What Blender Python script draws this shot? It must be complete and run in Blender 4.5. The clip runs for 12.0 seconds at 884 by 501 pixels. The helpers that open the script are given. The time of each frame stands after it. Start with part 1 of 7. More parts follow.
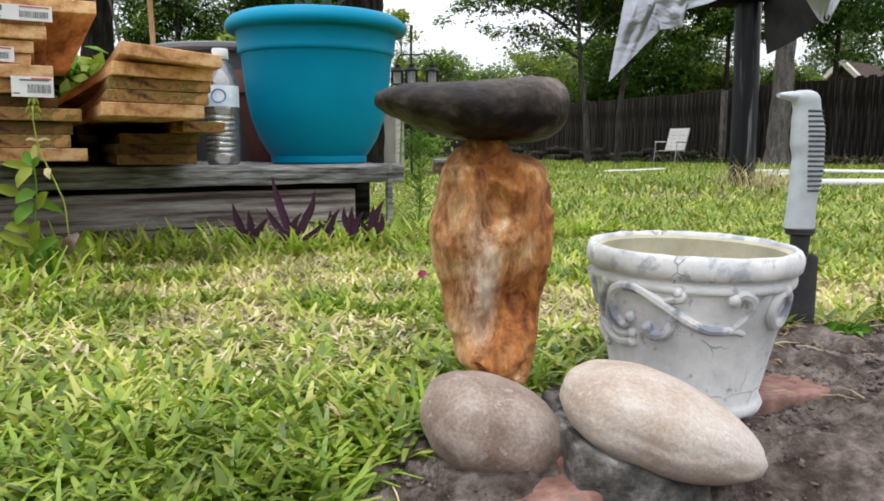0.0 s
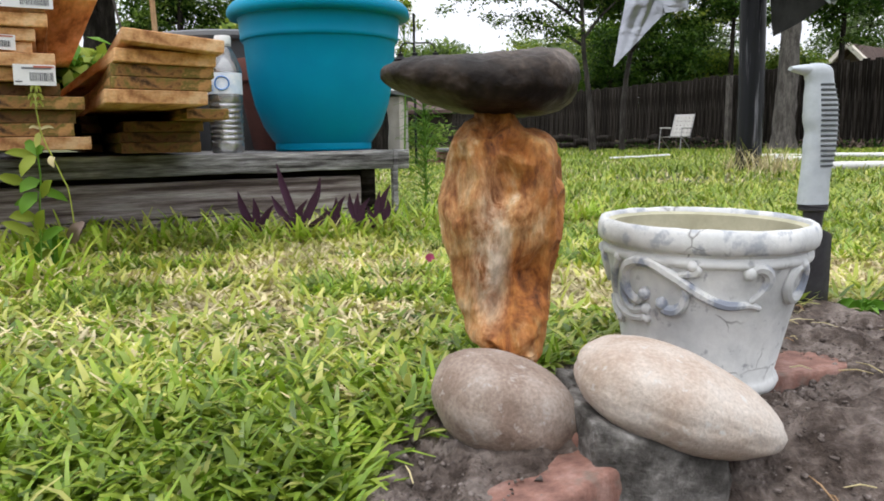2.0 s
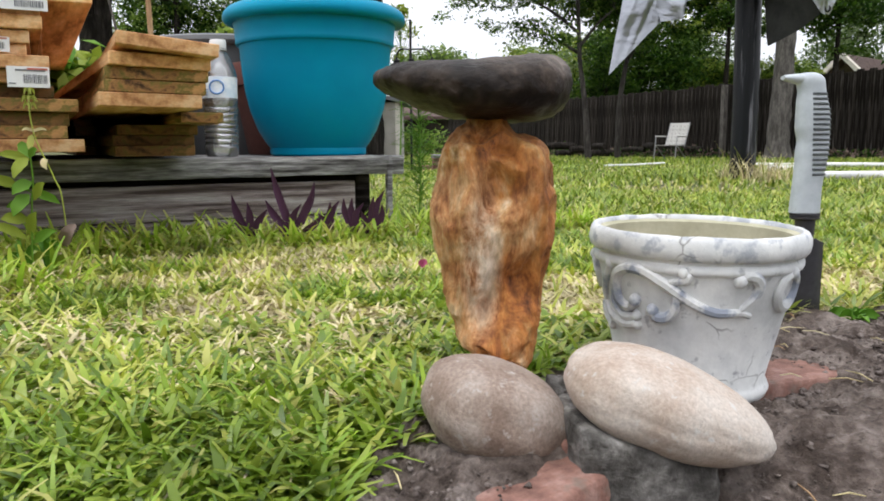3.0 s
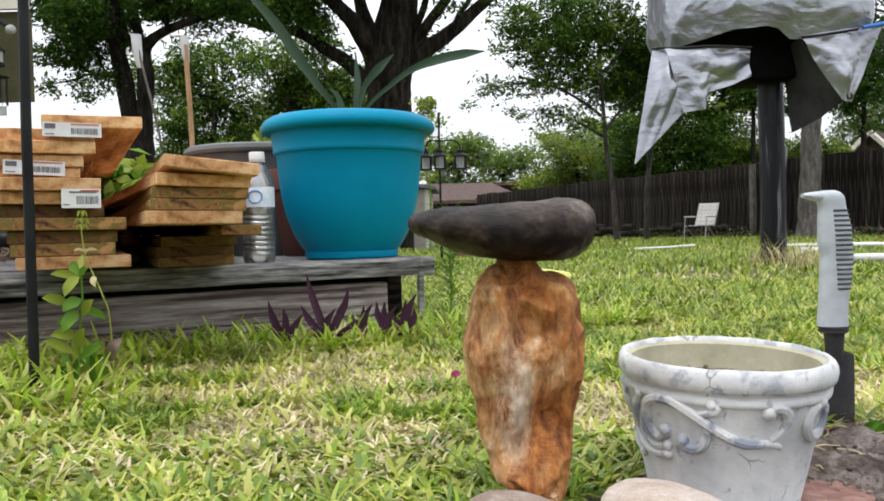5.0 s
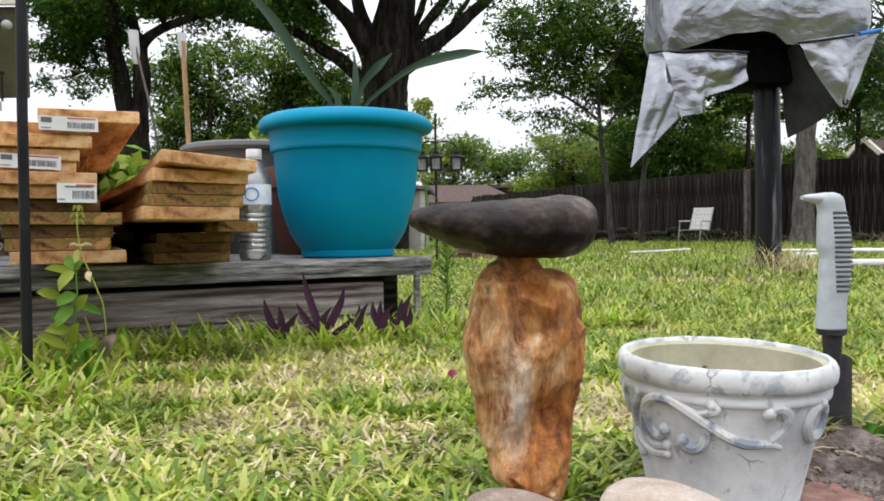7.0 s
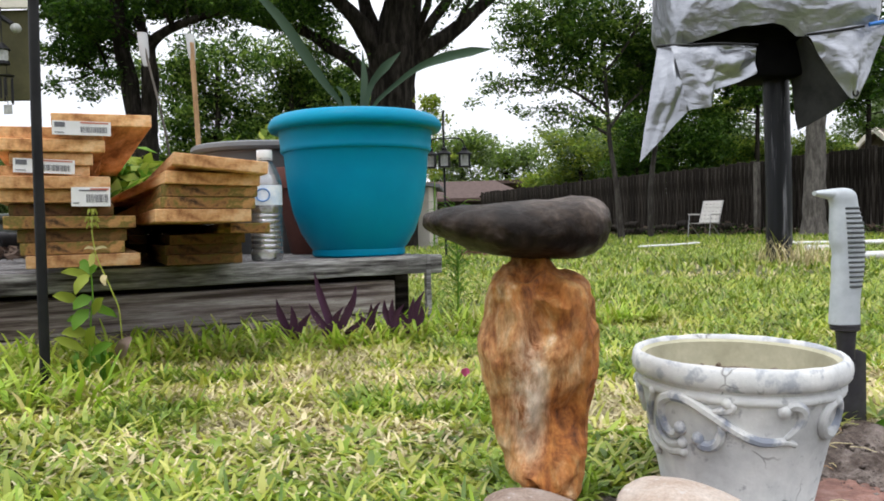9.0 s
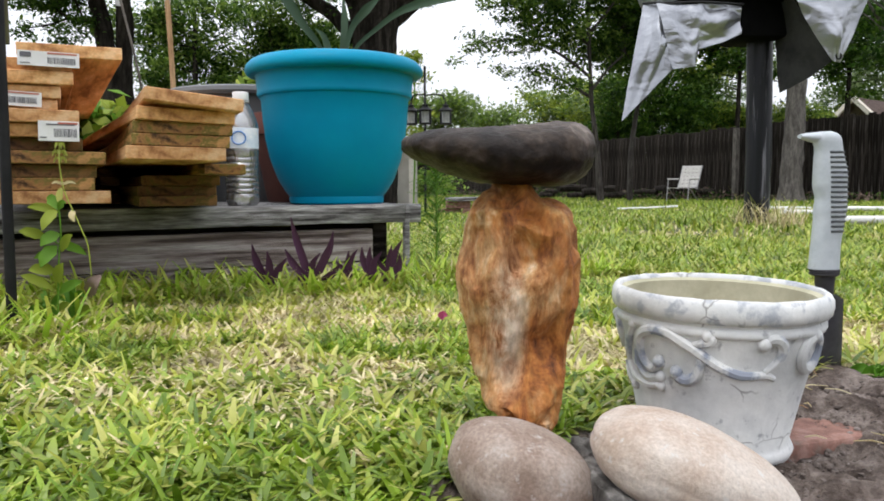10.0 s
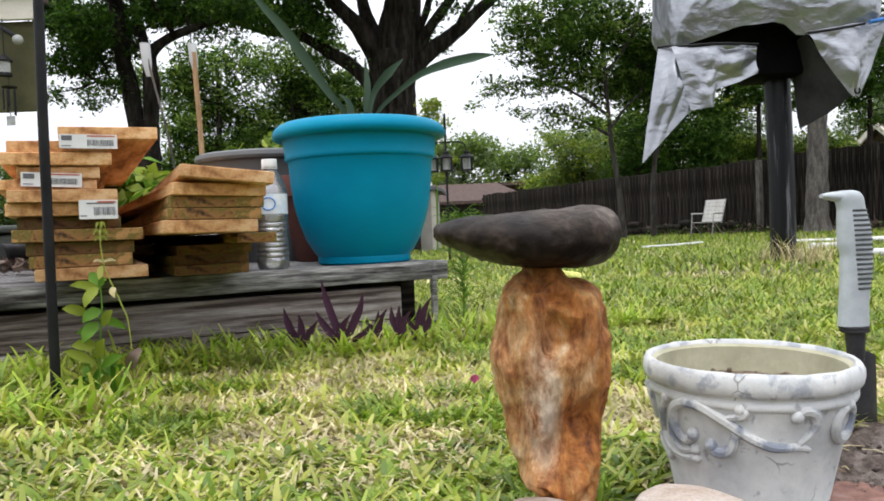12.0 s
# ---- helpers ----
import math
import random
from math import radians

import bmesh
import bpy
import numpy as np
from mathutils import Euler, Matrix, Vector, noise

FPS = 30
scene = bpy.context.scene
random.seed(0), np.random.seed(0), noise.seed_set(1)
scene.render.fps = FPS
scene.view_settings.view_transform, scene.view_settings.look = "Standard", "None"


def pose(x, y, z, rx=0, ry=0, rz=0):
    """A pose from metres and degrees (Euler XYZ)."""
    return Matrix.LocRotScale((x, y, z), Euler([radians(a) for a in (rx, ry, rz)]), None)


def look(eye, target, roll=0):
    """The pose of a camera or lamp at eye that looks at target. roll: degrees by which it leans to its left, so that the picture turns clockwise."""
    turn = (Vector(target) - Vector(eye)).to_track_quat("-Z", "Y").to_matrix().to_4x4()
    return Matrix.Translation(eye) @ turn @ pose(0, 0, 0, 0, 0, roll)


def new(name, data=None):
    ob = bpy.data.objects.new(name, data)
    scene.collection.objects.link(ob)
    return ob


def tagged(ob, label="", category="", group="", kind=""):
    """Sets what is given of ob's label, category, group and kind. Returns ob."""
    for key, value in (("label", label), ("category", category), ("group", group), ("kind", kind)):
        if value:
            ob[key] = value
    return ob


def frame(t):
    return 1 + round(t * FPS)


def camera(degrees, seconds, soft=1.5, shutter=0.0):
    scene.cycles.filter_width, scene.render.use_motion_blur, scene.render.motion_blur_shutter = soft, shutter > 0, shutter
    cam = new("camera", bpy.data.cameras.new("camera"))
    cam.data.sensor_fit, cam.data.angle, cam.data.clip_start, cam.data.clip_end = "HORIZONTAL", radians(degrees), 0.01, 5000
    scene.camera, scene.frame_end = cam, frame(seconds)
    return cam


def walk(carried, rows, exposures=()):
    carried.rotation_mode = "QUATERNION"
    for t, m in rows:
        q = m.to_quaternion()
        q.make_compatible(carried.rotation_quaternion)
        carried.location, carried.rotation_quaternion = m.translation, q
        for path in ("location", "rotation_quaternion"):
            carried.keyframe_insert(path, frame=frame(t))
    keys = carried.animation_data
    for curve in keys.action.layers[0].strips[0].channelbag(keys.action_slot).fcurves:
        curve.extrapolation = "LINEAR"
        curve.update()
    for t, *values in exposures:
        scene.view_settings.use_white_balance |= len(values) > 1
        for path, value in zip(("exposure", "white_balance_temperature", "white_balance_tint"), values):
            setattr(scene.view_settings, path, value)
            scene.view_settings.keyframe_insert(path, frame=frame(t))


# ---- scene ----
cam = camera(60, 12.0, 1.78)
# seconds, eye, turn (degrees)
ROWS = [
    (0, 0.0000, -0.0000, 0.2000, 82.40, 0.00, 0.00),
    (0.5, -0.0084, 0.0053, 0.1941, 81.81, 1.26, 0.52),
    (1, 0.0001, 0.0080, 0.1882, 82.21, 0.07, 0.20),
    (1.5, -0.0018, 0.0086, 0.1898, 81.94, 0.46, 0.33),
    (2, -0.0029, 0.0079, 0.1894, 81.68, 0.84, 0.30),
    (2.5, -0.0017, 0.0088, 0.1890, 81.84, 0.52, 0.14),
    (3, -0.0002, 0.0082, 0.1886, 82.14, 0.33, -0.00),
    (3.5, 0.0007, 0.0035, 0.1944, 83.26, 0.23, 0.03),
    (3.7, -0.0014, 0.0070, 0.1911, 82.50, 0.53, 0.02),
    (5.3, -0.0008, -0.0183, 0.2348, 88.88, 1.28, 2.44),
    (5.5, -0.0005, -0.0186, 0.2349, 88.85, 1.04, 2.31),
    (6, -0.0061, -0.0133, 0.2280, 88.40, 0.95, 1.78),
    (6.5, -0.0058, -0.0119, 0.2275, 88.89, 0.33, 1.40),
    (7, -0.0057, -0.0116, 0.2264, 88.41, 0.71, 1.79),
    (7.2, -0.0073, -0.0152, 0.2293, 88.25, 1.39, 2.17),
    (9, -0.0094, -0.0159, 0.2309, 88.14, 1.41, 2.43),
    (9.5, -0.0091, -0.0071, 0.2136, 86.07, 1.20, 1.82),
    (10, -0.0100, -0.0001, 0.2047, 85.21, 0.25, 0.92),
    (10.5, -0.0118, -0.0015, 0.2077, 85.99, 0.08, 0.69),
    (11, -0.0132, -0.0043, 0.2143, 86.28, 1.04, 1.33),
    (11.5, -0.0132, -0.0163, 0.2332, 88.19, 1.75, 2.30),
    (12, -0.0152, -0.0187, 0.2371, 88.37, 2.33, 2.61),
]
walk(cam, [(t, pose(x, y, z, rx, ry, rz)) for t, x, y, z, rx, ry, rz in ROWS])

# ---- light ----
world = bpy.data.worlds.new("overcast_sky")
scene.world = world
world.use_nodes = True
wn, wl = world.node_tree.nodes, world.node_tree.links
sky = wn.new("ShaderNodeTexSky")
sky.sky_type = "NISHITA"
sky.sun_disc = False
sky.sun_elevation, sky.sun_rotation = radians(58), radians(200)
sky.air_density, sky.dust_density, sky.ozone_density = 1.0, 4.0, 1.0
grey = wn.new("ShaderNodeHueSaturation")          # cloud cover takes the blue out
grey.inputs["Saturation"].default_value = 0.12
way = wn.new("ShaderNodeTexCoord")                # an overcast sky is about three times brighter overhead
split = wn.new("ShaderNodeSeparateXYZ")
rise = wn.new("ShaderNodeMapRange")
rise.inputs[1].default_value, rise.inputs[2].default_value = 0.0, 1.0
rise.inputs[3].default_value, rise.inputs[4].default_value = 11.0, 23.5
tone = wn.new("ShaderNodeVectorMath")
tone.operation = "MULTIPLY"
tone.inputs[1].default_value = (0.975, 1.0, 1.075)
cloud = wn.new("ShaderNodeMix")
cloud.data_type, cloud.blend_type = "RGBA", "MIX"
cloud.inputs[0].default_value = 0.85
wl.new(way.outputs["Generated"], split.inputs[0])
wl.new(split.outputs["Z"], rise.inputs[0])
wl.new(rise.outputs[0], tone.inputs[0])
wl.new(sky.outputs[0], grey.inputs["Color"])
wl.new(grey.outputs[0], cloud.inputs[6])
wl.new(tone.outputs[0], cloud.inputs[7])
wl.new(cloud.outputs[2], wn["Background"].inputs[0])
wn["Background"].inputs[1].default_value = 0.099

sun_data = bpy.data.lights.new("sun", "SUN")
sun_data.energy, sun_data.angle, sun_data.color = 1.3, radians(18), (1.0, 0.96, 0.9)
sun = new("sun", sun_data)
sun.matrix_world = look((0, 0, 30), (4, 9, 0))


# ---- materials ----
def node(nt, kind, **values):
    n = nt.nodes.new(kind)
    for key, value in values.items():
        n.inputs[key].default_value = value
    return n


def ramp(nt, fac, cols, lo=0.3, hi=0.7):
    r = nt.nodes.new("ShaderNodeValToRGB")
    els = r.color_ramp.elements
    while len(els) < len(cols):
        els.new(0.5)
    for i, c in enumerate(cols):
        els[i].position = lo + (hi - lo) * i / max(1, len(cols) - 1)
        els[i].color = (*c, 1)
    nt.links.new(fac, r.inputs[0])
    return r


def surf(name, cols, scale=8.0, rough=0.8, bump=0.3, bscale=80.0, depth=0.002, metal=0.0, stretch=(1, 1, 1),
         rand=0.0, lo=0.38, hi=0.62, fine=0.25, spots=None, detail=6.0, spec=0.4):
    """A procedural surface: colour patches, a finer mottling over them, relief; spots = (colour, scale, threshold)."""
    m = bpy.data.materials.new(name)
    m.use_nodes = True
    nt = m.node_tree
    bsdf = nt.nodes["Principled BSDF"]
    tc = nt.nodes.new("ShaderNodeTexCoord")
    mp = node(nt, "ShaderNodeMapping", Scale=stretch)
    nt.links.new(tc.outputs["Object"], mp.inputs[0])
    n1 = node(nt, "ShaderNodeTexNoise", Scale=scale, Detail=detail, Roughness=0.6)
    nt.links.new(mp.outputs[0], n1.inputs["Vector"])
    col = ramp(nt, n1.outputs[0], cols, lo, hi).outputs[0]
    n2 = node(nt, "ShaderNodeTexNoise", Scale=bscale, Detail=5.0, Roughness=0.65)
    nt.links.new(mp.outputs[0], n2.inputs["Vector"])
    mul = nt.nodes.new("ShaderNodeMapRange")
    mul.inputs[3].default_value, mul.inputs[4].default_value = 1 - 2 * fine, 1 + 2 * fine
    nt.links.new(n2.outputs[0], mul.inputs[0])
    hsv = nt.nodes.new("ShaderNodeHueSaturation")
    nt.links.new(col, hsv.inputs["Color"])
    val = mul.outputs[0]
    if rand:
        info = nt.nodes.new("ShaderNodeObjectInfo")
        mr = nt.nodes.new("ShaderNodeMapRange")
        mr.inputs[3].default_value, mr.inputs[4].default_value = 1 - rand, 1 + rand
        nt.links.new(info.outputs["Random"], mr.inputs[0])
        mm = nt.nodes.new("ShaderNodeMath")
        mm.operation = "MULTIPLY"
        nt.links.new(val, mm.inputs[0])
        nt.links.new(mr.outputs[0], mm.inputs[1])
        val = mm.outputs[0]
    nt.links.new(val, hsv.inputs["Value"])
    out = hsv.outputs[0]
    if spots:
        sc, ss, th = spots
        n3 = node(nt, "ShaderNodeTexNoise", Scale=ss, Detail=4.0, Roughness=0.6)
        nt.links.new(mp.outputs[0], n3.inputs["Vector"])
        mk = nt.nodes.new("ShaderNodeMapRange")
        mk.inputs[1].default_value, mk.inputs[2].default_value = th, th + 0.10
        nt.links.new(n3.outputs[0], mk.inputs[0])
        mx = nt.nodes.new("ShaderNodeMix")
        mx.data_type = "RGBA"
        nt.links.new(mk.outputs[0], mx.inputs[0])
        nt.links.new(out, mx.inputs[6])
        mx.inputs[7].default_value = (*sc, 1)
        out = mx.outputs[2]
    nt.links.new(out, bsdf.inputs["Base Color"])
    bsdf.inputs["Roughness"].default_value = rough
    bsdf.inputs["Metallic"].default_value = metal
    bsdf.inputs["Specular IOR Level"].default_value = spec
    if bump:
        b = node(nt, "ShaderNodeBump", Strength=bump, Distance=depth)
        nt.links.new(n2.outputs[0], b.inputs["Height"])
        nt.links.new(b.outputs[0], bsdf.inputs["Normal"])
    return m


def leafy(name, cols, rough=0.5, through_light=0.35):
    """Leaves or blades: each one its own tone; some light passes through."""
    m = bpy.data.materials.new(name)
    m.use_nodes = True
    nt = m.node_tree
    bsdf = nt.nodes["Principled BSDF"]
    geo = nt.nodes.new("ShaderNodeNewGeometry")
    col = ramp(nt, geo.outputs["Random Per Island"], cols, 0.0, 1.0).outputs[0]
    tc = nt.nodes.new("ShaderNodeTexCoord")
    grass = name.startswith("grass")
    n = node(nt, "ShaderNodeTexNoise", Scale=11.0 if grass else 1.3, Detail=3.0)
    nt.links.new(tc.outputs["Object"], n.inputs["Vector"])
    mr = nt.nodes.new("ShaderNodeMapRange")
    mr.inputs[3].default_value, mr.inputs[4].default_value = (0.1, 1.9) if grass else (0.6, 1.4)
    nt.links.new(n.outputs[0], mr.inputs[0])
    hsv = nt.nodes.new("ShaderNodeHueSaturation")
    nt.links.new(col, hsv.inputs["Color"])
    nt.links.new(mr.outputs[0], hsv.inputs["Value"])
    nt.links.new(hsv.outputs[0], bsdf.inputs["Base Color"])
    bsdf.inputs["Roughness"].default_value = rough
    bsdf.inputs["Specular IOR Level"].default_value = 0.5 if grass else 0.2
    tr = nt.nodes.new("ShaderNodeBsdfTranslucent")
    nt.links.new(hsv.outputs[0], tr.inputs[0])
    mx = nt.nodes.new("ShaderNodeMixShader")
    mx.inputs[0].default_value = through_light
    nt.links.new(bsdf.outputs[0], mx.inputs[1])
    nt.links.new(tr.outputs[0], mx.inputs[2])
    nt.links.new(mx.outputs[0], nt.nodes["Material Output"].inputs[0])
    return m


def thin_clear(name, body):
    """Thin clear plastic: mostly seen through, a little milky, with a mirror gloss that grows towards its edges."""
    m = bpy.data.materials.new(name)
    m.use_nodes = True
    nt = m.node_tree
    nt.nodes.remove(nt.nodes["Principled BSDF"])
    t = nt.nodes.new("ShaderNodeBsdfTransparent")
    d = nt.nodes.new("ShaderNodeBsdfDiffuse")
    d.inputs[0].default_value = (0.85, 0.87, 0.89, 1)
    g = nt.nodes.new("ShaderNodeBsdfGlossy")
    g.inputs["Roughness"].default_value = 0.09
    fr = node(nt, "ShaderNodeFresnel", IOR=2.1)
    one, two = nt.nodes.new("ShaderNodeMixShader"), nt.nodes.new("ShaderNodeMixShader")
    one.inputs[0].default_value = body
    nt.links.new(t.outputs[0], one.inputs[1])
    nt.links.new(d.outputs[0], one.inputs[2])
    nt.links.new(fr.outputs[0], two.inputs[0])
    nt.links.new(one.outputs[0], two.inputs[1])
    nt.links.new(g.outputs[0], two.inputs[2])
    nt.links.new(two.outputs[0], nt.nodes["Material Output"].inputs[0])
    return m


def chalky(name, rub, size, worn):
    """Chalky white paint over grey resin: rubbed patches, hairline cracks, small chips."""
    m = surf(name, [(0.52, 0.535, 0.545), (0.64, 0.652, 0.658), (0.73, 0.737, 0.735)], 18, 0.7, 0.35, 130, 0.0015, fine=0.07, spots=(worn, size, rub))
    nt = m.node_tree
    bsdf = nt.nodes["Principled BSDF"]
    old = bsdf.inputs["Base Color"].links[0].from_socket
    tc = nt.nodes.new("ShaderNodeTexCoord")
    warp = node(nt, "ShaderNodeTexNoise", Scale=40.0, Detail=3.0)
    add = nt.nodes.new("ShaderNodeVectorMath")
    add.operation = "MULTIPLY_ADD"
    add.inputs[1].default_value = (0.02, 0.02, 0.02)
    nt.links.new(tc.outputs["Object"], warp.inputs["Vector"])
    nt.links.new(warp.outputs["Color"], add.inputs[0])
    nt.links.new(tc.outputs["Object"], add.inputs[2])
    vor = node(nt, "ShaderNodeTexVoronoi", Scale=26.0)
    vor.feature = "DISTANCE_TO_EDGE"
    nt.links.new(add.outputs[0], vor.inputs["Vector"])
    line = nt.nodes.new("ShaderNodeMapRange")
    line.inputs[1].default_value, line.inputs[2].default_value = 0.0, 0.022
    line.inputs[3].default_value, line.inputs[4].default_value = 1.0, 0.0
    nt.links.new(vor.outputs["Distance"], line.inputs[0])
    some = node(nt, "ShaderNodeTexNoise", Scale=16.0, Detail=2.0)
    nt.links.new(tc.outputs["Object"], some.inputs["Vector"])
    pick = nt.nodes.new("ShaderNodeMapRange")
    pick.inputs[1].default_value, pick.inputs[2].default_value = 0.60, 0.64
    nt.links.new(some.outputs[0], pick.inputs[0])
    both = nt.nodes.new("ShaderNodeMath")
    both.operation = "MULTIPLY"
    nt.links.new(line.outputs[0], both.inputs[0])
    nt.links.new(pick.outputs[0], both.inputs[1])
    mx = nt.nodes.new("ShaderNodeMix")
    mx.data_type = "RGBA"
    nt.links.new(both.outputs[0], mx.inputs[0])
    nt.links.new(old, mx.inputs[6])
    mx.inputs[7].default_value = (0.24, 0.24, 0.24, 1)
    nt.links.new(mx.outputs[2], bsdf.inputs["Base Color"])
    return m


def flint(name):
    """Rust-stained flint: tan and cream with streaks running down, broken patches of orange and dark iron stain."""
    m = bpy.data.materials.new(name)
    m.use_nodes = True
    nt = m.node_tree
    bsdf = nt.nodes["Principled BSDF"]
    tc = nt.nodes.new("ShaderNodeTexCoord")
    mp = node(nt, "ShaderNodeMapping", Scale=(1, 1, 0.42))
    nt.links.new(tc.outputs["Object"], mp.inputs[0])
    streak = node(nt, "ShaderNodeTexNoise", Scale=52.0, Detail=10.0, Roughness=0.72, Distortion=0.5)
    nt.links.new(mp.outputs[0], streak.inputs["Vector"])
    pale = ramp(nt, streak.outputs[0], [(0.19, 0.068, 0.022), (0.36, 0.155, 0.055), (0.49, 0.265, 0.112), (0.59, 0.395, 0.215), (0.67, 0.52, 0.37)], 0.37, 0.65).outputs[0]
    rust = ramp(nt, streak.outputs[0], [(0.09, 0.028, 0.009), (0.23, 0.074, 0.018), (0.36, 0.13, 0.030), (0.43, 0.185, 0.050), (0.51, 0.29, 0.115)], 0.37, 0.65).outputs[0]
    patch = node(nt, "ShaderNodeTexNoise", Scale=24.0, Detail=6.0, Roughness=0.6, Distortion=0.9)
    nt.links.new(mp.outputs[0], patch.inputs["Vector"])
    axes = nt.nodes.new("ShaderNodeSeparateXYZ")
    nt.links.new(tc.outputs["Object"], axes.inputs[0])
    side = nt.nodes.new("ShaderNodeMapRange")        # iron stain on one flank
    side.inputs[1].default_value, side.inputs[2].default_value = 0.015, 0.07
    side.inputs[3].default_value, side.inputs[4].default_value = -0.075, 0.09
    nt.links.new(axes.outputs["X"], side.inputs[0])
    # crown: iron stain, with contact shade under the flat stone put into colour
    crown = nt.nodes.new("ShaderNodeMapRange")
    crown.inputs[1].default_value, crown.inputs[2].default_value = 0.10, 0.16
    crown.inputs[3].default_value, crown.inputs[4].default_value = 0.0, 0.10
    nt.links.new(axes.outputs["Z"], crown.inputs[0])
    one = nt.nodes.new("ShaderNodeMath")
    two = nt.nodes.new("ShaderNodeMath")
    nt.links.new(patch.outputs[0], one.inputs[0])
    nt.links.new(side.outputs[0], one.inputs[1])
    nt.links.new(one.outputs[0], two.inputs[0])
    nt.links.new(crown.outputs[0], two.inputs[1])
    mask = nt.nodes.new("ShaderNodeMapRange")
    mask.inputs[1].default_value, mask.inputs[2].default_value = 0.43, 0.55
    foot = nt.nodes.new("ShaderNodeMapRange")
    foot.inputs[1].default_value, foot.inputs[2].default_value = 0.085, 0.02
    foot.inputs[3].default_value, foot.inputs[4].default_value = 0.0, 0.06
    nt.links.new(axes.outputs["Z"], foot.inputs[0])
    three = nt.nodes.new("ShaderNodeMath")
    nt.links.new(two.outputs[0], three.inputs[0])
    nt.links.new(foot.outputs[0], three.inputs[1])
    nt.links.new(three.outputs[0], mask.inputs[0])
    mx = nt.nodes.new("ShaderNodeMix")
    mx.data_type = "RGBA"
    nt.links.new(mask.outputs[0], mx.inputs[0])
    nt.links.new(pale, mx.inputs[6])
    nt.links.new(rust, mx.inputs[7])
    rid = node(nt, "ShaderNodeTexNoise", Scale=150.0, Detail=8.0, Roughness=0.7)
    nt.links.new(mp.outputs[0], rid.inputs["Vector"])
    pit = nt.nodes.new("ShaderNodeMapRange")
    pit.inputs[1].default_value, pit.inputs[2].default_value = 0.3, 0.7
    pit.inputs[3].default_value, pit.inputs[4].default_value = 0.50, 1.42
    nt.links.new(rid.outputs[0], pit.inputs[0])
    vein = nt.nodes.new("ShaderNodeMath")            # a cream quartz vein, broken by the same streaks
    vein.operation = "MULTIPLY"
    across = nt.nodes.new("ShaderNodeVectorMath")
    across.operation = "DISTANCE"
    flat = node(nt, "ShaderNodeMapping", Scale=(1.0, 0.0, 0.28))
    across.inputs[1].default_value = (0.026, 0.0, 0.0235)
    nt.links.new(tc.outputs["Object"], flat.inputs[0])
    nt.links.new(flat.outputs[0], across.inputs[0])
    near = nt.nodes.new("ShaderNodeMapRange")
    near.inputs[1].default_value, near.inputs[2].default_value = 0.016, 0.005
    nt.links.new(across.outputs["Value"], near.inputs[0])
    some = nt.nodes.new("ShaderNodeMapRange")
    some.inputs[1].default_value, some.inputs[2].default_value = 0.40, 0.58
    some.inputs[3].default_value, some.inputs[4].default_value = 0.0, 0.85
    nt.links.new(streak.outputs[0], some.inputs[0])
    nt.links.new(near.outputs[0], vein.inputs[0])
    nt.links.new(some.outputs[0], vein.inputs[1])
    veined = nt.nodes.new("ShaderNodeMix")
    veined.data_type = "RGBA"
    veined.inputs[7].default_value = (0.66, 0.56, 0.46, 1)
    nt.links.new(vein.outputs[0], veined.inputs[0])
    nt.links.new(mx.outputs[2], veined.inputs[6])
    hsv = nt.nodes.new("ShaderNodeHueSaturation")
    nt.links.new(veined.outputs[2], hsv.inputs["Color"])
    nt.links.new(pit.outputs[0], hsv.inputs["Value"])
    nt.links.new(hsv.outputs[0], bsdf.inputs["Base Color"])
    bsdf.inputs["Roughness"].default_value = 0.6
    bsdf.inputs["Specular IOR Level"].default_value = 0.3
    b = node(nt, "ShaderNodeBump", Strength=0.8, Distance=0.0025)
    add = nt.nodes.new("ShaderNodeMath")
    nt.links.new(rid.outputs[0], add.inputs[0])
    nt.links.new(streak.outputs[0], add.inputs[1])
    nt.links.new(add.outputs[0], b.inputs["Height"])
    nt.links.new(b.outputs[0], bsdf.inputs["Normal"])
    return m


M_LAWN = surf("lawn_floor", [(0.052, 0.058, 0.018), (0.125, 0.122, 0.05), (0.065, 0.088, 0.024)], 9, 0.95, 0.6, 120, 0.006, fine=0.35)
M_SOIL = surf("bare_soil", [(0.075, 0.057, 0.048), (0.165, 0.132, 0.115), (0.285, 0.24, 0.215)], 34, 0.95, 1.0, 150, 0.012, fine=0.42, detail=11, spec=0.15)
M_CLOD = surf("soil_clods", [(0.075, 0.06, 0.053), (0.15, 0.125, 0.113), (0.26, 0.222, 0.203)], 60, 0.95, 0.8, 300, 0.002, fine=0.35, spec=0.1)
M_GREEN = leafy("grass_green", [(0.085, 0.17, 0.010), (0.17, 0.30, 0.02), (0.31, 0.45, 0.045), (0.13, 0.24, 0.015)], 0.42, 0.35)
M_FRESH = leafy("grass_fresh", [(0.066, 0.128, 0.007), (0.19, 0.292, 0.018), (0.38, 0.47, 0.072), (0.122, 0.214, 0.013)], 0.36, 0.35)
M_BRIGHT = leafy("grass_bright", [(0.20, 0.34, 0.018), (0.36, 0.52, 0.045), (0.52, 0.64, 0.11), (0.26, 0.42, 0.03)], 0.42, 0.4)
M_LIME = leafy("grass_yellowing", [(0.33, 0.38, 0.038), (0.43, 0.46, 0.08), (0.55, 0.54, 0.17), (0.28, 0.36, 0.033)], 0.5, 0.35)
M_STRAW = leafy("grass_straw", [(0.50, 0.42, 0.215), (0.62, 0.54, 0.31), (0.72, 0.65, 0.41), (0.42, 0.33, 0.16)], 0.7, 0.2)
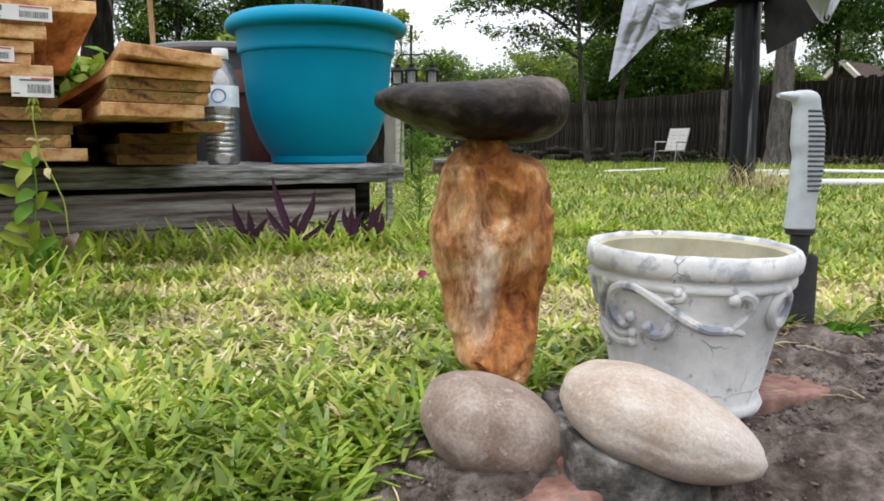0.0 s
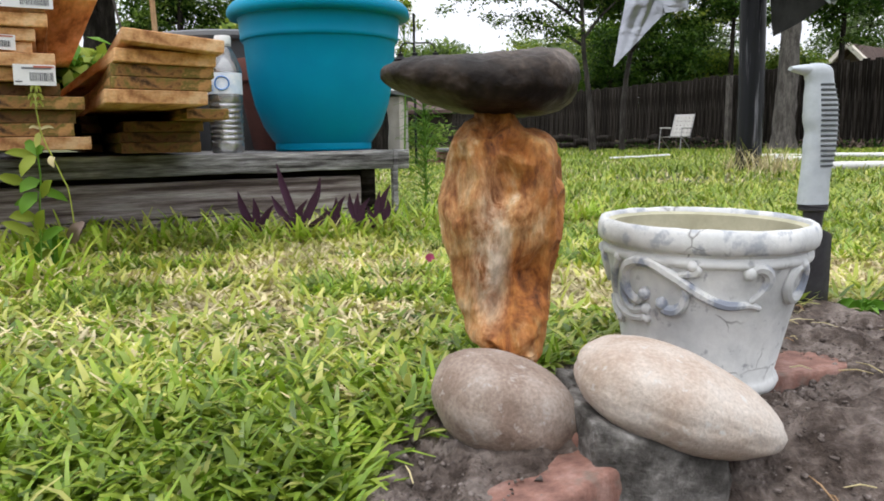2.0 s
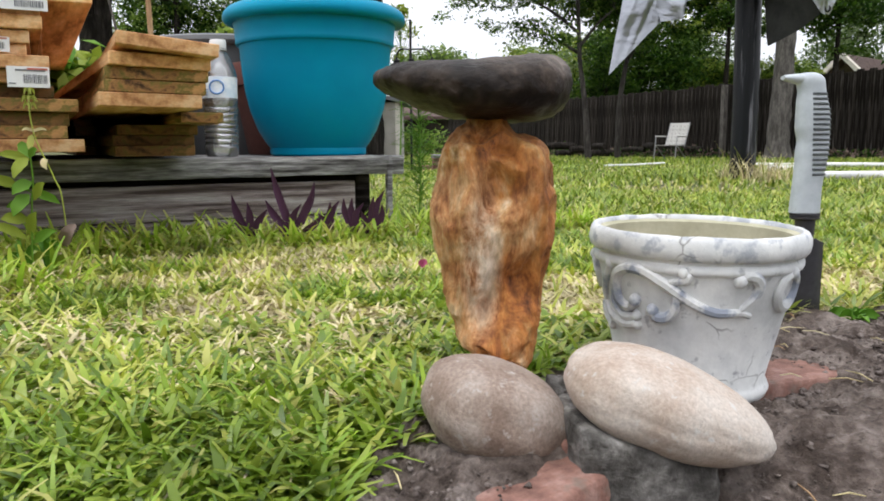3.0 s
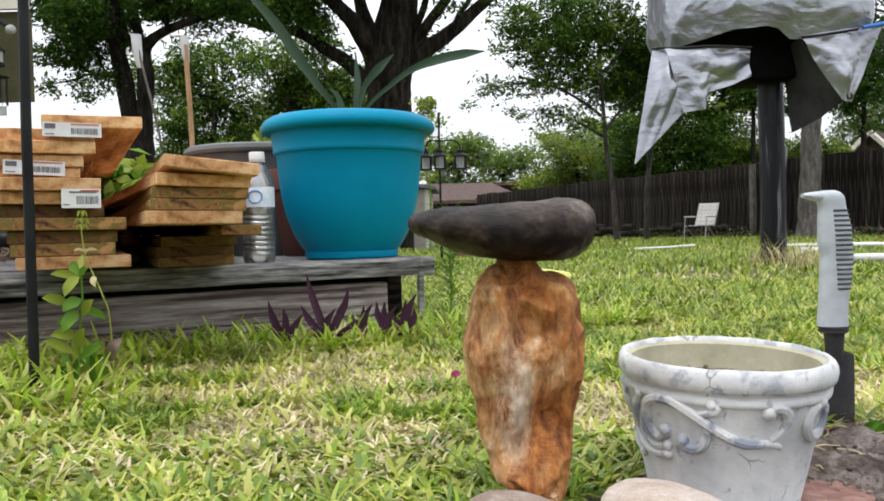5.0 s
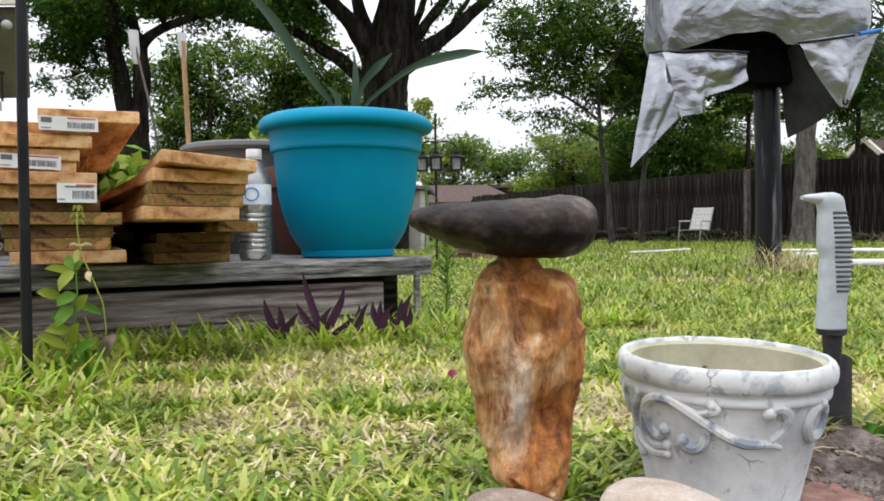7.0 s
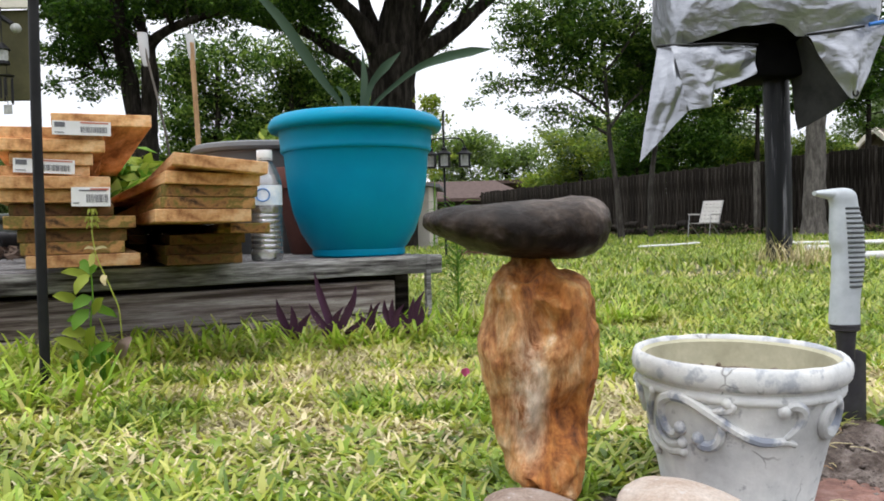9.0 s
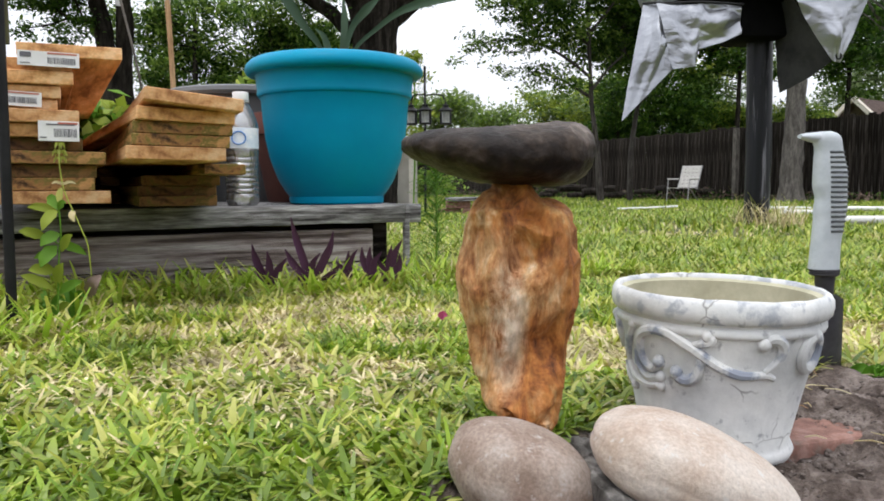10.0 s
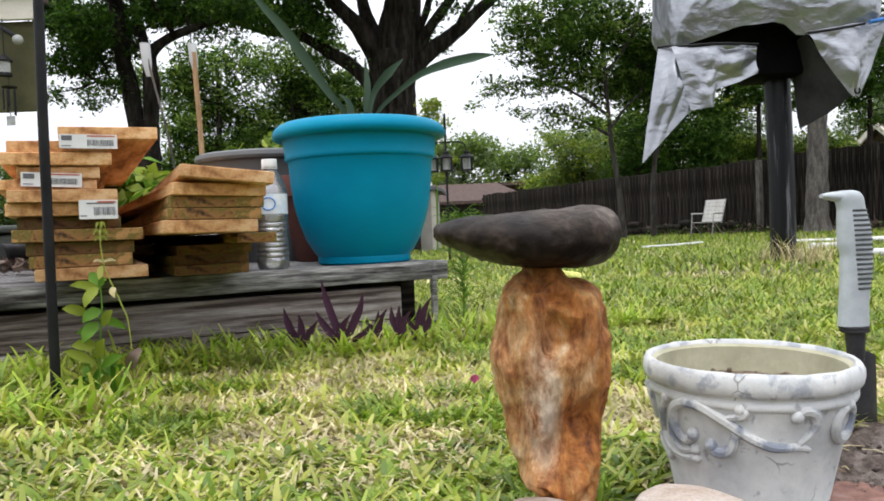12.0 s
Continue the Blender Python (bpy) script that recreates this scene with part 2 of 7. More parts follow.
M_DARKSTONE = surf("dark_river_stone", [(0.006, 0.0034, 0.0022), (0.014, 0.0088, 0.006), (0.029, 0.0198, 0.0145), (0.062, 0.046, 0.036), (0.15, 0.12, 0.10)], 26, 0.48, 0.8, 200, 0.0014, fine=0.40, lo=0.37, hi=0.68, spec=0.17, detail=10)
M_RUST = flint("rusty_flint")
M_PALE = surf("pale_river_stone", [(0.37, 0.285, 0.225), (0.45, 0.375, 0.32), (0.505, 0.445, 0.395), (0.54, 0.495, 0.455)], 22, 0.85, 0.6, 420, 0.0009, fine=0.24, lo=0.32, hi=0.70, spots=((0.54, 0.525, 0.505), 130, 0.62), spec=0.2, detail=9)
M_TAUPE = surf("taupe_river_stone", [(0.23, 0.168, 0.135), (0.315, 0.25, 0.21), (0.38, 0.322, 0.285)], 26, 0.85, 0.6, 420, 0.0009, fine=0.28, spots=((0.42, 0.375, 0.345), 130, 0.6), spec=0.2, detail=9)
M_CRAG = surf("grey_rough_stone", [(0.03, 0.027, 0.024), (0.095, 0.089, 0.082), (0.21, 0.20, 0.188), (0.44, 0.43, 0.41)], 30, 0.9, 0.9, 160, 0.004, fine=0.35, lo=0.38, hi=0.66, detail=9)
M_BRICK = surf("red_clay_brick", [(0.165, 0.085, 0.067), (0.25, 0.13, 0.102), (0.33, 0.20, 0.168)], 40, 0.9, 0.8, 220, 0.002, fine=0.22, spots=((0.19, 0.145, 0.12), 30, 0.60))
M_WHITEPOT = chalky("chalky_painted_resin", 0.60, 85, (0.36, 0.37, 0.39))
M_RUBBED = chalky("rubbed_relief_paint", 0.50, 44, (0.27, 0.30, 0.37))
M_RIM = chalky("rubbed_rim_paint", 0.535, 66, (0.38, 0.405, 0.45))
M_POTIN = surf("cream_pot_lining", [(0.36, 0.345, 0.24), (0.50, 0.48, 0.35)], 20, 0.8, 0.2, 120, 0.001, fine=0.1)
M_TEAL = surf("teal_plastic", [(0.0, 0.215, 0.37), (0.0, 0.245, 0.41)], 6, 0.42, 0.05, 300, 0.0004, fine=0.03, spec=0.1)
M_GREYPOT = surf("grey_plastic", [(0.10, 0.105, 0.11), (0.14, 0.145, 0.15)], 6, 0.55, 0.1, 200, 0.001, fine=0.06)
M_POTSOIL = surf("dry_potting_soil", [(0.10, 0.075, 0.055), (0.20, 0.155, 0.115), (0.32, 0.26, 0.20)], 60, 0.95, 0.9, 200, 0.004, fine=0.35, spec=0.1)
M_TERRA = surf("dull_terracotta", [(0.075, 0.026, 0.02), (0.12, 0.042, 0.032)], 9, 0.8, 0.2, 200, 0.001, fine=0.1)
M_OLDWOOD = surf("weathered_board", [(0.035, 0.031, 0.031), (0.14, 0.135, 0.136), (0.27, 0.265, 0.27), (0.46, 0.455, 0.46)], 13, 0.9, 0.9, 60, 0.004, stretch=(0.6, 6, 7), fine=0.45, detail=12, lo=0.36, hi=0.66, spec=0.15)
# near-black wood: the shade of the void under the platform as colour
M_VOIDSHADE = surf("void_shade_board", [(0.010, 0.008, 0.007), (0.025, 0.02, 0.018), (0.05, 0.042, 0.038)], 9, 0.95, 0.8, 60, 0.004, stretch=(0.6, 6, 7), fine=0.35, spec=0.1)
M_OLDFACE = surf("weathered_front_board", [(0.085, 0.064, 0.060), (0.235, 0.192, 0.188), (0.36, 0.315, 0.312), (0.52, 0.485, 0.485)], 8, 0.9, 0.9, 50, 0.004, stretch=(0.5, 7, 9), fine=0.45, detail=12, lo=0.38, hi=0.66, spec=0.15)
M_LUMBER = surf("cedar_board", [(0.28, 0.115, 0.040), (0.52, 0.265, 0.108), (0.63, 0.36, 0.168), (0.70, 0.455, 0.25)], 14, 0.75, 0.4, 90, 0.0015, stretch=(2.2, 0.25, 3), fine=0.20, rand=0.26, detail=8)
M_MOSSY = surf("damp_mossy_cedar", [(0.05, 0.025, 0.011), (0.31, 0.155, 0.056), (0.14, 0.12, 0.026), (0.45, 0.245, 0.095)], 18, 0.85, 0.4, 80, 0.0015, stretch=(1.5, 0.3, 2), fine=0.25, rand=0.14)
# damp wood, with the shade low in the stacks put into its darker tone
M_DAMPSHADE = surf("damp_shaded_cedar", [(0.04, 0.018, 0.008), (0.15, 0.07, 0.028), (0.10, 0.075, 0.02), (0.22, 0.115, 0.045)], 18, 0.85, 0.4, 80, 0.0015, stretch=(1.5, 0.3, 2), fine=0.22, rand=0.14)
M_LABEL = surf("paper_label", [(0.72, 0.72, 0.74), (0.8, 0.8, 0.82)], 30, 0.5, 0.0, fine=0.02)
M_INK = surf("label_ink", [(0.12, 0.12, 0.14), (0.16, 0.16, 0.18)], 30, 0.6, 0.0, fine=0.05)
M_REDINK = surf("label_red", [(0.45, 0.12, 0.08), (0.5, 0.15, 0.1)], 30, 0.6, 0.0, fine=0.05)
M_BLUEINK = surf("label_blue", [(0.08, 0.2, 0.5), (0.12, 0.28, 0.6)], 30, 0.5, 0.0, fine=0.05)
M_PALEBLUE = surf("bottle_label", [(0.55, 0.66, 0.8), (0.78, 0.82, 0.88)], 40, 0.4, 0.0, fine=0.03)
M_CAP = surf("white_plastic", [(0.72, 0.73, 0.74), (0.78, 0.79, 0.8)], 20, 0.4, 0.0, fine=0.03)
M_CLEAR = thin_clear("clear_plastic", 0.12)
M_FILM = thin_clear("cloudy_film", 0.55)
M_GRIP = surf("pale_grey_grip", [(0.41, 0.45, 0.485), (0.49, 0.53, 0.565)], 40, 0.5, 0.12, 300, 0.0005, fine=0.05, spots=((0.33, 0.35, 0.36), 50, 0.64))
M_SLOT = surf("grip_slots", [(0.05, 0.06, 0.065), (0.09, 0.10, 0.105)], 40, 0.6, 0.0, fine=0.1)
M_BLADE = surf("dark_steel", [(0.022, 0.021, 0.026), (0.045, 0.043, 0.05)], 35, 0.55, 0.2, 200, 0.0006, metal=0.2, fine=0.2, spots=((0.13, 0.11, 0.095), 60, 0.66))
M_BLACK = surf("black_paint", [(0.008, 0.008, 0.0095), (0.018, 0.018, 0.02)], 12, 0.5, 0.15, 90, 0.001, fine=0.15, spec=0.2)
# black iron, darkened further by the shade of the tarp's enclosure as colour
M_SHADEBLACK = surf("shaded_black_iron", [(0.0025, 0.0025, 0.0028), (0.005, 0.005, 0.0055)], 12, 0.8, 0.2, 90, 0.001, fine=0.2, spec=0.05)
M_POST = surf("scuffed_black_post", [(0.0055, 0.006, 0.0085), (0.012, 0.0125, 0.017)], 10, 0.36, 0.3, 60, 0.002, fine=0.2, stretch=(3, 3, 0.14), spots=((0.16, 0.16, 0.18), 16, 0.57), spec=0.25)
def silver(name):
    """Silver-coated woven plastic sheet: long sharp wrinkles over fine crinkles, soft metal sheen."""
    m = surf(name, [(0.28, 0.292, 0.32), (0.325, 0.338, 0.368), (0.375, 0.388, 0.42)], 4, 0.30, 0.0, 60, metal=0.8, fine=0.05, detail=5)
    nt = m.node_tree
    bsdf = nt.nodes["Principled BSDF"]
    tc = nt.nodes.new("ShaderNodeTexCoord")
    mp = node(nt, "ShaderNodeMapping", Scale=(1.0, 1.0, 1.5), Rotation=(0.0, 0.7, 0.0))
    nt.links.new(tc.outputs["Object"], mp.inputs[0])
    last = None
    for scale, depth, strength in ((2.6, 0.06, 0.11), (8.0, 0.02, 0.13), (26.0, 0.004, 0.17)):
        n = node(nt, "ShaderNodeTexNoise", Scale=scale, Detail=2.0, Roughness=0.5, Distortion=0.7)
        nt.links.new(mp.outputs[0], n.inputs["Vector"])
        away = nt.nodes.new("ShaderNodeMath")
        away.operation = "SUBTRACT"
        away.inputs[1].default_value = 0.5
        nt.links.new(n.outputs[0], away.inputs[0])
        ridge = nt.nodes.new("ShaderNodeMath")
        ridge.operation = "ABSOLUTE"
        nt.links.new(away.outputs[0], ridge.inputs[0])
        b = node(nt, "ShaderNodeBump", Strength=strength, Distance=depth * 4)
        b.invert = True
        nt.links.new(ridge.outputs[0], b.inputs["Height"])
        if last:
            nt.links.new(last.outputs[0], b.inputs["Normal"])
        last = b
    nt.links.new(last.outputs[0], bsdf.inputs["Normal"])
    return m


M_TARP = silver("silver_tarp")
# back of the tarp: the shade beneath it is put into this colour
M_TARPSHADE = surf("tarp_back_shade", [(0.022, 0.022, 0.022), (0.042, 0.042, 0.042)], 7, 0.7, 0.2, 60, 0.003, fine=0.1, spec=0.1)
M_BLUE = surf("blue_cord", [(0.03, 0.16, 0.5), (0.05, 0.2, 0.6)], 30, 0.6, 0.2, 200, 0.001)
M_FENCE = surf("dark_old_fence", [(0.008, 0.0062, 0.0048), (0.020, 0.0165, 0.0135), (0.038, 0.033, 0.029), (0.095, 0.085, 0.078)], 5, 0.95, 0.5, 30, 0.01, stretch=(4, 4, 0.22), fine=0.3, rand=0.35, spec=0.08)
M_BARK = surf("tree_bark", [(0.009, 0.0075, 0.006), (0.022, 0.0187, 0.0155), (0.042, 0.036, 0.031)], 6, 0.95, 0.9, 22, 0.03, stretch=(2.5, 2.5, 0.5), fine=0.3, spec=0.1)
M_BARKDARK = surf("brown_grey_bark", [(0.022, 0.019, 0.016), (0.044, 0.038, 0.033), (0.075, 0.067, 0.06)], 6, 0.95, 0.9, 26, 0.02, stretch=(2.5, 2.5, 0.6), fine=0.3)
M_BARKPALE = surf("grey_bark", [(0.075, 0.0675, 0.06), (0.1275, 0.1162, 0.105), (0.1725, 0.1575, 0.1425)], 6, 0.95, 0.9, 24, 0.03, stretch=(2.5, 2.5, 0.6), fine=0.3)
M_LEAFDARK = leafy("dark_leaves", [(0.008, 0.028, 0.003), (0.022, 0.066, 0.007), (0.07, 0.15, 0.014), (0.014, 0.042, 0.005)], 0.5, 0.45)
M_LEAFMID = leafy("mid_leaves", [(0.014, 0.04, 0.005), (0.045, 0.10, 0.012), (0.13, 0.22, 0.028), (0.024, 0.06, 0.008)], 0.5, 0.45)
M_LEAFLIGHT = leafy("light_leaves", [(0.055, 0.11, 0.014), (0.14, 0.24, 0.035), (0.29, 0.40, 0.075), (0.075, 0.14, 0.02)], 0.5, 0.4)
# distance haze is put into this paler, flatter leaf green
M_LEAFHAZE = leafy("hazy_far_leaves", [(0.12, 0.18, 0.07), (0.18, 0.25, 0.10), (0.24, 0.31, 0.14), (0.15, 0.205, 0.085)], 0.6, 0.35)
M_YOUNG = leafy("young_leaves", [(0.16, 0.24, 0.02), (0.28, 0.36, 0.04), (0.40, 0.46, 0.08), (0.2, 0.28, 0.03)], 0.5, 0.45)
M_HERB = leafy("herb_leaves", [(0.07, 0.19, 0.015), (0.12, 0.27, 0.025), (0.20, 0.38, 0.05), (0.09, 0.22, 0.02)], 0.42, 0.4)
M_AGAVE = leafy("grey_green_blades", [(0.045, 0.085, 0.05), (0.08, 0.13, 0.085), (0.06, 0.105, 0.06)], 0.4, 0.2)
M_PURPLE = leafy("purple_leaves", [(0.05, 0.018, 0.045), (0.085, 0.035, 0.075), (0.12, 0.055, 0.10)], 0.45, 0.15)
M_DRYLEAF = leafy("dry_leaves", [(0.06, 0.038, 0.028), (0.13, 0.09, 0.07), (0.22, 0.165, 0.135), (0.09, 0.055, 0.042)], 0.7, 0.15)
M_TUB = surf("dark_tub_plastic", [(0.05, 0.058, 0.05), (0.075, 0.085, 0.072)], 8, 0.5, 0.15, 120, 0.001, fine=0.1)
M_PINK = leafy("pink_petal", [(0.5, 0.07, 0.2), (0.6, 0.13, 0.3)], 0.5, 0.3)
M_PIPE = surf("white_pvc", [(0.68, 0.68, 0.68), (0.78, 0.78, 0.78)], 6, 0.4, 0.05, 50, 0.001, fine=0.06)
M_CHAIR = surf("white_webbing", [(0.40, 0.39, 0.37), (0.54, 0.53, 0.51)], 12, 0.7, 0.3, 150, 0.002, fine=0.1)
M_ALU = surf("dull_aluminium", [(0.25, 0.25, 0.25), (0.33, 0.33, 0.33)], 12, 0.5, 0.05, 100, 0.001, metal=0.7)
M_SIDING = surf("pale_siding", [(0.38, 0.36, 0.31), (0.46, 0.44, 0.39)], 4, 0.8, 0.2, 60, 0.002, fine=0.08)
M_TAN = surf("tan_siding", [(0.13, 0.10, 0.075), (0.17, 0.135, 0.10)], 4, 0.8, 0.2, 60, 0.002, fine=0.1)
M_UMBER = surf("dark_brown_siding", [(0.022, 0.017, 0.013), (0.04, 0.032, 0.025)], 4, 0.85, 0.2, 60, 0.002, fine=0.12)
M_FASCIA = surf("cream_fascia", [(0.62, 0.58, 0.50), (0.70, 0.66, 0.58)], 4, 0.7, 0.15, 60, 0.002, fine=0.06)
M_OLIVE = surf("olive_boards", [(0.055, 0.052, 0.02), (0.085, 0.08, 0.034)], 3, 0.8, 0.2, 40, 0.003, fine=0.12)
M_ROOF = surf("brown_shingles", [(0.07, 0.046, 0.04), (0.11, 0.074, 0.064)], 6, 0.95, 0.5, 30, 0.01, fine=0.25)
M_ROOFGREY = surf("grey_shingles", [(0.12, 0.125, 0.135), (0.18, 0.185, 0.195)], 6, 0.95, 0.5, 30, 0.01, fine=0.25)
M_LANTGLASS = surf("frosted_lantern_glass", [(0.30, 0.31, 0.30), (0.40, 0.41, 0.40)], 20, 0.3, 0.1, 60, 0.001)
M_YELLOW = surf("pale_yellow_plastic", [(0.62, 0.62, 0.14), (0.70, 0.70, 0.22)], 20, 0.5, 0.1, 90, 0.001)
M_BRICKWALL = surf("house_brick", [(0.12, 0.07, 0.05), (0.18, 0.10, 0.075)], 5, 0.9, 0.3, 40, 0.004)
M_STICK = surf("bare_stick", [(0.30, 0.18, 0.09), (0.42, 0.27, 0.15)], 20, 0.85, 0.4, 90, 0.001, stretch=(2, 2, 0.4))


# ---- building helpers ----
def smooth(me, angle=None):
    me.shade_smooth()
    if angle is not None:
        me.set_sharp_from_angle(angle=radians(angle))


def part(name, bm, material, parent=None, label="", sharp=40, shade=True, m=None):
    me = bpy.data.meshes.new(name)
    bm.to_mesh(me)
    bm.free()
    me.materials.append(material)
    if shade:
        smooth(me, sharp)
    ob = new(name, me)
    if parent is not None:
        ob.parent = parent
    if m is not None:
        ob.matrix_basis = m
    if label:
        ob["label"] = label
    return ob


def again(name, source, parent, m, label=""):
    """Another piece on the same mesh."""
    ob = new(name, source.data)
    ob.parent = parent
    ob.matrix_basis = m
    if label:
        ob["label"] = label
    return ob


def thing(name, label, category, m=None, group="", kind=""):
    ob = new(name)
    ob.empty_display_size = 0.05
    if m is not None:
        ob.matrix_basis = m
    return tagged(ob, label, category, group, kind)


def box(x0, y0, z0, x1, y1, z1, bevel=0.0, seg=1, bm=None):
    bm = bm or bmesh.new()
    m = Matrix.Translation(((x0 + x1) / 2, (y0 + y1) / 2, (z0 + z1) / 2)) @ Matrix.Diagonal((abs(x1 - x0), abs(y1 - y0), abs(z1 - z0), 1))
    made = bmesh.ops.create_cube(bm, size=1, matrix=m)
    if bevel:
        edges = list({e for v in made["verts"] for e in v.link_edges})
        bmesh.ops.bevel(bm, geom=edges, offset=bevel, segments=seg, affect="EDGES", profile=0.5)
    return bm


def lathe(profile, seg=48, bm=None):
    """Turns (radius, height) pairs about z."""
    bm = bm or bmesh.new()
    rings = []
    for r, z in profile:
        rings.append([bm.verts.new((r * math.cos(2 * math.pi * i / seg), r * math.sin(2 * math.pi * i / seg), z)) for i in range(seg)])
    for a, b in zip(rings, rings[1:]):
        for i in range(seg):
            j = (i + 1) % seg
            bm.faces.new((a[i], a[j], b[j], b[i]))
    bmesh.ops.remove_doubles(bm, verts=bm.verts, dist=1e-6)
    bm.normal_update()
    return bm


def tube(points, radii, seg=8, bm=None, squash=1.0):
    """A pipe along points with a radius at each (or one for all)."""
    bm = bm or bmesh.new()
    pts = [Vector(p) for p in points]
    if not hasattr(radii, "__len__"):
        radii = [radii] * len(pts)
    radii = [float(r) for r in radii]
    rings, side = [], None
    for i, p in enumerate(pts):
        way = (pts[min(i + 1, len(pts) - 1)] - pts[max(i - 1, 0)]).normalized()
        if side is None:
            side = way.orthogonal().normalized()
        side = (side - way * side.dot(way)).normalized()
        up = way.cross(side)
        rings.append([bm.verts.new(p + radii[i] * (math.cos(2 * math.pi * k / seg) * side + squash * math.sin(2 * math.pi * k / seg) * up)) for k in range(seg)])
    for a, b in zip(rings, rings[1:]):
        for k in range(seg):
            j = (k + 1) % seg
            bm.faces.new((a[k], a[j], b[j], b[k]))
    bm.faces.new(rings[0][::-1])
    bm.faces.new(rings[-1])
    return bm


def spline(points, n):
    """Catmull-Rom through the points."""
    p = [Vector(q) for q in points]
    p = [2 * p[0] - p[1], *p, 2 * p[-1] - p[-2]]
    out = []
    for i in range(1, len(p) - 2):
        for k in range(n):
            t = k / n
            a, b, c, d = p[i - 1 : i + 3]
            out.append(0.5 * (2 * b + (c - a) * t + (2 * a - 5 * b + 4 * c - d) * t * t + (3 * b - a - 3 * c + d) * t ** 3))
    return out + [p[-2]]


def roughen(bm, amp, scale, seed=0.0, octaves=3):
    for v in bm.verts:
        d = noise.fractal(v.co * scale + Vector((seed, seed * 1.7, -seed)), 1.0, 2.0, octaves)
        v.co += v.normal * d * amp
    bm.normal_update()
    return bm


def pebble(rx, ry, rz, sub=4, amp=0.06, scale=1.3, seed=0.0, power=2.0):
    bm = bmesh.new()
    bmesh.ops.create_icosphere(bm, subdivisions=sub, radius=1)
    for v in bm.verts:
        n = v.co.normalized()
        k = (abs(n.x) ** power + abs(n.y) ** power + abs(n.z) ** power) ** (-1 / power)
        v.co = n * k * (1 + amp * noise.fractal(n * scale + Vector((seed, -seed, seed * 2)), 1.0, 2.0, 3))
    bmesh.ops.scale(bm, vec=(rx, ry, rz), verts=bm.verts)
    bm.normal_update()
    return bm


def raw_mesh(name, verts, faces, mats, mat_index=None, shade=False):
    """One mesh from arrays of vertices (n, 3) and faces (m, 3 or 4)."""
    me = bpy.data.meshes.new(name)
    verts, faces = np.asarray(verts, np.float32), np.asarray(faces, np.int32)
    k = faces.shape[1]
    me.vertices.add(len(verts))
    me.vertices.foreach_set("co", verts.ravel())
    me.loops.add(faces.size)
    me.loops.foreach_set("vertex_index", faces.ravel())
    me.polygons.add(len(faces))
    me.polygons.foreach_set("loop_start", np.arange(0, faces.size, k, dtype=np.int32))
    for m in mats:
        me.materials.append(m)
    if mat_index is not None:
        me.polygons.foreach_set("material_index", np.asarray(mat_index, np.int32))
    me.update(calc_edges=True)
    if shade:
        me.shade_smooth()
    return me


# ---- ground ----
def lift(x, y):
    """Height of the earth: a small fall towards the viewer, a long gentle fall towards the fence."""
    x, y = np.asarray(x, float), np.asarray(y, float)
    near = np.clip((0.56 - y) / 0.25, 0, 1.0)
    far = np.clip(y - 2.2, 0, 16)
    wave = 0.006 * np.sin(3.1 * x + 1.0) * np.cos(2.3 * y) * np.clip(y, 0, 3)
    dip = 0.028 + 0.10 * np.clip((x - 0.05) / 0.06, 0, 1)
    return -dip * near * near - 0.011 * far + wave * np.clip(y - 0.7, 0, 1)


def edge_of_bed(x):
    """The y at which the bare bed ends and the lawn begins."""
    x = np.asarray(x, float)
    return np.interp(x, [-0.12, -0.05, 0.0, 0.08, 0.14, 0.24, 0.34, 0.5, 1.0, 3.0], [-0.2, 0.44, 0.545, 0.60, 0.68, 0.75, 0.785, 0.83, 0.96, 1.3]) + 0.012 * np.sin(37 * x) + 0.008 * np.sin(83 * x)


def ground_sheet():
    s = np.linspace(-1, 1, 161)
    gx = np.sign(s) * (np.abs(s) * 1.5 + 800 * np.abs(s) ** 7)
    t = np.linspace(0, 1, 221)
    gy = -3 + 5 * t + 1400 * t ** 9
    gy = np.concatenate([[-600, -60, -10], gy])
    xx, yy = np.meshgrid(gx, gy)
    bed = (yy < edge_of_bed(xx) - 0.03) & (yy > -0.48) & (xx > -0.1) & (xx < 2.55)
    zz = lift(xx, yy) - np.where(bed, 0.05, 0.0)      # hollowed under the bed of loose soil
    verts = np.stack([xx.ravel(), yy.ravel(), zz.ravel()], 1)
    w, h = len(gx), len(gy)
    i = (np.arange(h - 1)[:, None] * w + np.arange(w - 1)).ravel()
    me = raw_mesh("ground", verts, np.stack([i, i + 1, i + w + 1, i + w], 1), [M_LAWN], shade=True)
    tagged(new("ground", me), "lawn earth with thatch, falling gently to the fence", "ground", kind="structure")


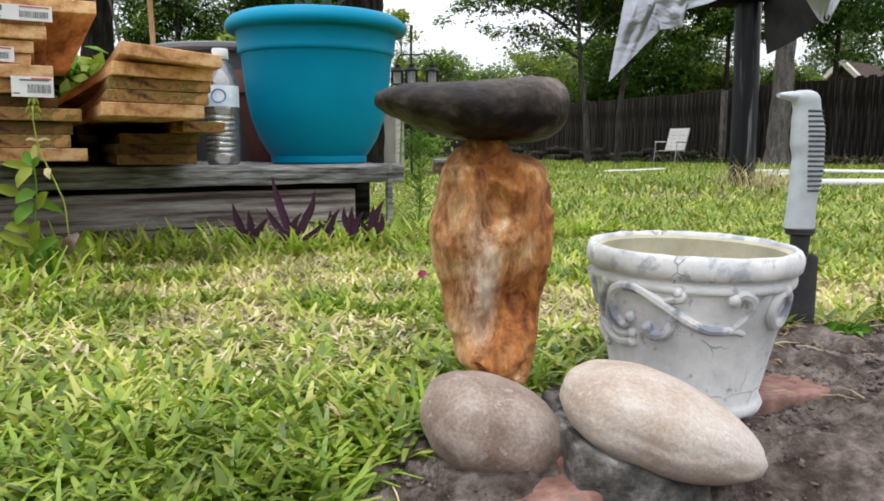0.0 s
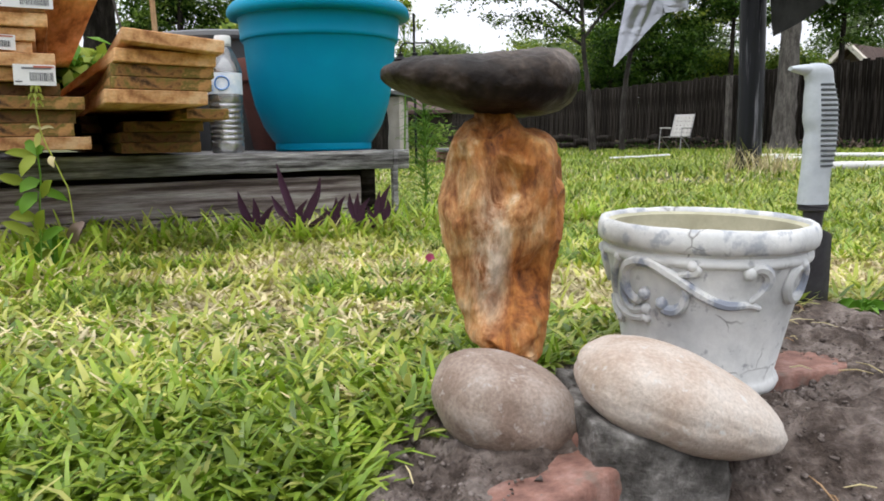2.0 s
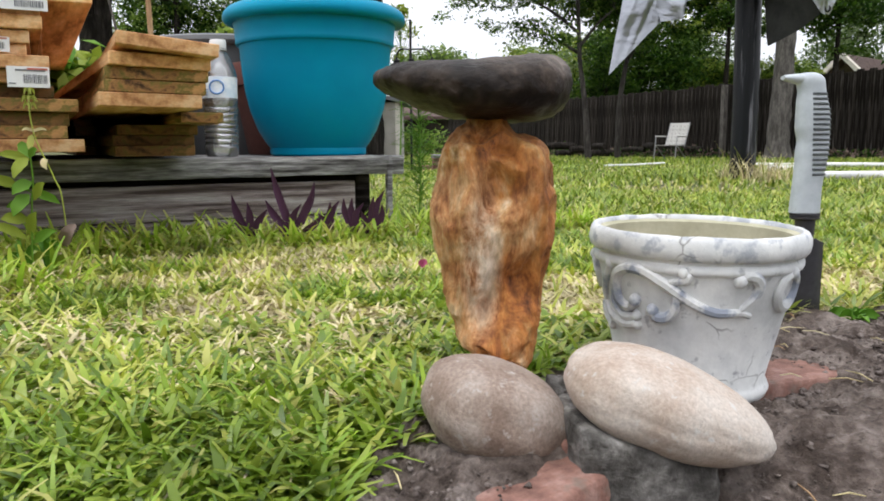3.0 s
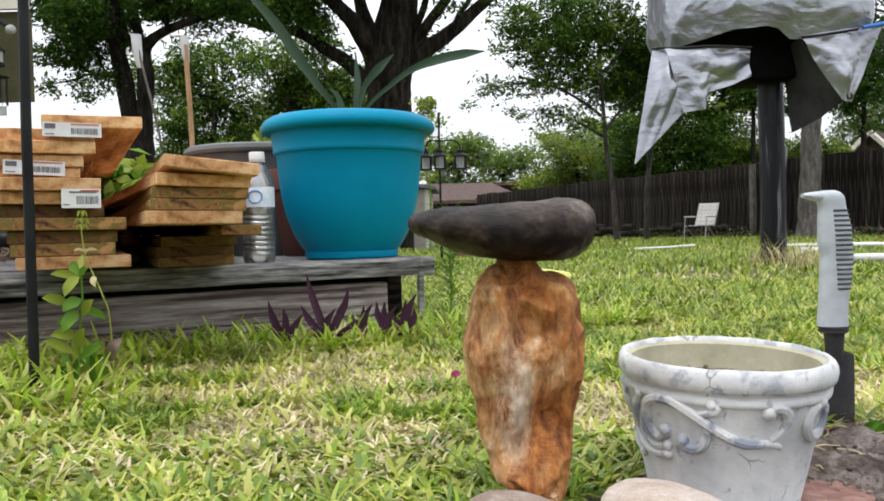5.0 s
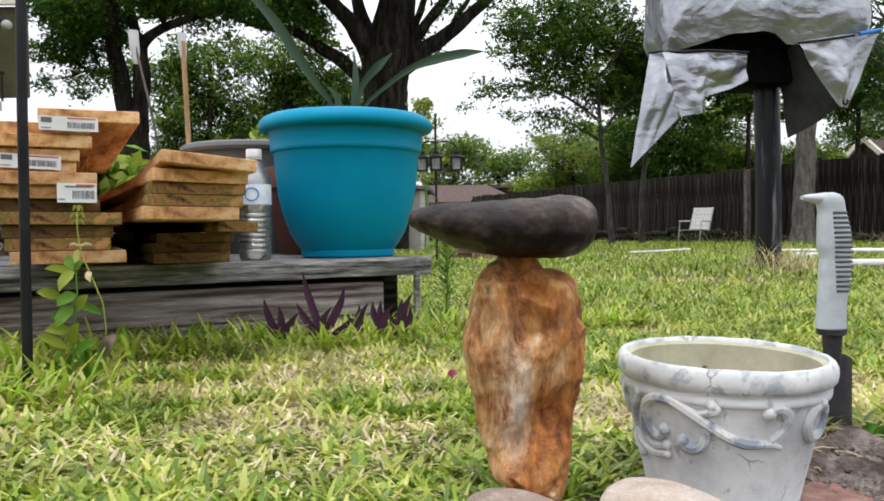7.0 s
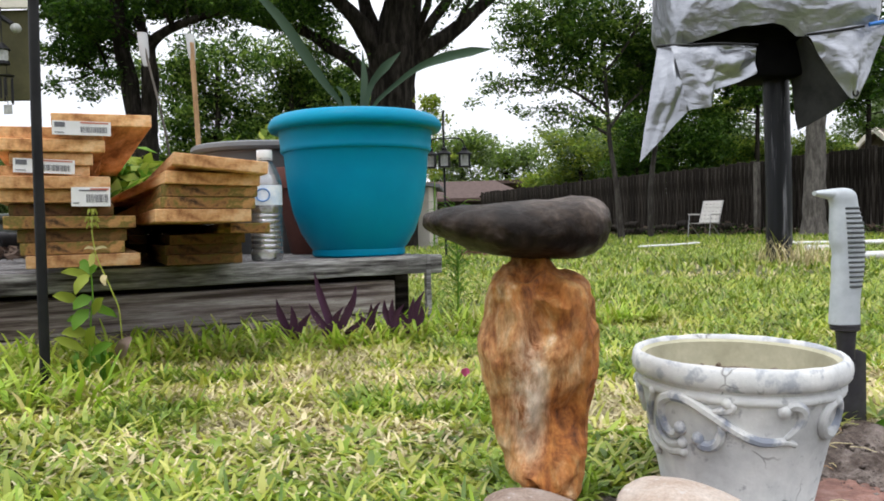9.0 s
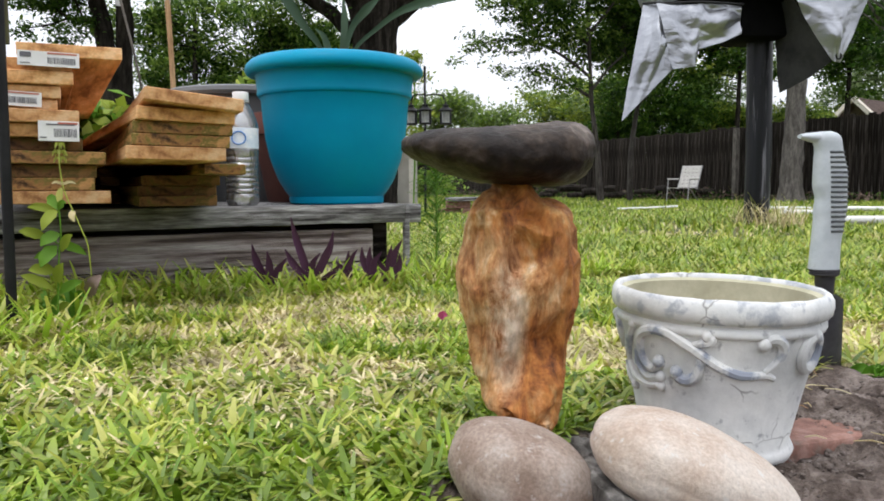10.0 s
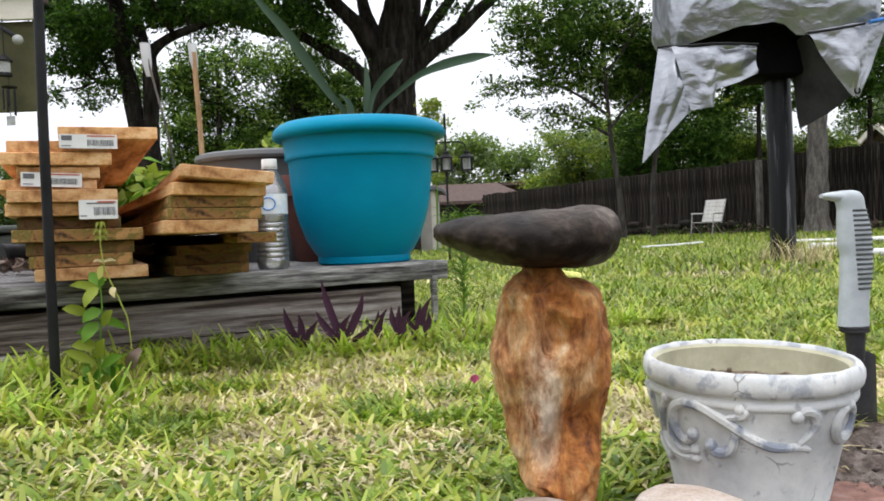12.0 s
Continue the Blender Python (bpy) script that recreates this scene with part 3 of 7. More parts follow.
def soil_bed():
    xs = np.concatenate([np.linspace(-0.12, 0.75, 215), np.linspace(0.757, 2.6, 75)])
    n, rows = len(xs), 230
    verts, faces = [], []
    for j in range(rows):
        f = j / (rows - 1)
        for x in xs:
            y = -0.5 + (float(edge_of_bed(x)) + 0.515) * (1 - (1 - f) ** 1.9)
            p = Vector((x, y, 0))
            z = float(lift(x, y)) + 0.006 + 0.009 * noise.fractal(p * 16, 1.0, 2.0, 4) + 0.0065 * noise.fractal(p * 60, 1.0, 2.0, 4)
            z -= 0.021 * math.exp(-(((x - 0.26) / 0.11) ** 2 + ((y - 0.61) / 0.075) ** 2))
            if f > 0.95 or x < -0.1:
                z -= 0.012
            verts.append((x, y, z))
    for j in range(rows - 1):
        for i in range(n - 1):
            k = j * n + i
            faces.append((k, k + 1, k + n + 1, k + n))
    tagged(new("garden_bed_soil", raw_mesh("garden_bed_soil", verts, faces, [M_SOIL], shade=True)), "bare greyish brown crumbly soil of the garden bed", "soil", kind="structure")
    rng = np.random.default_rng(5)
    bm = bmesh.new()
    bmesh.ops.create_icosphere(bm, subdivisions=1, radius=1)
    bv, bf = np.array([v.co for v in bm.verts]), np.array([[v.index for v in f.verts] for f in bm.faces])
    bm.free()
    vs, fs = [], []
    for k in range(8500):
        x = rng.uniform(-0.06, 0.75)
        y = rng.uniform(0.3, 1.0)
        if y > float(edge_of_bed(x)) + 0.02:
            continue
        r = 0.0008 + 0.0026 * rng.random() ** 4
        q = bv * (1 + 0.35 * rng.standard_normal((len(bv), 1))) * r * np.array([1, 1, 0.75])
        fs.append(bf + len(bv) * len(vs))
        hollow = 0.021 * math.exp(-(((x - 0.26) / 0.11) ** 2 + ((y - 0.61) / 0.075) ** 2))
        vs.append(q + [x, y, float(lift(x, y)) + 0.006 - hollow + r * 0.3])
    tagged(new("soil_clods", raw_mesh("soil_clods", np.concatenate(vs), np.concatenate(fs), [M_CLOD])), "small crumbs and clods of dry soil", "soil", kind="stuff")


def blades(name, label, count, box_xy, length, width, seed, keep, dry, mats, lean=(0.3, 1.2), segs=3, wide=False):
    """Grass blades as bent tapering strips. keep(x, y): where they grow; dry(x, y): the odds of dead ones."""
    rng = np.random.default_rng(seed)
    x0, x1, y0, y1 = box_xy
    u = rng.random(count * 3)
    y = y0 + (y1 - y0) * rng.random(count * 3)
    x = (u - 0.5) * 2
    x = np.where(x < 0, x * x0 * (0.12 + y), x * x1 * (0.12 + y))
    ok = keep(x, y) & (rng.random(len(x)) < (0.12 + y) / (0.12 + y1))
    if wide:
        x = x0 + (x1 - x0) * u
        ok = keep(x, y)
    x, y = x[ok][:count], y[ok][:count]
    n = len(x)
    z = lift(x, y) + np.where(y < edge_of_bed(x), 0.004, 0.0)
    pd = dry(x, y)
    r = rng.random(n)
    kind = np.where(r < pd, 2, np.where(r < pd + 0.06 + 0.4 * pd, 1, 0))
    ang = rng.uniform(0, 2 * np.pi, n)
    ln = length * rng.uniform(0.5, 1.25, n) * np.where(kind == 2, 0.8, 1.0)
    wd = width * rng.uniform(0.6, 1.2, n) * np.where(kind == 2, 0.75, 1.0)
    th = rng.uniform(*lean, n) + np.where(kind == 2, 0.45, 0.0)
    bend = rng.uniform(0.2, 1.5, n)
    dx, dy = np.cos(ang), np.sin(ang)
    sx, sy = -dy, dx
    pts, cur = [], np.stack([x, y, z - 0.003], 1)
    a = th * 0.5
    for k in range(segs + 1):
        f = k / segs
        w = wd * (1 - 0.62 * f ** 3) * 0.5
        pts.append(cur + np.stack([sx * w, sy * w, 0 * w], 1))
        pts.append(cur - np.stack([sx * w, sy * w, 0 * w], 1))
        step = ln / segs
        cur = cur + np.stack([dx * np.sin(a) * step, dy * np.sin(a) * step, np.cos(a) * step], 1)
        a = np.minimum(a + bend * 1.1 / segs + th * 0.3 / segs, 1.75)
    v = np.stack(pts, 1).reshape(-1, 3)
    v[:, 2] = np.maximum(v[:, 2], np.repeat(z, 2 * segs + 2) + 0.001 * rng.random(len(v)) - 0.003)
    m = 2 * segs + 2
    base = (np.arange(n) * m)[:, None, None]
    f = np.array([[2 * k, 2 * k + 1, 2 * k + 3, 2 * k + 2] for k in range(segs)])[None]
    faces = (base + f).reshape(-1, 4)
    me = raw_mesh(name, v, faces, mats, np.repeat(kind, segs), shade=True)
    return tagged(new(name, me), label, "grass", kind="stuff")


def drift(x, y, cell, seed):
    """Smooth random patches, about cell metres across, from 0 to 1."""
    grid = np.random.default_rng(seed).random((64, 64))
    u, v = np.asarray(x) / cell + 20, np.asarray(y) / cell + 5
    i, j = np.floor(u).astype(int), np.floor(v).astype(int)
    f, g = u - i, v - j
    f, g = f * f * (3 - 2 * f), g * g * (3 - 2 * g)
    at = lambda a, b: grid[a % 64, b % 64]
    return (at(i, j) * (1 - f) + at(i + 1, j) * f) * (1 - g) + (at(i, j + 1) * (1 - f) + at(i + 1, j + 1) * f) * g


def patchy(x, y):
    s = 0.5 * drift(x, y, 0.24, 3) + 0.5 * drift(x, y, 0.075, 4)
    belt = np.exp(-((y - 1.0 + 0.15 * x) / 0.36) ** 2)
    return np.clip((s - 0.46) * 2.9 * (0.35 + 0.65 * belt) + 0.16 + 0.47 * belt + 0.10 * np.clip((y - 1.5) / 0.8, 0, 1), 0.05, 0.93)


def green_near(x, y):
    rim = np.exp(-((y - edge_of_bed(x)) / 0.09) ** 2)
    return np.clip(patchy(x, y) * np.clip((y - 0.36) / 0.33, 0.22, 1) * 1.4 - 0.3 * rim, 0.03, 0.88)


def under_platform(x, y):
    """Where the wooden platform stands, no grass grows."""
    u, v = (x + 0.085) * 0.883 + (y - 1.69) * 0.469, (y - 1.69) * 0.883 - (x + 0.085) * 0.469
    return (u < -0.005) & (u > -1.9) & (v > 0.015) & (v < 1.0)


def build_lawn():
    mats = [M_GREEN, M_LIME, M_STRAW]
    lush = [M_FRESH, M_LIME, M_STRAW]
    on_lawn = lambda x, y: (y > edge_of_bed(x)) & ~under_platform(x, y)
    near = "short matted lawn grass, green with yellowing and straw-coloured blades"
    blades("lawn_grass", near, 40000, (0.66, 0.70, 0.22, 1.3), 0.032, 0.0062, 11, on_lawn, green_near, lush, lean=(0.55, 1.7), segs=3)
    blades("lawn_thatch", "dry straw thatch matted between the blades", 34000, (0.66, 0.70, 0.22, 1.9), 0.036, 0.0040, 15, on_lawn, lambda x, y: np.clip(green_near(x, y) * 2.4, 0, 0.95), mats, lean=(0.7, 1.5), segs=3)
    blades("broad_grass", "broad soft green grass blades at the lawn's near edge", 9000, (0.66, 0.3, 0.24, 0.80), 0.027, 0.0095, 18, on_lawn, lambda x, y: 0 * x + 0.04, lush, lean=(1.0, 1.75), segs=4)
    foot = lambda x, y: on_lawn(x, y) & (((y - (1.665 + 0.53 * (x + 0.12)) < 0.0) & (y - (1.45 + 0.53 * (x + 0.12)) > 0.0)) | ((x + 0.58) ** 2 + 2 * (y - 0.985) ** 2 < 0.012))
    blades("tall_grass", "taller green grass at the foot of the platform and along the bed", 13000, (0.72, 0.30, 0.85, 1.75), 0.072, 0.0070, 16, foot, lambda x, y: 0 * x + 0.36, [M_BRIGHT, M_LIME, M_STRAW], lean=(0.4, 1.6), segs=4)
    rim = lambda x, y: on_lawn(x, y) & (y - edge_of_bed(x) < 0.06) & (y - edge_of_bed(x) > 0.012)
    blades("bed_edge_grass", "lush green grass along the edge of the bed", 2600, (0.66, 0.70, 0.35, 1.2), 0.044, 0.0062, 21, rim, lambda x, y: 0 * x + 0.05, lush, lean=(0.5, 1.5), segs=4)
    clump = lambda x, y: (x - 1.6) ** 2 + (y - 3.95) ** 2 < 0.035
    blades("dry_grass_clump", "tall dry seeding grass round the grill post", 2600, (0.0, 0.45, 3.7, 4.4), 0.19, 0.006, 17, clump, lambda x, y: 0 * x + 0.92, mats, lean=(0.05, 0.5))
    bed = lambda x, y: (x > -0.13) & (x < 2.62) & (y > -0.52) & (y < edge_of_bed(x))
    beside = lambda x, y: ~under_platform(x, y) & ~bed(x, y) & ((np.abs(x) > 0.7 * (0.12 + y)) | (y < 0.2)) & ~((np.abs(x) < 0.25) & (np.abs(y) < 0.3))
    blades("lawn_grass", "lawn grass on both sides of the garden bed", 55000, (-7.0, 8.0, -6.0, 9.0), 0.085, 0.055, 23, beside, lambda x, y: patchy(x * 0.5, y * 0.5 + 3) * 0.5, lush, lean=(0.9, 1.5), segs=1, wide=True)
    blades("lawn_grass", near, 40000, (0.66, 0.70, 1.25, 1.9), 0.032, 0.0062, 12, on_lawn, patchy, lush, lean=(0.7, 1.65), segs=2)
    blades("lawn_grass", near, 34000, (0.66, 0.70, 1.85, 3.2), 0.042, 0.0066, 19, on_lawn, patchy, lush, lean=(0.7, 1.6), segs=2)
    blades("lawn_grass", "lawn grass farther off, green with dry patches", 58000, (0.66, 0.72, 3.1, 9.0), 0.05, 0.0115, 13, on_lawn, lambda x, y: patchy(x * 0.5, y * 0.5 - 0.6) * 0.65, lush, lean=(0.4, 1.3), segs=2)
    blades("lawn_grass", "lawn grass far off by the fence", 55000, (0.66, 0.75, 8.8, 30.0), 0.06, 0.03, 14, on_lawn, lambda x, y: patchy(x * 0.3, y * 0.3) * 0.3, lush, lean=(0.3, 1.0), segs=1)


ground_sheet()
soil_bed()
build_lawn()


# ---- balanced stones ----
def profile_stone(levels, depth, seg=56, rows=60, lean=0.0):
    """A stone from (height, left, right) levels, its depth a share of its width."""
    zs = [l[0] for l in levels]
    bm, rings = bmesh.new(), []
    for k in range(rows + 1):
        f = k / rows
        z = zs[0] + (zs[-1] - zs[0]) * (0.5 - 0.5 * math.cos(math.pi * f))
        a, b = (float(np.interp(z, zs, [l[i] for l in levels])) for i in (1, 2))
        c, w = (a + b) / 2, max((b - a) / 2, 0.0012)
        d = depth * (w ** 0.75) * (0.045 ** 0.25)
        ring = []
        for i in range(seg):
            t = 2 * math.pi * i / seg
            ct, st = math.cos(t), math.sin(t)
            q = (abs(ct) ** 2.5 + abs(st) ** 2.5) ** (-1 / 2.5)
            ring.append(bm.verts.new((c + w * q * ct, d * q * st + lean * (z - zs[0]), z)))
        rings.append(ring)
    for a, b in zip(rings, rings[1:]):
        for i in range(seg):
            j = (i + 1) % seg
            bm.faces.new((a[i], a[j], b[j], b[i]))
    bm.faces.new(rings[0][::-1])
    bm.faces.new(rings[-1])
    bm.normal_update()
    return bm


def balanced_stones():
    # lower left: a rounded pebble, its top falling to the right
    bm = pebble(0.0500, 0.046, 0.0335, 5, 0.05, 1.1, 3.0, 2.25)
    for v in bm.verts:
        v.co.z += -0.10 * v.co.x
    ob = part("river_stone", bm, M_TAUPE, m=pose(0.033, 0.487, 0.0160, -4, 18, 8))
    tagged(ob, "rounded taupe river stone carrying the upright stone", "stone", "stacked stones")
    # upright rust-brown flint, broad above and narrowing to a point below
    lv = [(0.0092, 0.046, 0.0579), (0.011, 0.0375, 0.0602), (0.0146, 0.0291, 0.0623), (0.0183, 0.0232, 0.0638), (0.0276, 0.0139, 0.0667), (0.0373, 0.008, 0.0693), (0.0473, 0.0033, 0.0717),
          (0.0579, 0.0012, 0.0729), (0.0694, 0.0006, 0.0747), (0.0808, -0.0019, 0.0766), (0.0922, -0.0051, 0.0779), (0.1035, -0.0079, 0.0787), (0.1125, -0.0095, 0.0799), (0.1214, -0.0087, 0.0808), (0.1325, -0.0059, 0.0807),
          (0.148, -0.0032, 0.0779), (0.1589, -0.0002, 0.0735), (0.1655, 0.0025, 0.0657), (0.1677, 0.0043, 0.0602), (0.1699, 0.0063, 0.0536), (0.1732, 0.0118, 0.0481), (0.1775, 0.0180, 0.0440), (0.181, 0.0185, 0.0439)]
    bm = profile_stone(lv, 0.70, 120, 130)
    for v in bm.verts:
        # broken facets: each cell of the stone is knocked back or left proud by its own amount
        p = Vector((v.co.x * 42, v.co.y * 42, v.co.z * 26))
        dist, cells = noise.voronoi(p, distance_metric="DISTANCE")
        proud = noise.cell(cells[0] * 7.3)
        edge = min(1.0, (dist[1] - dist[0]) * 2.2)
        v.co += v.normal * ((0.0070 * proud - 0.0022) * edge + 0.0030 * noise.fractal(p * 0.45, 1.0, 2.0, 3) + 0.0009 * noise.fractal(v.co * 160, 1.0, 2.0, 4))
        v.co.y -= 0.034 * max(0.0, 1 - (v.co.z - 0.008) / 0.05) ** 1.3      # the narrow end juts out to its footing
    bm.normal_update()
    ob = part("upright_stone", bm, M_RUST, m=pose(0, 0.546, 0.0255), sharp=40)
    tagged(ob, "upright rust-brown faceted stone balanced on its narrow end", "stone", "stacked stones")
    # dark flat stone on top: blunt at one end, drawn out to a point at the other, its top nearly flat
    tops = [(-0.0475, 0.2368), (-0.0455, 0.2393), (-0.038, 0.2425), (-0.026, 0.2450), (-0.010, 0.2460), (0.022, 0.2470), (0.035, 0.2479), (0.047, 0.2489), (0.060, 0.2500), (0.069, 0.2502), (0.0775, 0.2484), (0.084, 0.2450), (0.0878, 0.2405), (0.0895, 0.2362)]
    lows = [(-0.0475, 0.2315), (-0.0455, 0.2290), (-0.040, 0.2250), (-0.028, 0.2200), (-0.015, 0.2135), (0.003, 0.2085), (0.019, 0.2058), (0.035, 0.2042), (0.050, 0.2040), (0.066, 0.2050), (0.077, 0.2075), (0.0835, 0.2122), (0.0877, 0.2195), (0.0895, 0.2265)]
    bm, rings = bmesh.new(), []
    for k in range(111):
        x = 0.021 - 0.0685 * math.cos(math.pi * k / 110)
        hi, lo = (float(np.interp(x, [q[0] for q in e], [q[1] for q in e])) for e in (tops, lows))
        mid, half = lo + 0.46 * (hi - lo), max(hi - lo, 0.0008)
        deep = 0.052 * max(0.0, 1 - abs((x - 0.0225) / 0.0705) ** 3.0) ** 0.5 + 0.003
        ring = []
        for i in range(72):
            c, z = math.cos(2 * math.pi * i / 72), math.sin(2 * math.pi * i / 72)
            q = (abs(c) ** 2.5 + abs(z) ** 2.5) ** (-1 / 2.5)
            ring.append(bm.verts.new((x - 0.026, deep * q * c, mid - 0.2345 + half * (0.54 if z > 0 else 0.46) * q * z)))
        rings.append(ring)
    for a, b in zip(rings, rings[1:]):
        for i in range(72):
            j = (i + 1) % 72
            bm.faces.new((a[i], b[i], b[j], a[j]))
    bm.faces.new(rings[0])
    bm.faces.new(rings[-1][::-1])
    bm.normal_update()
    roughen(bm, 0.0013, 40, 2.0, 3)
    roughen(bm, 0.0008, 130, 3.0, 3)
    ob = part("flat_stone", bm, M_DARKSTONE, m=pose(0.026, 0.560, 0.2345))
    tagged(ob, "dark brown-grey flat river stone balanced on the upright stone", "stone", "stacked stones")
    # pale stone leaning down to the right on a grey rough one
    bm = bmesh.new()
    bmesh.ops.create_icosphere(bm, subdivisions=6, radius=1)
    for v in bm.verts:
        n = v.co.normalized()
        q = (abs(n.x) ** 2.5 + abs(n.y) ** 2.3 + abs(n.z) ** 2.2) ** (-1 / 2.35)
        taper = float(np.interp(n.x, [-1, -0.5, 0, 0.6, 1], [1.0, 1.08, 1.05, 0.86, 0.70]))
        d = 1 + 0.035 * noise.fractal(n * 1.5 + Vector((1, 5, 3)), 1.0, 2.0, 3)
        v.co = Vector((n.x * 0.0665 * q * d, n.y * 0.044 * q * d * taper, n.z * 0.0262 * q * d * taper))
    bm.normal_update()
    ob = part("river_stone", bm, M_PALE, m=pose(0.1385, 0.462, 0.0285, 4, 20, -6))
    tagged(ob, "pale cream oval river stone tilted on a rough grey stone", "stone", "stacked stones")
    bm = box(-0.042, -0.040, -0.11, 0.042, 0.040, 0.0, 0.006, 3)
    bmesh.ops.subdivide_edges(bm, edges=bm.edges[:], cuts=7, use_grid_fill=True)
    bm.normal_update()
    roughen(bm, 0.0045, 26, 4.0, 3)
    roughen(bm, 0.0028, 95, 2.0, 4)
    for v in bm.verts:
        v.co.z += -0.30 * (v.co.x + 0.042) * max(0.0, 1 + v.co.z / 0.11)
    bm.normal_update()
    ob = part("grey_stone", bm, M_CRAG, m=pose(0.1175, 0.468, 0.027, 0, 0, 5), sharp=60)
    tagged(ob, "rough grey broken stone sunk in the soil", "stone", "stacked stones")
    bm = pebble(0.011, 0.010, 0.013, 4, 0.25, 1.8, 4.0, 3.5)
    ob = part("small_stone", bm, M_CRAG, m=pose(0.080, 0.528, 0.014, 10, 8, 30))
    tagged(ob, "small grey chip of stone between the pebbles", "stone")


def border_bricks():
    for k, (x, y, z, a, b) in enumerate([(0.040, 0.438, -0.0325, 40, -3), (0.238, 0.646, -0.0322, 20, 0), (0.118, 0.548, -0.024, 40, 2)]):
        bm = box(-0.095, -0.046, -0.028, 0.095, 0.046, 0.028, 0.004, 2)
        bmesh.ops.subdivide_edges(bm, edges=bm.edges[:], cuts=3, use_grid_fill=True)
        bm.normal_update()
        roughen(bm, 0.0022, 60, k * 3.0)
        ob = part("border_brick", bm, M_BRICK, m=pose(x, y, z, b, 2 * b, a), sharp=60)
        tagged(ob, "worn red clay border brick sunk in the soil", "brick", "border bricks")


# ---- white ornamental pot ----
POT_H = 0.126


def pot_radius(z):
    return float(np.interp(z, [0.0, 0.006, 0.012, 0.095, 0.102, POT_H], [0.061, 0.0625, 0.060, 0.0800, 0.0815, 0.083]))


def on_pot(deg, mm, out=0.0):
    z, a = mm / 1000, radians(deg)
    r = pot_radius(z) + out
    return Vector((r * math.sin(a), -r * math.cos(a), z))


def white_pot():
    pot = thing("flower_pot", "small white weathered flower pot with raised scrolls on the soil", "pot", pose(0.1985, 0.612, -0.0060, 0.6, 1.2, -18) @ Matrix.Diagonal((0.945, 0.945, 1.04, 1)))
    body = [(0.0, 0.0), (0.057, 0.0), (0.0625, 0.002), (0.0645, 0.007), (0.0625, 0.011), (0.0605, 0.014), (0.070, 0.055), (0.0805, 0.0985),
            (0.0832, 0.0995), (0.0842, 0.1020), (0.0832, 0.1048), (0.0812, 0.1062), (0.0812, 0.1085)]
    lip = [(0.0812, 0.1085), (0.0852, 0.1090), (0.0874, 0.1115), (0.0882, 0.1160), (0.0876, 0.1210), (0.0855, 0.1248), (0.0832, 0.126), (0.0812, 0.1250), (0.0803, 0.122)]
    part("body", lathe(body, 96), M_WHITEPOT, pot, "chalky white wall with grey rub marks", sharp=50)
    bm = lathe(lip, 96)
    roughen(bm, 0.0008, 45, 1.0)
    part("rim", bm, M_RIM, pot, "thick rounded white rim", sharp=50)
    part("lining", lathe([(0.0805, 0.1225), (0.0765, 0.1205), (0.0735, 0.098), (0.064, 0.06), (0.062, 0.058)], 72), M_POTIN, pot, "cream inside wall")
    bm2 = lathe([(0.0, 0.100), (0.02, 0.102), (0.045, 0.098), (0.0735, 0.100)], 40)
    roughen(bm2, 0.004, 90, 2.0)
    rng = random.Random(4)
    for k in range(70):
        a, r = rng.uniform(0, 6.28), 0.066 * math.sqrt(rng.random())
        bmesh.ops.create_icosphere(bm2, subdivisions=1, radius=rng.uniform(0.001, 0.0035), matrix=Matrix.Translation((r * math.cos(a), r * math.sin(a), 0.1015)))
    part("potting_soil", bm2, M_POTSOIL, pot, "dry crumbly potting soil")

    def scroll(points, r, name="scroll"):
        pts = [on_pot(d, z, 0.0006) for d, z in points]
        line = spline(pts, 5)
        r *= 1.22
        n = len(line)
        rad = [r * (0.55 + 0.55 * math.sin(math.pi * min(1, 0.15 + 0.85 * i / (n - 1)))) for i in range(n)]
        bm = tube(line, rad, 8)
        end = line[0]
        bmesh.ops.create_icosphere(bm, subdivisions=2, radius=r * 1.3, matrix=Matrix.Translation(end))
        return part(name, bm, M_RUBBED, pot)

    for t in (0, 180):
        at = lambda *points: [(t + d, z) for d, z in points]
        # the long S with its curled head, and the sprays that leave it
        scroll(at((-34.3, 76.2), (-39.6, 69.8), (-46.5, 73.4), (-49.0, 83.2), (-46.1, 94.1), (-37.4, 100.0), (-27.5, 99.5), (-18.1, 93.5), (-12.6, 89.5), (-6.3, 84.2), (2.0, 78.1), (11.4, 73.7), (19.0, 73.1), (26.9, 73.6), (33.5, 70.7)), 0.0033)
        scroll(at((-23.2, 70.8), (-21.9, 67.2), (-15.7, 66.5), (-10.7, 71.6), (-9.0, 80.7), (-10.8, 88.4)), 0.0033)
        scroll(at((-5.6, 100.5), (-3.1, 98.5), (-4.5, 96.0), (-8.4, 94.5), (-15.3, 92.0)), 0.0028)
        scroll(at((23.6, 96.4), (27.3, 100.3), (32.6, 98.2), (35.5, 91.7), (33.2, 83.3), (26.6, 75.4)), 0.0033)
        scroll([(t + 61 + 10.5 * math.cos(a), 87 + 12.5 * math.sin(a)) for a in (1.6, 2.5, 3.4, 4.3, 5.2, 6.1, 7.0, 7.8)], 0.0033)
        scroll(at((-52.5, 100.0), (-59.2, 88.6), (-64.3, 76.8), (-65.8, 67.2)), 0.0026)
        scroll(at((-35.0, 57.9), (-46.1, 56.4), (-59.5, 59.5), (-66.8, 70.9)), 0.0028)
        scroll(at((-34.4, 64.6), (-45.2, 61.9), (-52.5, 69.3), (-53.7, 80.8)), 0.0028)
        scroll(at((-84.0, 101.0), (-76.0, 97.0), (-75.0, 86.8), (-82.0, 76.0)), 0.0030)
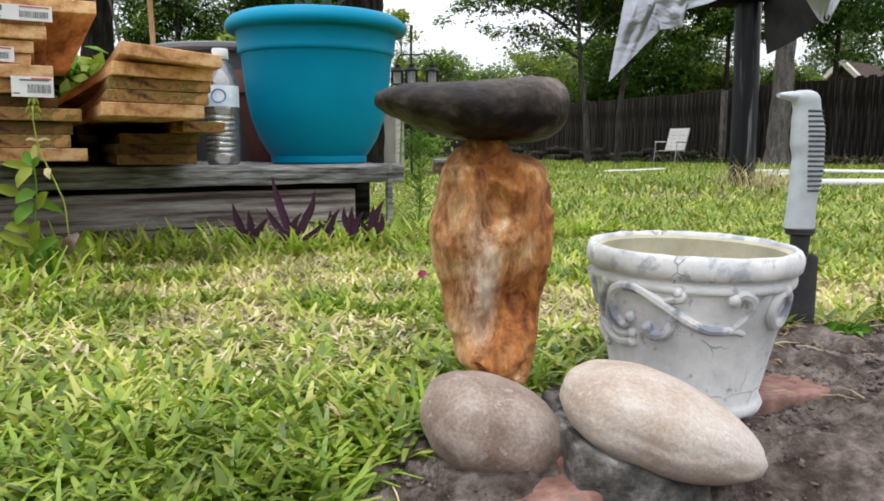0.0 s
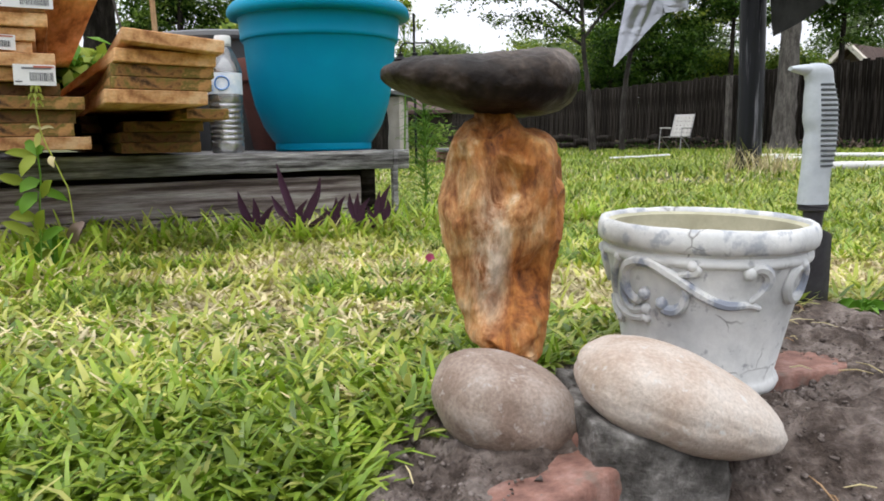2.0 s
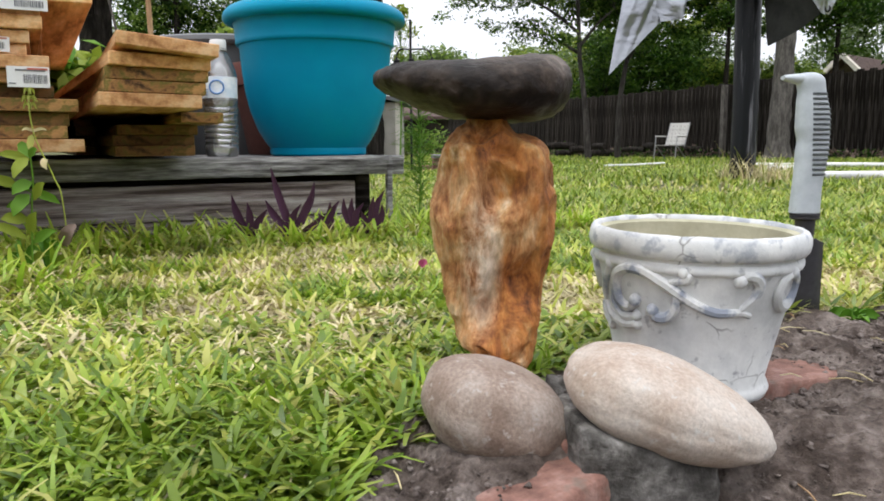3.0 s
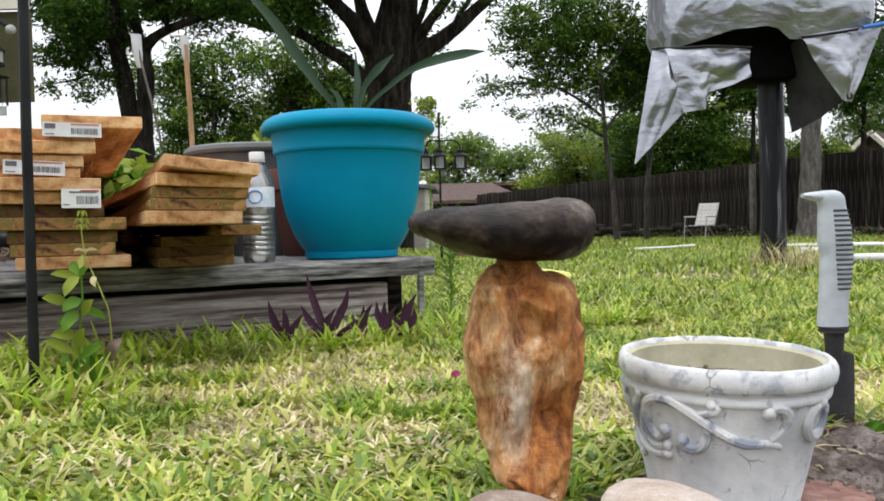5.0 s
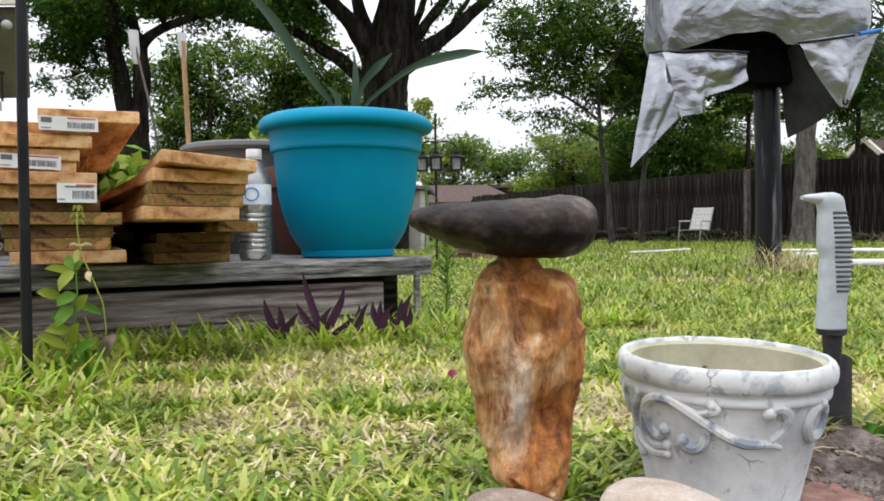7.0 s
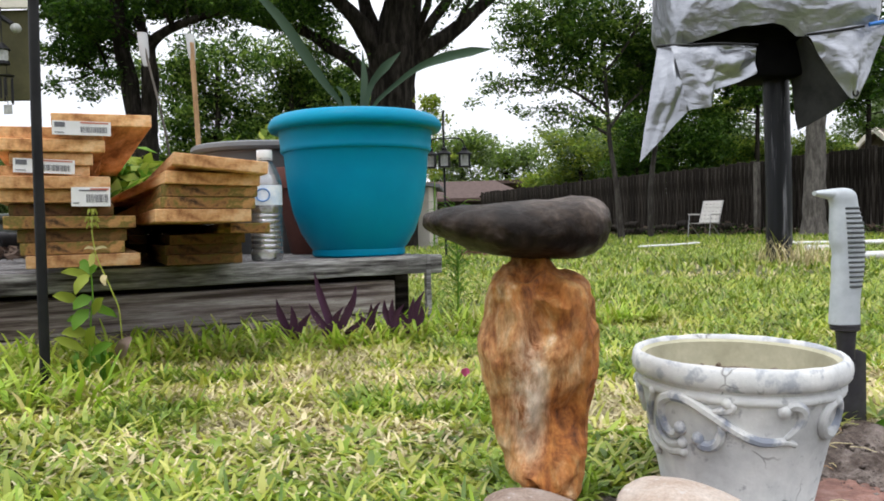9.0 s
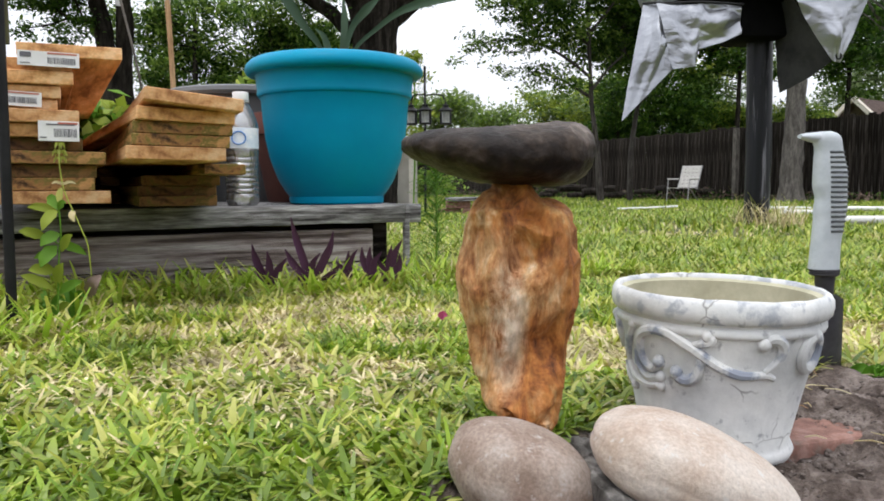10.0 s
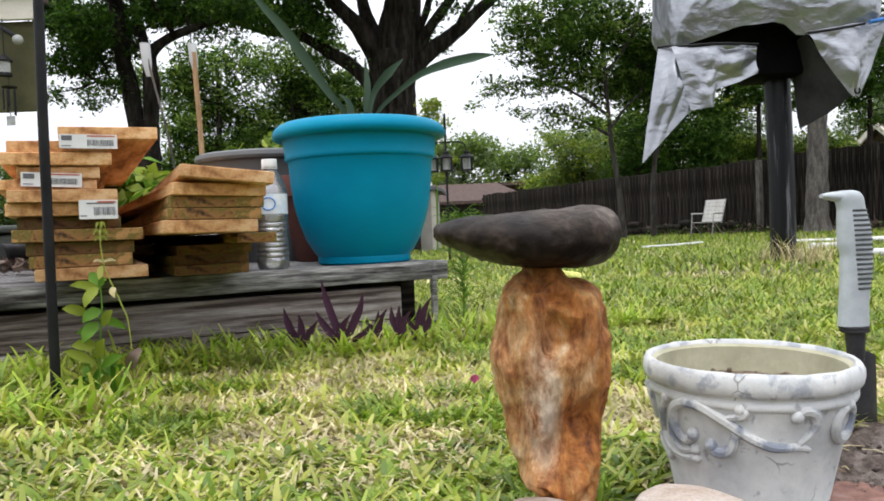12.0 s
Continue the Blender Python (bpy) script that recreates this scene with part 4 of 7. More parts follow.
        scroll(at((-62.0, 51.0), (-70.0, 57.0), (-75.0, 66.0)), 0.0026)


# ---- hand weeder ----
def hand_weeder():
    tool = thing("hand_weeder", "hand weeder with pale grey grip, dark blade stuck in soil", "garden tool", pose(0.385, 0.822, -0.035, 0, 0, 4))
    lv = [(0.150, -0.0155, 0.0160), (0.160, -0.0150, 0.0160), (0.1745, -0.0138, 0.0162), (0.189, -0.0128, 0.0178), (0.196, -0.0124, 0.0188), (0.203, -0.0118, 0.0198), (0.210, -0.0124, 0.0206), (0.2175, -0.0118, 0.0210),
          (0.223, -0.0108, 0.0212), (0.228, -0.0112, 0.0212), (0.2385, -0.0140, 0.0208), (0.248, -0.0138, 0.0206), (0.256, -0.0138, 0.0200), (0.2665, -0.0138, 0.0172), (0.275, -0.0130, 0.0152), (0.281, -0.0140, 0.0142), (0.286, -0.0155, 0.0136), (0.290, -0.0150, 0.0122), (0.2935, -0.0125, 0.0085), (0.2955, -0.010, 0.003)]
    bm = profile_stone(lv, 0.55, 32, 50)
    grip = part("grip", bm, M_GRIP, tool, "scuffed pale grey plastic grip")
    bm = bmesh.new()
    rings = []
    for f, hz, hy in ((0, 0.0065, 0.0085), (0.35, 0.0055, 0.0078), (0.7, 0.0040, 0.0065), (1.0, 0.0022, 0.005)):
        x, z = -0.008 - 0.023 * f, 0.2885 + 0.0020 * f
        rings.append([bm.verts.new((x, hy * math.sin(a), z + hz * math.cos(a))) for a in [2 * math.pi * i / 14 for i in range(14)]])
    for a, b in zip(rings, rings[1:]):
        for i in range(14):
            bm.faces.new((a[i], b[i], b[(i + 1) % 14], a[(i + 1) % 14]))
    bm.faces.new(rings[-1])
    part("hook", bm, M_GRIP, tool, "beak-shaped end of the grip")
    for k in range(17):
        z = 0.1905 + k * 0.0052
        x0, x1 = (float(np.interp(z, [l[0] for l in lv], [l[i] for l in lv])) for i in (1, 2))
        c, w = (x0 + x1) / 2, (x1 - x0) / 2
        d = 0.55 * w ** 0.75 * 0.045 ** 0.25
        start = float(np.interp(z, [0.19, 0.275], [0.0005, -0.0035]))
        line = []
        for i in range(9):
            x = start + (c + 0.93 * w - start) * i / 8
            line.append((x, -d * max(0.0, 1 - abs((x - c) / w) ** 2.5) ** 0.4 + 0.0002, z))
        part("slot", tube(line, 0.0014, 6), M_SLOT, grip)
    part("collar", lathe([(0.0, 0.1425), (0.0125, 0.1425), (0.0150, 0.144), (0.0150, 0.1465), (0.0142, 0.147), (0.0153, 0.1475), (0.0153, 0.1495), (0.0, 0.150)], 32), M_BLADE, tool, "dark collar", m=pose(0.001, 0, 0))
    part("shank", lathe([(0.0, 0.112), (0.0085, 0.112), (0.0095, 0.130), (0.0105, 0.144), (0.0, 0.145)], 24), M_BLADE, tool, "dark steel shank", m=pose(0.002, 0, 0))
    # a gently dished blade with rounded shoulders
    bm, rings = bmesh.new(), []
    for k in range(25):
        f = k / 24
        z = -0.02 + 0.142 * f
        w = 0.0192 * min(1.0, math.sqrt(max(0.0, 1 - max(0.0, (f - 0.90) / 0.10) ** 2)) + 0.30) * (1 - 0.12 * max(0, 0.3 - f) / 0.3)
        row = []
        for i in range(13):
            x = (i / 12 * 2 - 1) * w
            row.append((x, 0.009 * (x / 0.02) ** 2 - 0.002, z))
        rings.append(row)
    front = [[bm.verts.new(p) for p in row] for row in rings]
    back = [[bm.verts.new((p[0], p[1] + 0.002, p[2])) for p in row] for row in rings]
    for g, flip in ((front, 1), (back, -1)):
        for a, b in zip(g, g[1:]):
            for i in range(12):
                bm.faces.new((a[i], a[i + 1], b[i + 1], b[i])[::flip])
    for i in range(24):
        bm.faces.new((front[i][0], front[i + 1][0], back[i + 1][0], back[i][0]))
        bm.faces.new((front[i + 1][12], front[i][12], back[i][12], back[i + 1][12]))
    for i in range(12):
        bm.faces.new((front[24][i], front[24][i + 1], back[24][i + 1], back[24][i]))
    part("blade", bm, M_BLADE, tool, "wide dark soil-stained blade", m=pose(0.0085, 0, 0))


# ---- wooden platform with boards and pots ----
PLAT = pose(-0.085, 1.690, 0.0, 0, 0, 28)       # front right corner; x along the front, y to the back
PLAT_TOP = 0.166


def plank(x0, y0, z0, x1, y1, z1, seed, wear=0.002, cuts=8):
    bm = box(x0, y0, z0, x1, y1, z1, 0.003, 2)
    long = [e for e in bm.edges if abs(e.verts[0].co.x - e.verts[1].co.x) > abs(x1 - x0) * 0.5]
    bmesh.ops.subdivide_edges(bm, edges=long, cuts=cuts)
    bm.normal_update()
    return roughen(bm, wear, 14, seed)


def platform():
    plat = thing("wooden_platform", "low weathered grey wooden platform at the edge of the lawn", "platform", PLAT)
    y = -0.004
    for k in range(7):
        w = 0.138
        x1 = [0.0, -0.012, 0.004, -0.02, -0.006, 0.0, -0.01][k]
        part("top_plank", plank(-1.9, y, PLAT_TOP - 0.040, x1, y + w, PLAT_TOP, k * 2.0, 0.0035 if k == 0 else 0.002, 24), M_OLDWOOD, plat)
        y += w + 0.006
    part("front_board", plank(-1.88, 0.020, 0.045, -0.105, 0.056, PLAT_TOP - 0.052, 5.0, 0.002, 20), M_OLDFACE, plat)
    part("front_board", plank(-1.88, 0.017, -0.08, -0.10, 0.054, 0.042, 6.0, 0.002, 20), M_OLDFACE, plat)
    # filler boards under the planks, coloured as dark as the shaded void
    part("end_board", plank(-0.050, 0.16, -0.08, -0.012, 0.98, PLAT_TOP - 0.042, 7.0), M_VOIDSHADE, plat, "end board filling the void, shade put into its dark colour")
    part("corner_stake", plank(-0.040, -0.006, -0.06, -0.028, 0.010, PLAT_TOP + 0.001, 8.0, 0.0015, 6), M_OLDWOOD, plat, "split grey stake at the corner")
    part("joist", box(-1.86, 0.08, -0.05, -0.08, 0.115, PLAT_TOP - 0.042), M_VOIDSHADE, plat, "joist filling the void, shade put into its dark colour")
    part("back_board", plank(-1.88, 0.96, -0.08, -0.09, 0.99, PLAT_TOP - 0.042, 9.0), M_OLDFACE, plat)


def label_on(board, x, z, w, h, strip=True, y=-0.0016, lean=0.0):
    """A paper label stapled to a board's end, with bar code and print bars."""
    lab = part("label", box(-w / 2, -0.0006, -h / 2, w / 2, 0.0006, h / 2), M_LABEL, board, "white paper price label", m=pose(x, y, z, 0, lean, 0))
    bm = bmesh.new()
    rng = random.Random(int(w * 9000))
    u = -w * 0.02 if strip else -w * 0.12
    while u < w * 0.42:
        t = rng.choice((0.0005, 0.0009, 0.0014))
        box(u, -0.0012, -h * 0.30, u + t, -0.0008, h * 0.12, bm=bm)
        u += t + rng.choice((0.0006, 0.001))
    part("bar_code", bm, M_INK, lab, "black bar code", shade=False)
    bm = box(-w * 0.46, -0.0012, h * 0.05, -w * 0.28, -0.0008, h * 0.40) if strip else box(-w * 0.3, -0.0012, h * 0.28, w * 0.4, -0.0008, h * 0.36)
    box(-w * 0.46, -0.0012, -h * 0.36, -w * 0.30, -0.0008, -h * 0.30, bm=bm)
    part("print_bar", bm, M_INK, lab, "dark printed bars", shade=False)
    bm = box(-w * 0.02, -0.0012, h * 0.34, w * 0.46, -0.0008, h * 0.44)
    part("red_line", bm, M_REDINK, lab, "red printed line", shade=False)
    return lab


def lumber():
    """Boards laid across the platform, their ends jutting out over its front."""
    def board(name_label, ends, origin, z0, x0, x1, out, thick, tilt, material, length, seed, skew=0.0):
        w = x1 - x0
        bm = box(-w / 2, 0, 0, w / 2, length, thick, 0.0012)
        cuts = [e for e in bm.edges if abs(e.verts[0].co.y - e.verts[1].co.y) > length * 0.5]
        bmesh.ops.subdivide_edges(bm, edges=cuts, cuts=6)
        bm.normal_update()
        roughen(bm, 0.0009, 9, seed)
        b = Vector((-0.469, 0.883, 0))
        e = Vector((0.883, 0.469, 0))
        p = Vector((*origin, 0)) + e * (x0 + x1) / 2 - b * out
        ob = part("cedar_board", bm, material, m=pose(p.x, p.y, z0, 0, tilt, 28 + skew), sharp=35)
        return tagged(ob, name_label, "board", ends)

    L = (-0.537, 1.17)
    fresh, damp = "new orange-brown cedar board in the stack", "damp mossy cedar board in the stack, the darkest with shade in their colour"
    rows = [(0.181, -0.160, 0.000, 0.00, 0.019, 0.0, M_LUMBER), (0.2010, -0.167, -0.022, -0.010, 0.019, 0.0, M_MOSSY), (0.2205, -0.17, -0.018, -0.012, 0.019, 0.4, M_DAMPSHADE),
            (0.2405, -0.187, -0.005, 0.004, 0.019, 0.6, M_MOSSY), (0.2605, -0.180, -0.036, -0.012, 0.018, 0.2, M_DAMPSHADE), (0.2800, -0.194, -0.042, 0.004, 0.019, 0.6, M_LUMBER),
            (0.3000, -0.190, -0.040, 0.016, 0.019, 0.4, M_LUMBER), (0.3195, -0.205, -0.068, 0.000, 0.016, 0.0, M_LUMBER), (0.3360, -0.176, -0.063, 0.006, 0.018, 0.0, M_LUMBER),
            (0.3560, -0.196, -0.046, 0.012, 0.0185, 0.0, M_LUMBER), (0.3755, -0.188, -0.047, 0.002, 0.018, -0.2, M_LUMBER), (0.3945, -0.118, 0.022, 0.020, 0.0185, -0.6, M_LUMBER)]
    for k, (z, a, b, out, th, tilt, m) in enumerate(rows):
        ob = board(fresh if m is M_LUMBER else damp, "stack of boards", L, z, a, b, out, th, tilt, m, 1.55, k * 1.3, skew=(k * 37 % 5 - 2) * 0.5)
        if k == 11:
            label_on(ob, -0.029, -0.004, 0.080, 0.021, lean=1.0)
        if k == 8:
            label_on(ob, -0.010, -0.002, 0.082, 0.021, lean=2.0)
        if k == 6:
            label_on(ob, 0.047, -0.012, 0.054, 0.029, strip=False, y=-0.003)
    Mo = (-0.472, 1.182)
    # the recessed lower boards carry their shade in the colour
    rows = [(0.172, -0.010, 0.122, -0.16, 0.018, 0, M_DAMPSHADE, 0), (0.190, -0.012, 0.124, -0.17, 0.018, 0, M_DAMPSHADE, 1), (0.2085, -0.004, 0.128, -0.16, 0.0175, 0, M_DAMPSHADE, -1), (0.2265, 0.082, 0.150, -0.05, 0.017, 0.8, M_MOSSY, 1),
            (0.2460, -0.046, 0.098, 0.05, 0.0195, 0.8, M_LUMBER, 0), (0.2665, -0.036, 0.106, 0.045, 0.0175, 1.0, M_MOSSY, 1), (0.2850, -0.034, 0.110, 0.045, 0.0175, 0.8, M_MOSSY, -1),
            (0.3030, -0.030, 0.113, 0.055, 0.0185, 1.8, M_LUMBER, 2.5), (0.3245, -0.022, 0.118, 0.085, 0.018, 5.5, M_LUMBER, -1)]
    # added boards set far back, only to fill the gap between stacks with dark
    rows += [(z, -0.057, -0.020, -0.42 - 0.05 * (k % 2), 0.0175, 0, M_DAMPSHADE, 0) for k, z in enumerate((0.172, 0.1905, 0.209, 0.2275))]
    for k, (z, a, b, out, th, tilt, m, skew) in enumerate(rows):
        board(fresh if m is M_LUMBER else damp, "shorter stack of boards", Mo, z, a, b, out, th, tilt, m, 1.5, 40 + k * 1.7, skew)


def teal_pot():
    pot = thing("large_planter", "large teal plastic planter on the wooden platform", "planter", pose(-0.276, 1.735, PLAT_TOP + 0.001) @ Matrix.Diagonal((1, 1, 0.94, 1)))
    H = 0.335
    body = [(0.0, 0.0), (0.101, 0.0), (0.105, 0.003), (0.106, 0.012), (0.105, 0.018), (0.113, 0.028), (0.130, 0.058), (0.146, 0.105), (0.155, 0.150), (0.160, 0.195),
            (0.1635, 0.243), (0.1655, 0.2470), (0.1695, 0.2490), (0.1710, 0.2525), (0.1715, 0.2560), (0.1705, 0.2590), (0.1720, 0.272), (0.1735, 0.292), (0.176, 0.298)]
    part("body", lathe(body, 96), M_TEAL, pot, sharp=35)
    rim = [(0.172, 0.2975), (0.1845, 0.2965), (0.1925, 0.2995), (0.1965, 0.3060), (0.1960, 0.3140), (0.1925, 0.3220), (0.1850, 0.3300), (0.1760, 0.3345), (0.1690, 0.3350), (0.1655, 0.3320), (0.1640, 0.31), (0.160, 0.28)]
    part("rim", lathe(rim, 96), M_TEAL, pot, "broad rolled rim", sharp=50)
    part("potting_soil", lathe([(0.0, 0.285), (0.08, 0.29), (0.162, 0.284)], 40), M_SOIL, pot)
    blade = [(-0.285, 1.73, 0.44), (-0.307, 1.73, 0.512), (-0.34, 1.72, 0.558), (-0.383, 1.71, 0.625), (-0.425, 1.70, 0.691), (-0.469, 1.69, 0.745), (-0.518, 1.68, 0.805)]
    leaf("plant_leaf", M_AGAVE, (0, 0, 0), blade, [0.004, 0.005, 0.009, 0.0125, 0.012, 0.0085, 0.001], pot)
    blade = [(-0.255, 1.735, 0.44), (-0.232, 1.735, 0.508), (-0.184, 1.73, 0.551), (-0.131, 1.72, 0.586), (-0.072, 1.71, 0.605), (-0.008, 1.70, 0.615), (0.038, 1.70, 0.62)]
    leaf("plant_leaf", M_AGAVE, (0, 0, 0), blade, [0.004, 0.004, 0.005, 0.007, 0.012, 0.011, 0.001], pot)
    leaf("plant_leaf", M_AGAVE, (0, 0, 0), [(-0.258, 1.74, 0.44), (-0.251, 1.74, 0.509), (-0.236, 1.74, 0.56), (-0.202, 1.73, 0.596), (-0.168, 1.73, 0.627)], [0.004, 0.005, 0.0068, 0.0105, 0.001], pot)
    leaf("plant_leaf", M_AGAVE, (0, 0, 0), [(-0.262, 1.75, 0.44), (-0.26, 1.75, 0.509), (-0.255, 1.75, 0.573), (-0.258, 1.75, 0.638)], [0.004, 0.0072, 0.008, 0.001], pot)
    leaf("plant_leaf", M_AGAVE, (0, 0, 0), [(-0.285, 1.72, 0.44), (-0.29, 1.72, 0.511), (-0.298, 1.715, 0.537), (-0.314, 1.71, 0.551)], [0.006, 0.008, 0.006, 0.001], pot, label="pale torn leaf stub")


def leaf(name, material, root, line, width, parent=None, fold=0.35, n=5, label=""):
    """A long folded blade along a line, thick in the middle; width: half of it, one for all or one for each point of the line."""
    pts = spline([Vector(root) + Vector(p) for p in line], n)
    if parent is not None:
        inv = parent.matrix_basis.inverted()
        pts = [inv @ p for p in pts]
    bm = bmesh.new()
    rows, m = [], len(pts)
    for i, p in enumerate(pts):
        f = i / (m - 1)
        way = (pts[min(i + 1, m - 1)] - pts[max(i - 1, 0)]).normalized()
        side = way.cross(Vector((0.15, -1, 0.1))).normalized()
        up = side.cross(way).normalized()
        if hasattr(width, "__len__"):
            w = float(np.interp(f, np.linspace(0, 1, len(width)), width))
        else:
            w = width * (0.55 + 0.75 * math.sin(math.pi * min(1, f * 0.9 + 0.1))) * (1 - f ** 4) + 0.0006
        rows.append([bm.verts.new(p + side * w * s + up * (fold * abs(s) * w + o)) for s, o in ((-1, 0), (0, 0), (1, 0), (1, -0.0012), (0, -0.0018), (-1, -0.0012))])
    for a, b in zip(rows, rows[1:]):
        for i in range(6):
            j = (i + 1) % 6
            bm.faces.new((a[i], a[j], b[j], b[i]))
    bm.faces.new(rows[0])
    bm.faces.new(rows[-1][::-1])
    return part(name, bm, material, parent, label, sharp=60)


def other_pots():
    pot = thing("grey_planter", "wide dark grey plastic planter behind the boards", "planter", pose(-0.585, 2.16, PLAT_TOP - 0.012))
    part("body", lathe([(0.0, 0), (0.14, 0.0), (0.15, 0.01), (0.2, 0.29), (0.204, 0.292)], 64), M_GREYPOT, pot)
    part("rim", lathe([(0.195, 0.286), (0.216, 0.288), (0.221, 0.296), (0.219, 0.306), (0.212, 0.3105), (0.203, 0.311), (0.197, 0.300), (0.19, 0.27)], 64), M_GREYPOT, pot, "rolled grey rim")
    part("potting_soil", lathe([(0.0, 0.265), (0.1, 0.27), (0.192, 0.262)], 32), M_SOIL, pot)
    pot = thing("terracotta_pot", "dull brown-red plain pot behind the teal planter", "pot", pose(-0.405, 1.99, PLAT_TOP + 0.001))
    part("body", lathe([(0.0, 0), (0.085, 0.0), (0.09, 0.006), (0.118, 0.165), (0.12, 0.17)], 48), M_TERRA, pot)
    part("rim", lathe([(0.117, 0.166), (0.13, 0.168), (0.135, 0.215), (0.132, 0.221), (0.122, 0.221), (0.118, 0.18)], 48), M_TERRA, pot)


def water_bottle():
    b = thing("water_bottle", "clear plastic water bottle with white cap and blue label", "bottle", pose(-0.438, 1.548, PLAT_TOP + 0.001) @ Matrix.Diagonal((1.05, 1.05, 1.06, 1)))
    prof = [(0.0, 0.004), (0.018, 0.001), (0.027, 0.0), (0.0305, 0.006), (0.0315, 0.016)]
    z = 0.020
    while z < 0.098:
        prof += [(0.0315, z), (0.0288, z + 0.0035), (0.0315, z + 0.007)]
        z += 0.0098
    prof += [(0.0318, 0.104), (0.0318, 0.150), (0.031, 0.156), (0.028, 0.166), (0.022, 0.180), (0.016, 0.190), (0.0125, 0.194), (0.0125, 0.206)]
    inner = [(max(r - 0.0007, 0.0), z + (0.0007 if i < 4 else 0)) for i, (r, z) in enumerate(prof)]
    bm = lathe(prof + inner[::-1], 48)
    for v in bm.verts:
        # dented by hand: the ribs run unevenly
        a = math.atan2(v.co.y, v.co.x)
        push = 1 + 0.045 * noise.noise(Vector((1.6 * math.cos(a), 1.6 * math.sin(a), v.co.z * 46))) * min(1, max(0, (0.19 - v.co.z) / 0.05))
        v.co.x, v.co.y = v.co.x * push, v.co.y * push
        v.co.z += 0.0014 * noise.noise(Vector((math.cos(a), math.sin(a), v.co.z * 30 + 5))) * min(1, v.co.z / 0.01)
    shell = part("shell", bm, M_CLEAR, b, "clear ribbed plastic body", sharp=50)
    shell.visible_shadow = False
    lab = part("label", lathe([(0.03215, 0.108), (0.0322, 0.146), (0.0320, 0.1462), (0.0319, 0.1078)], 40), M_PALEBLUE, b, "pale blue wrap label")
    bm = tube([Vector((0.0325 * math.sin(a), -0.0325 * math.cos(a), 0.127 + 0.012 * math.sin(b))) for a, b in [(0.1 + 0.40 * math.cos(0.35 * i + 0.6), 0.35 * i + 0.6) for i in range(19)]], 0.0016, 6)
    part("swoosh", bm, M_BLUEINK, lab, "blue curved mark", m=None)
    bm = bmesh.new()
    for k in range(3):
        for a0 in (-0.75, -0.5):
            box(0.0323 * math.sin(a0) - 0.003, -0.0324 * math.cos(a0) - 0.0006, 0.122 - k * 0.004, 0.0323 * math.sin(a0) + 0.003, -0.0324 * math.cos(a0) + 0.0006, 0.1235 - k * 0.004, bm=bm)
    part("print_bar", bm, M_BLUEINK, lab, "small blue print bars", shade=False)
    cap = [(0.0, 0.199), (0.0148, 0.199), (0.0152, 0.201), (0.0150, 0.2125), (0.0140, 0.2145), (0.0, 0.215)]
    part("cap", lathe(cap, 40), M_CAP, b, "white screw cap")
    part("neck_ring", lathe([(0.0, 0.1955), (0.0155, 0.1955), (0.0157, 0.1975), (0.0, 0.198)], 32), M_CAP, b)


# ---- pedestal grill under a tarp ----
def creases(seed, count, size, amp, widths=(0.014, 0.018, 0.025, 0.035, 0.06, 0.10)):
    """Straight fold lines, each a ridge or a furrow of its own length, over a cloth; sizes in metres."""
    rng = random.Random(seed)
    lines = []
    for k in range(count):
        a = rng.choice((0.9, 1.2, 2.0, 2.3, 1.6, 0.4)) + rng.uniform(-0.25, 0.25)
        w = rng.choice(widths) * rng.uniform(0.8, 1.2)
        lines.append((rng.uniform(0, size[0]), rng.uniform(0, size[1]), math.cos(a), math.sin(a), rng.uniform(0.12, 0.5), w, amp * (w / 0.05) ** 0.8 * rng.choice((-1, 1, 1)) * rng.uniform(0.5, 1.2)))

    def height(u, v):
        h = 0.0
        for cu, cv, c, s, ln, w, a in lines:
            x, y = u - cu, v - cv
            d = abs(-s * x + c * y)
            if d < w:
                e = (c * x + s * y) / ln
                if abs(e) < 1:
                    h += a * (1 - d / w) * (1 - e * e)
        return h
    return height


def along(line, f):
    """The point at the share f of a line of points."""
    pts = [Vector(p) for p in line]
    lens = [(b - a).length for a, b in zip(pts, pts[1:])]
    d = f * sum(lens)
    for a, b, l in zip(pts, pts[1:], lens):
        if d <= l + 1e-9:
            return a.lerp(b, d / l)
        d -= l
    return pts[-1]


def sheet(name, parent, top, bottom, material, seed=0, amp=0.007, rows=44, cols=48, belly=0.02, count=15, label=""):
    """Hanging cloth between an upper and a lower edge, with straight creases."""
    fold = creases(seed, count, (0.5, 0.5), amp, (0.05, 0.07, 0.10, 0.14))
    bm, grid = bmesh.new(), []
    for j in range(rows + 1):
        f = j / rows
        row = []
        for i in range(cols + 1):
            u = i / cols
            a, b = along(top, u), along(bottom, u)
            k = fold(u * 0.5, f * 0.5) * min(1, 8 * f) + belly * math.sin(math.pi * u) * math.sin(math.pi * f)
            row.append(bm.verts.new(a.lerp(b, f) + Vector((0.2 * k, -k, 0.0))))
        grid.append(row)
    for a, b in zip(grid, grid[1:]):
        for i in range(cols):
            bm.faces.new((a[i], a[i + 1], b[i + 1], b[i]))
    bm.normal_update()
    bmesh.ops.solidify(bm, geom=bm.faces[:], thickness=0.003)
    return part(name, bm, material, parent, label, sharp=50)


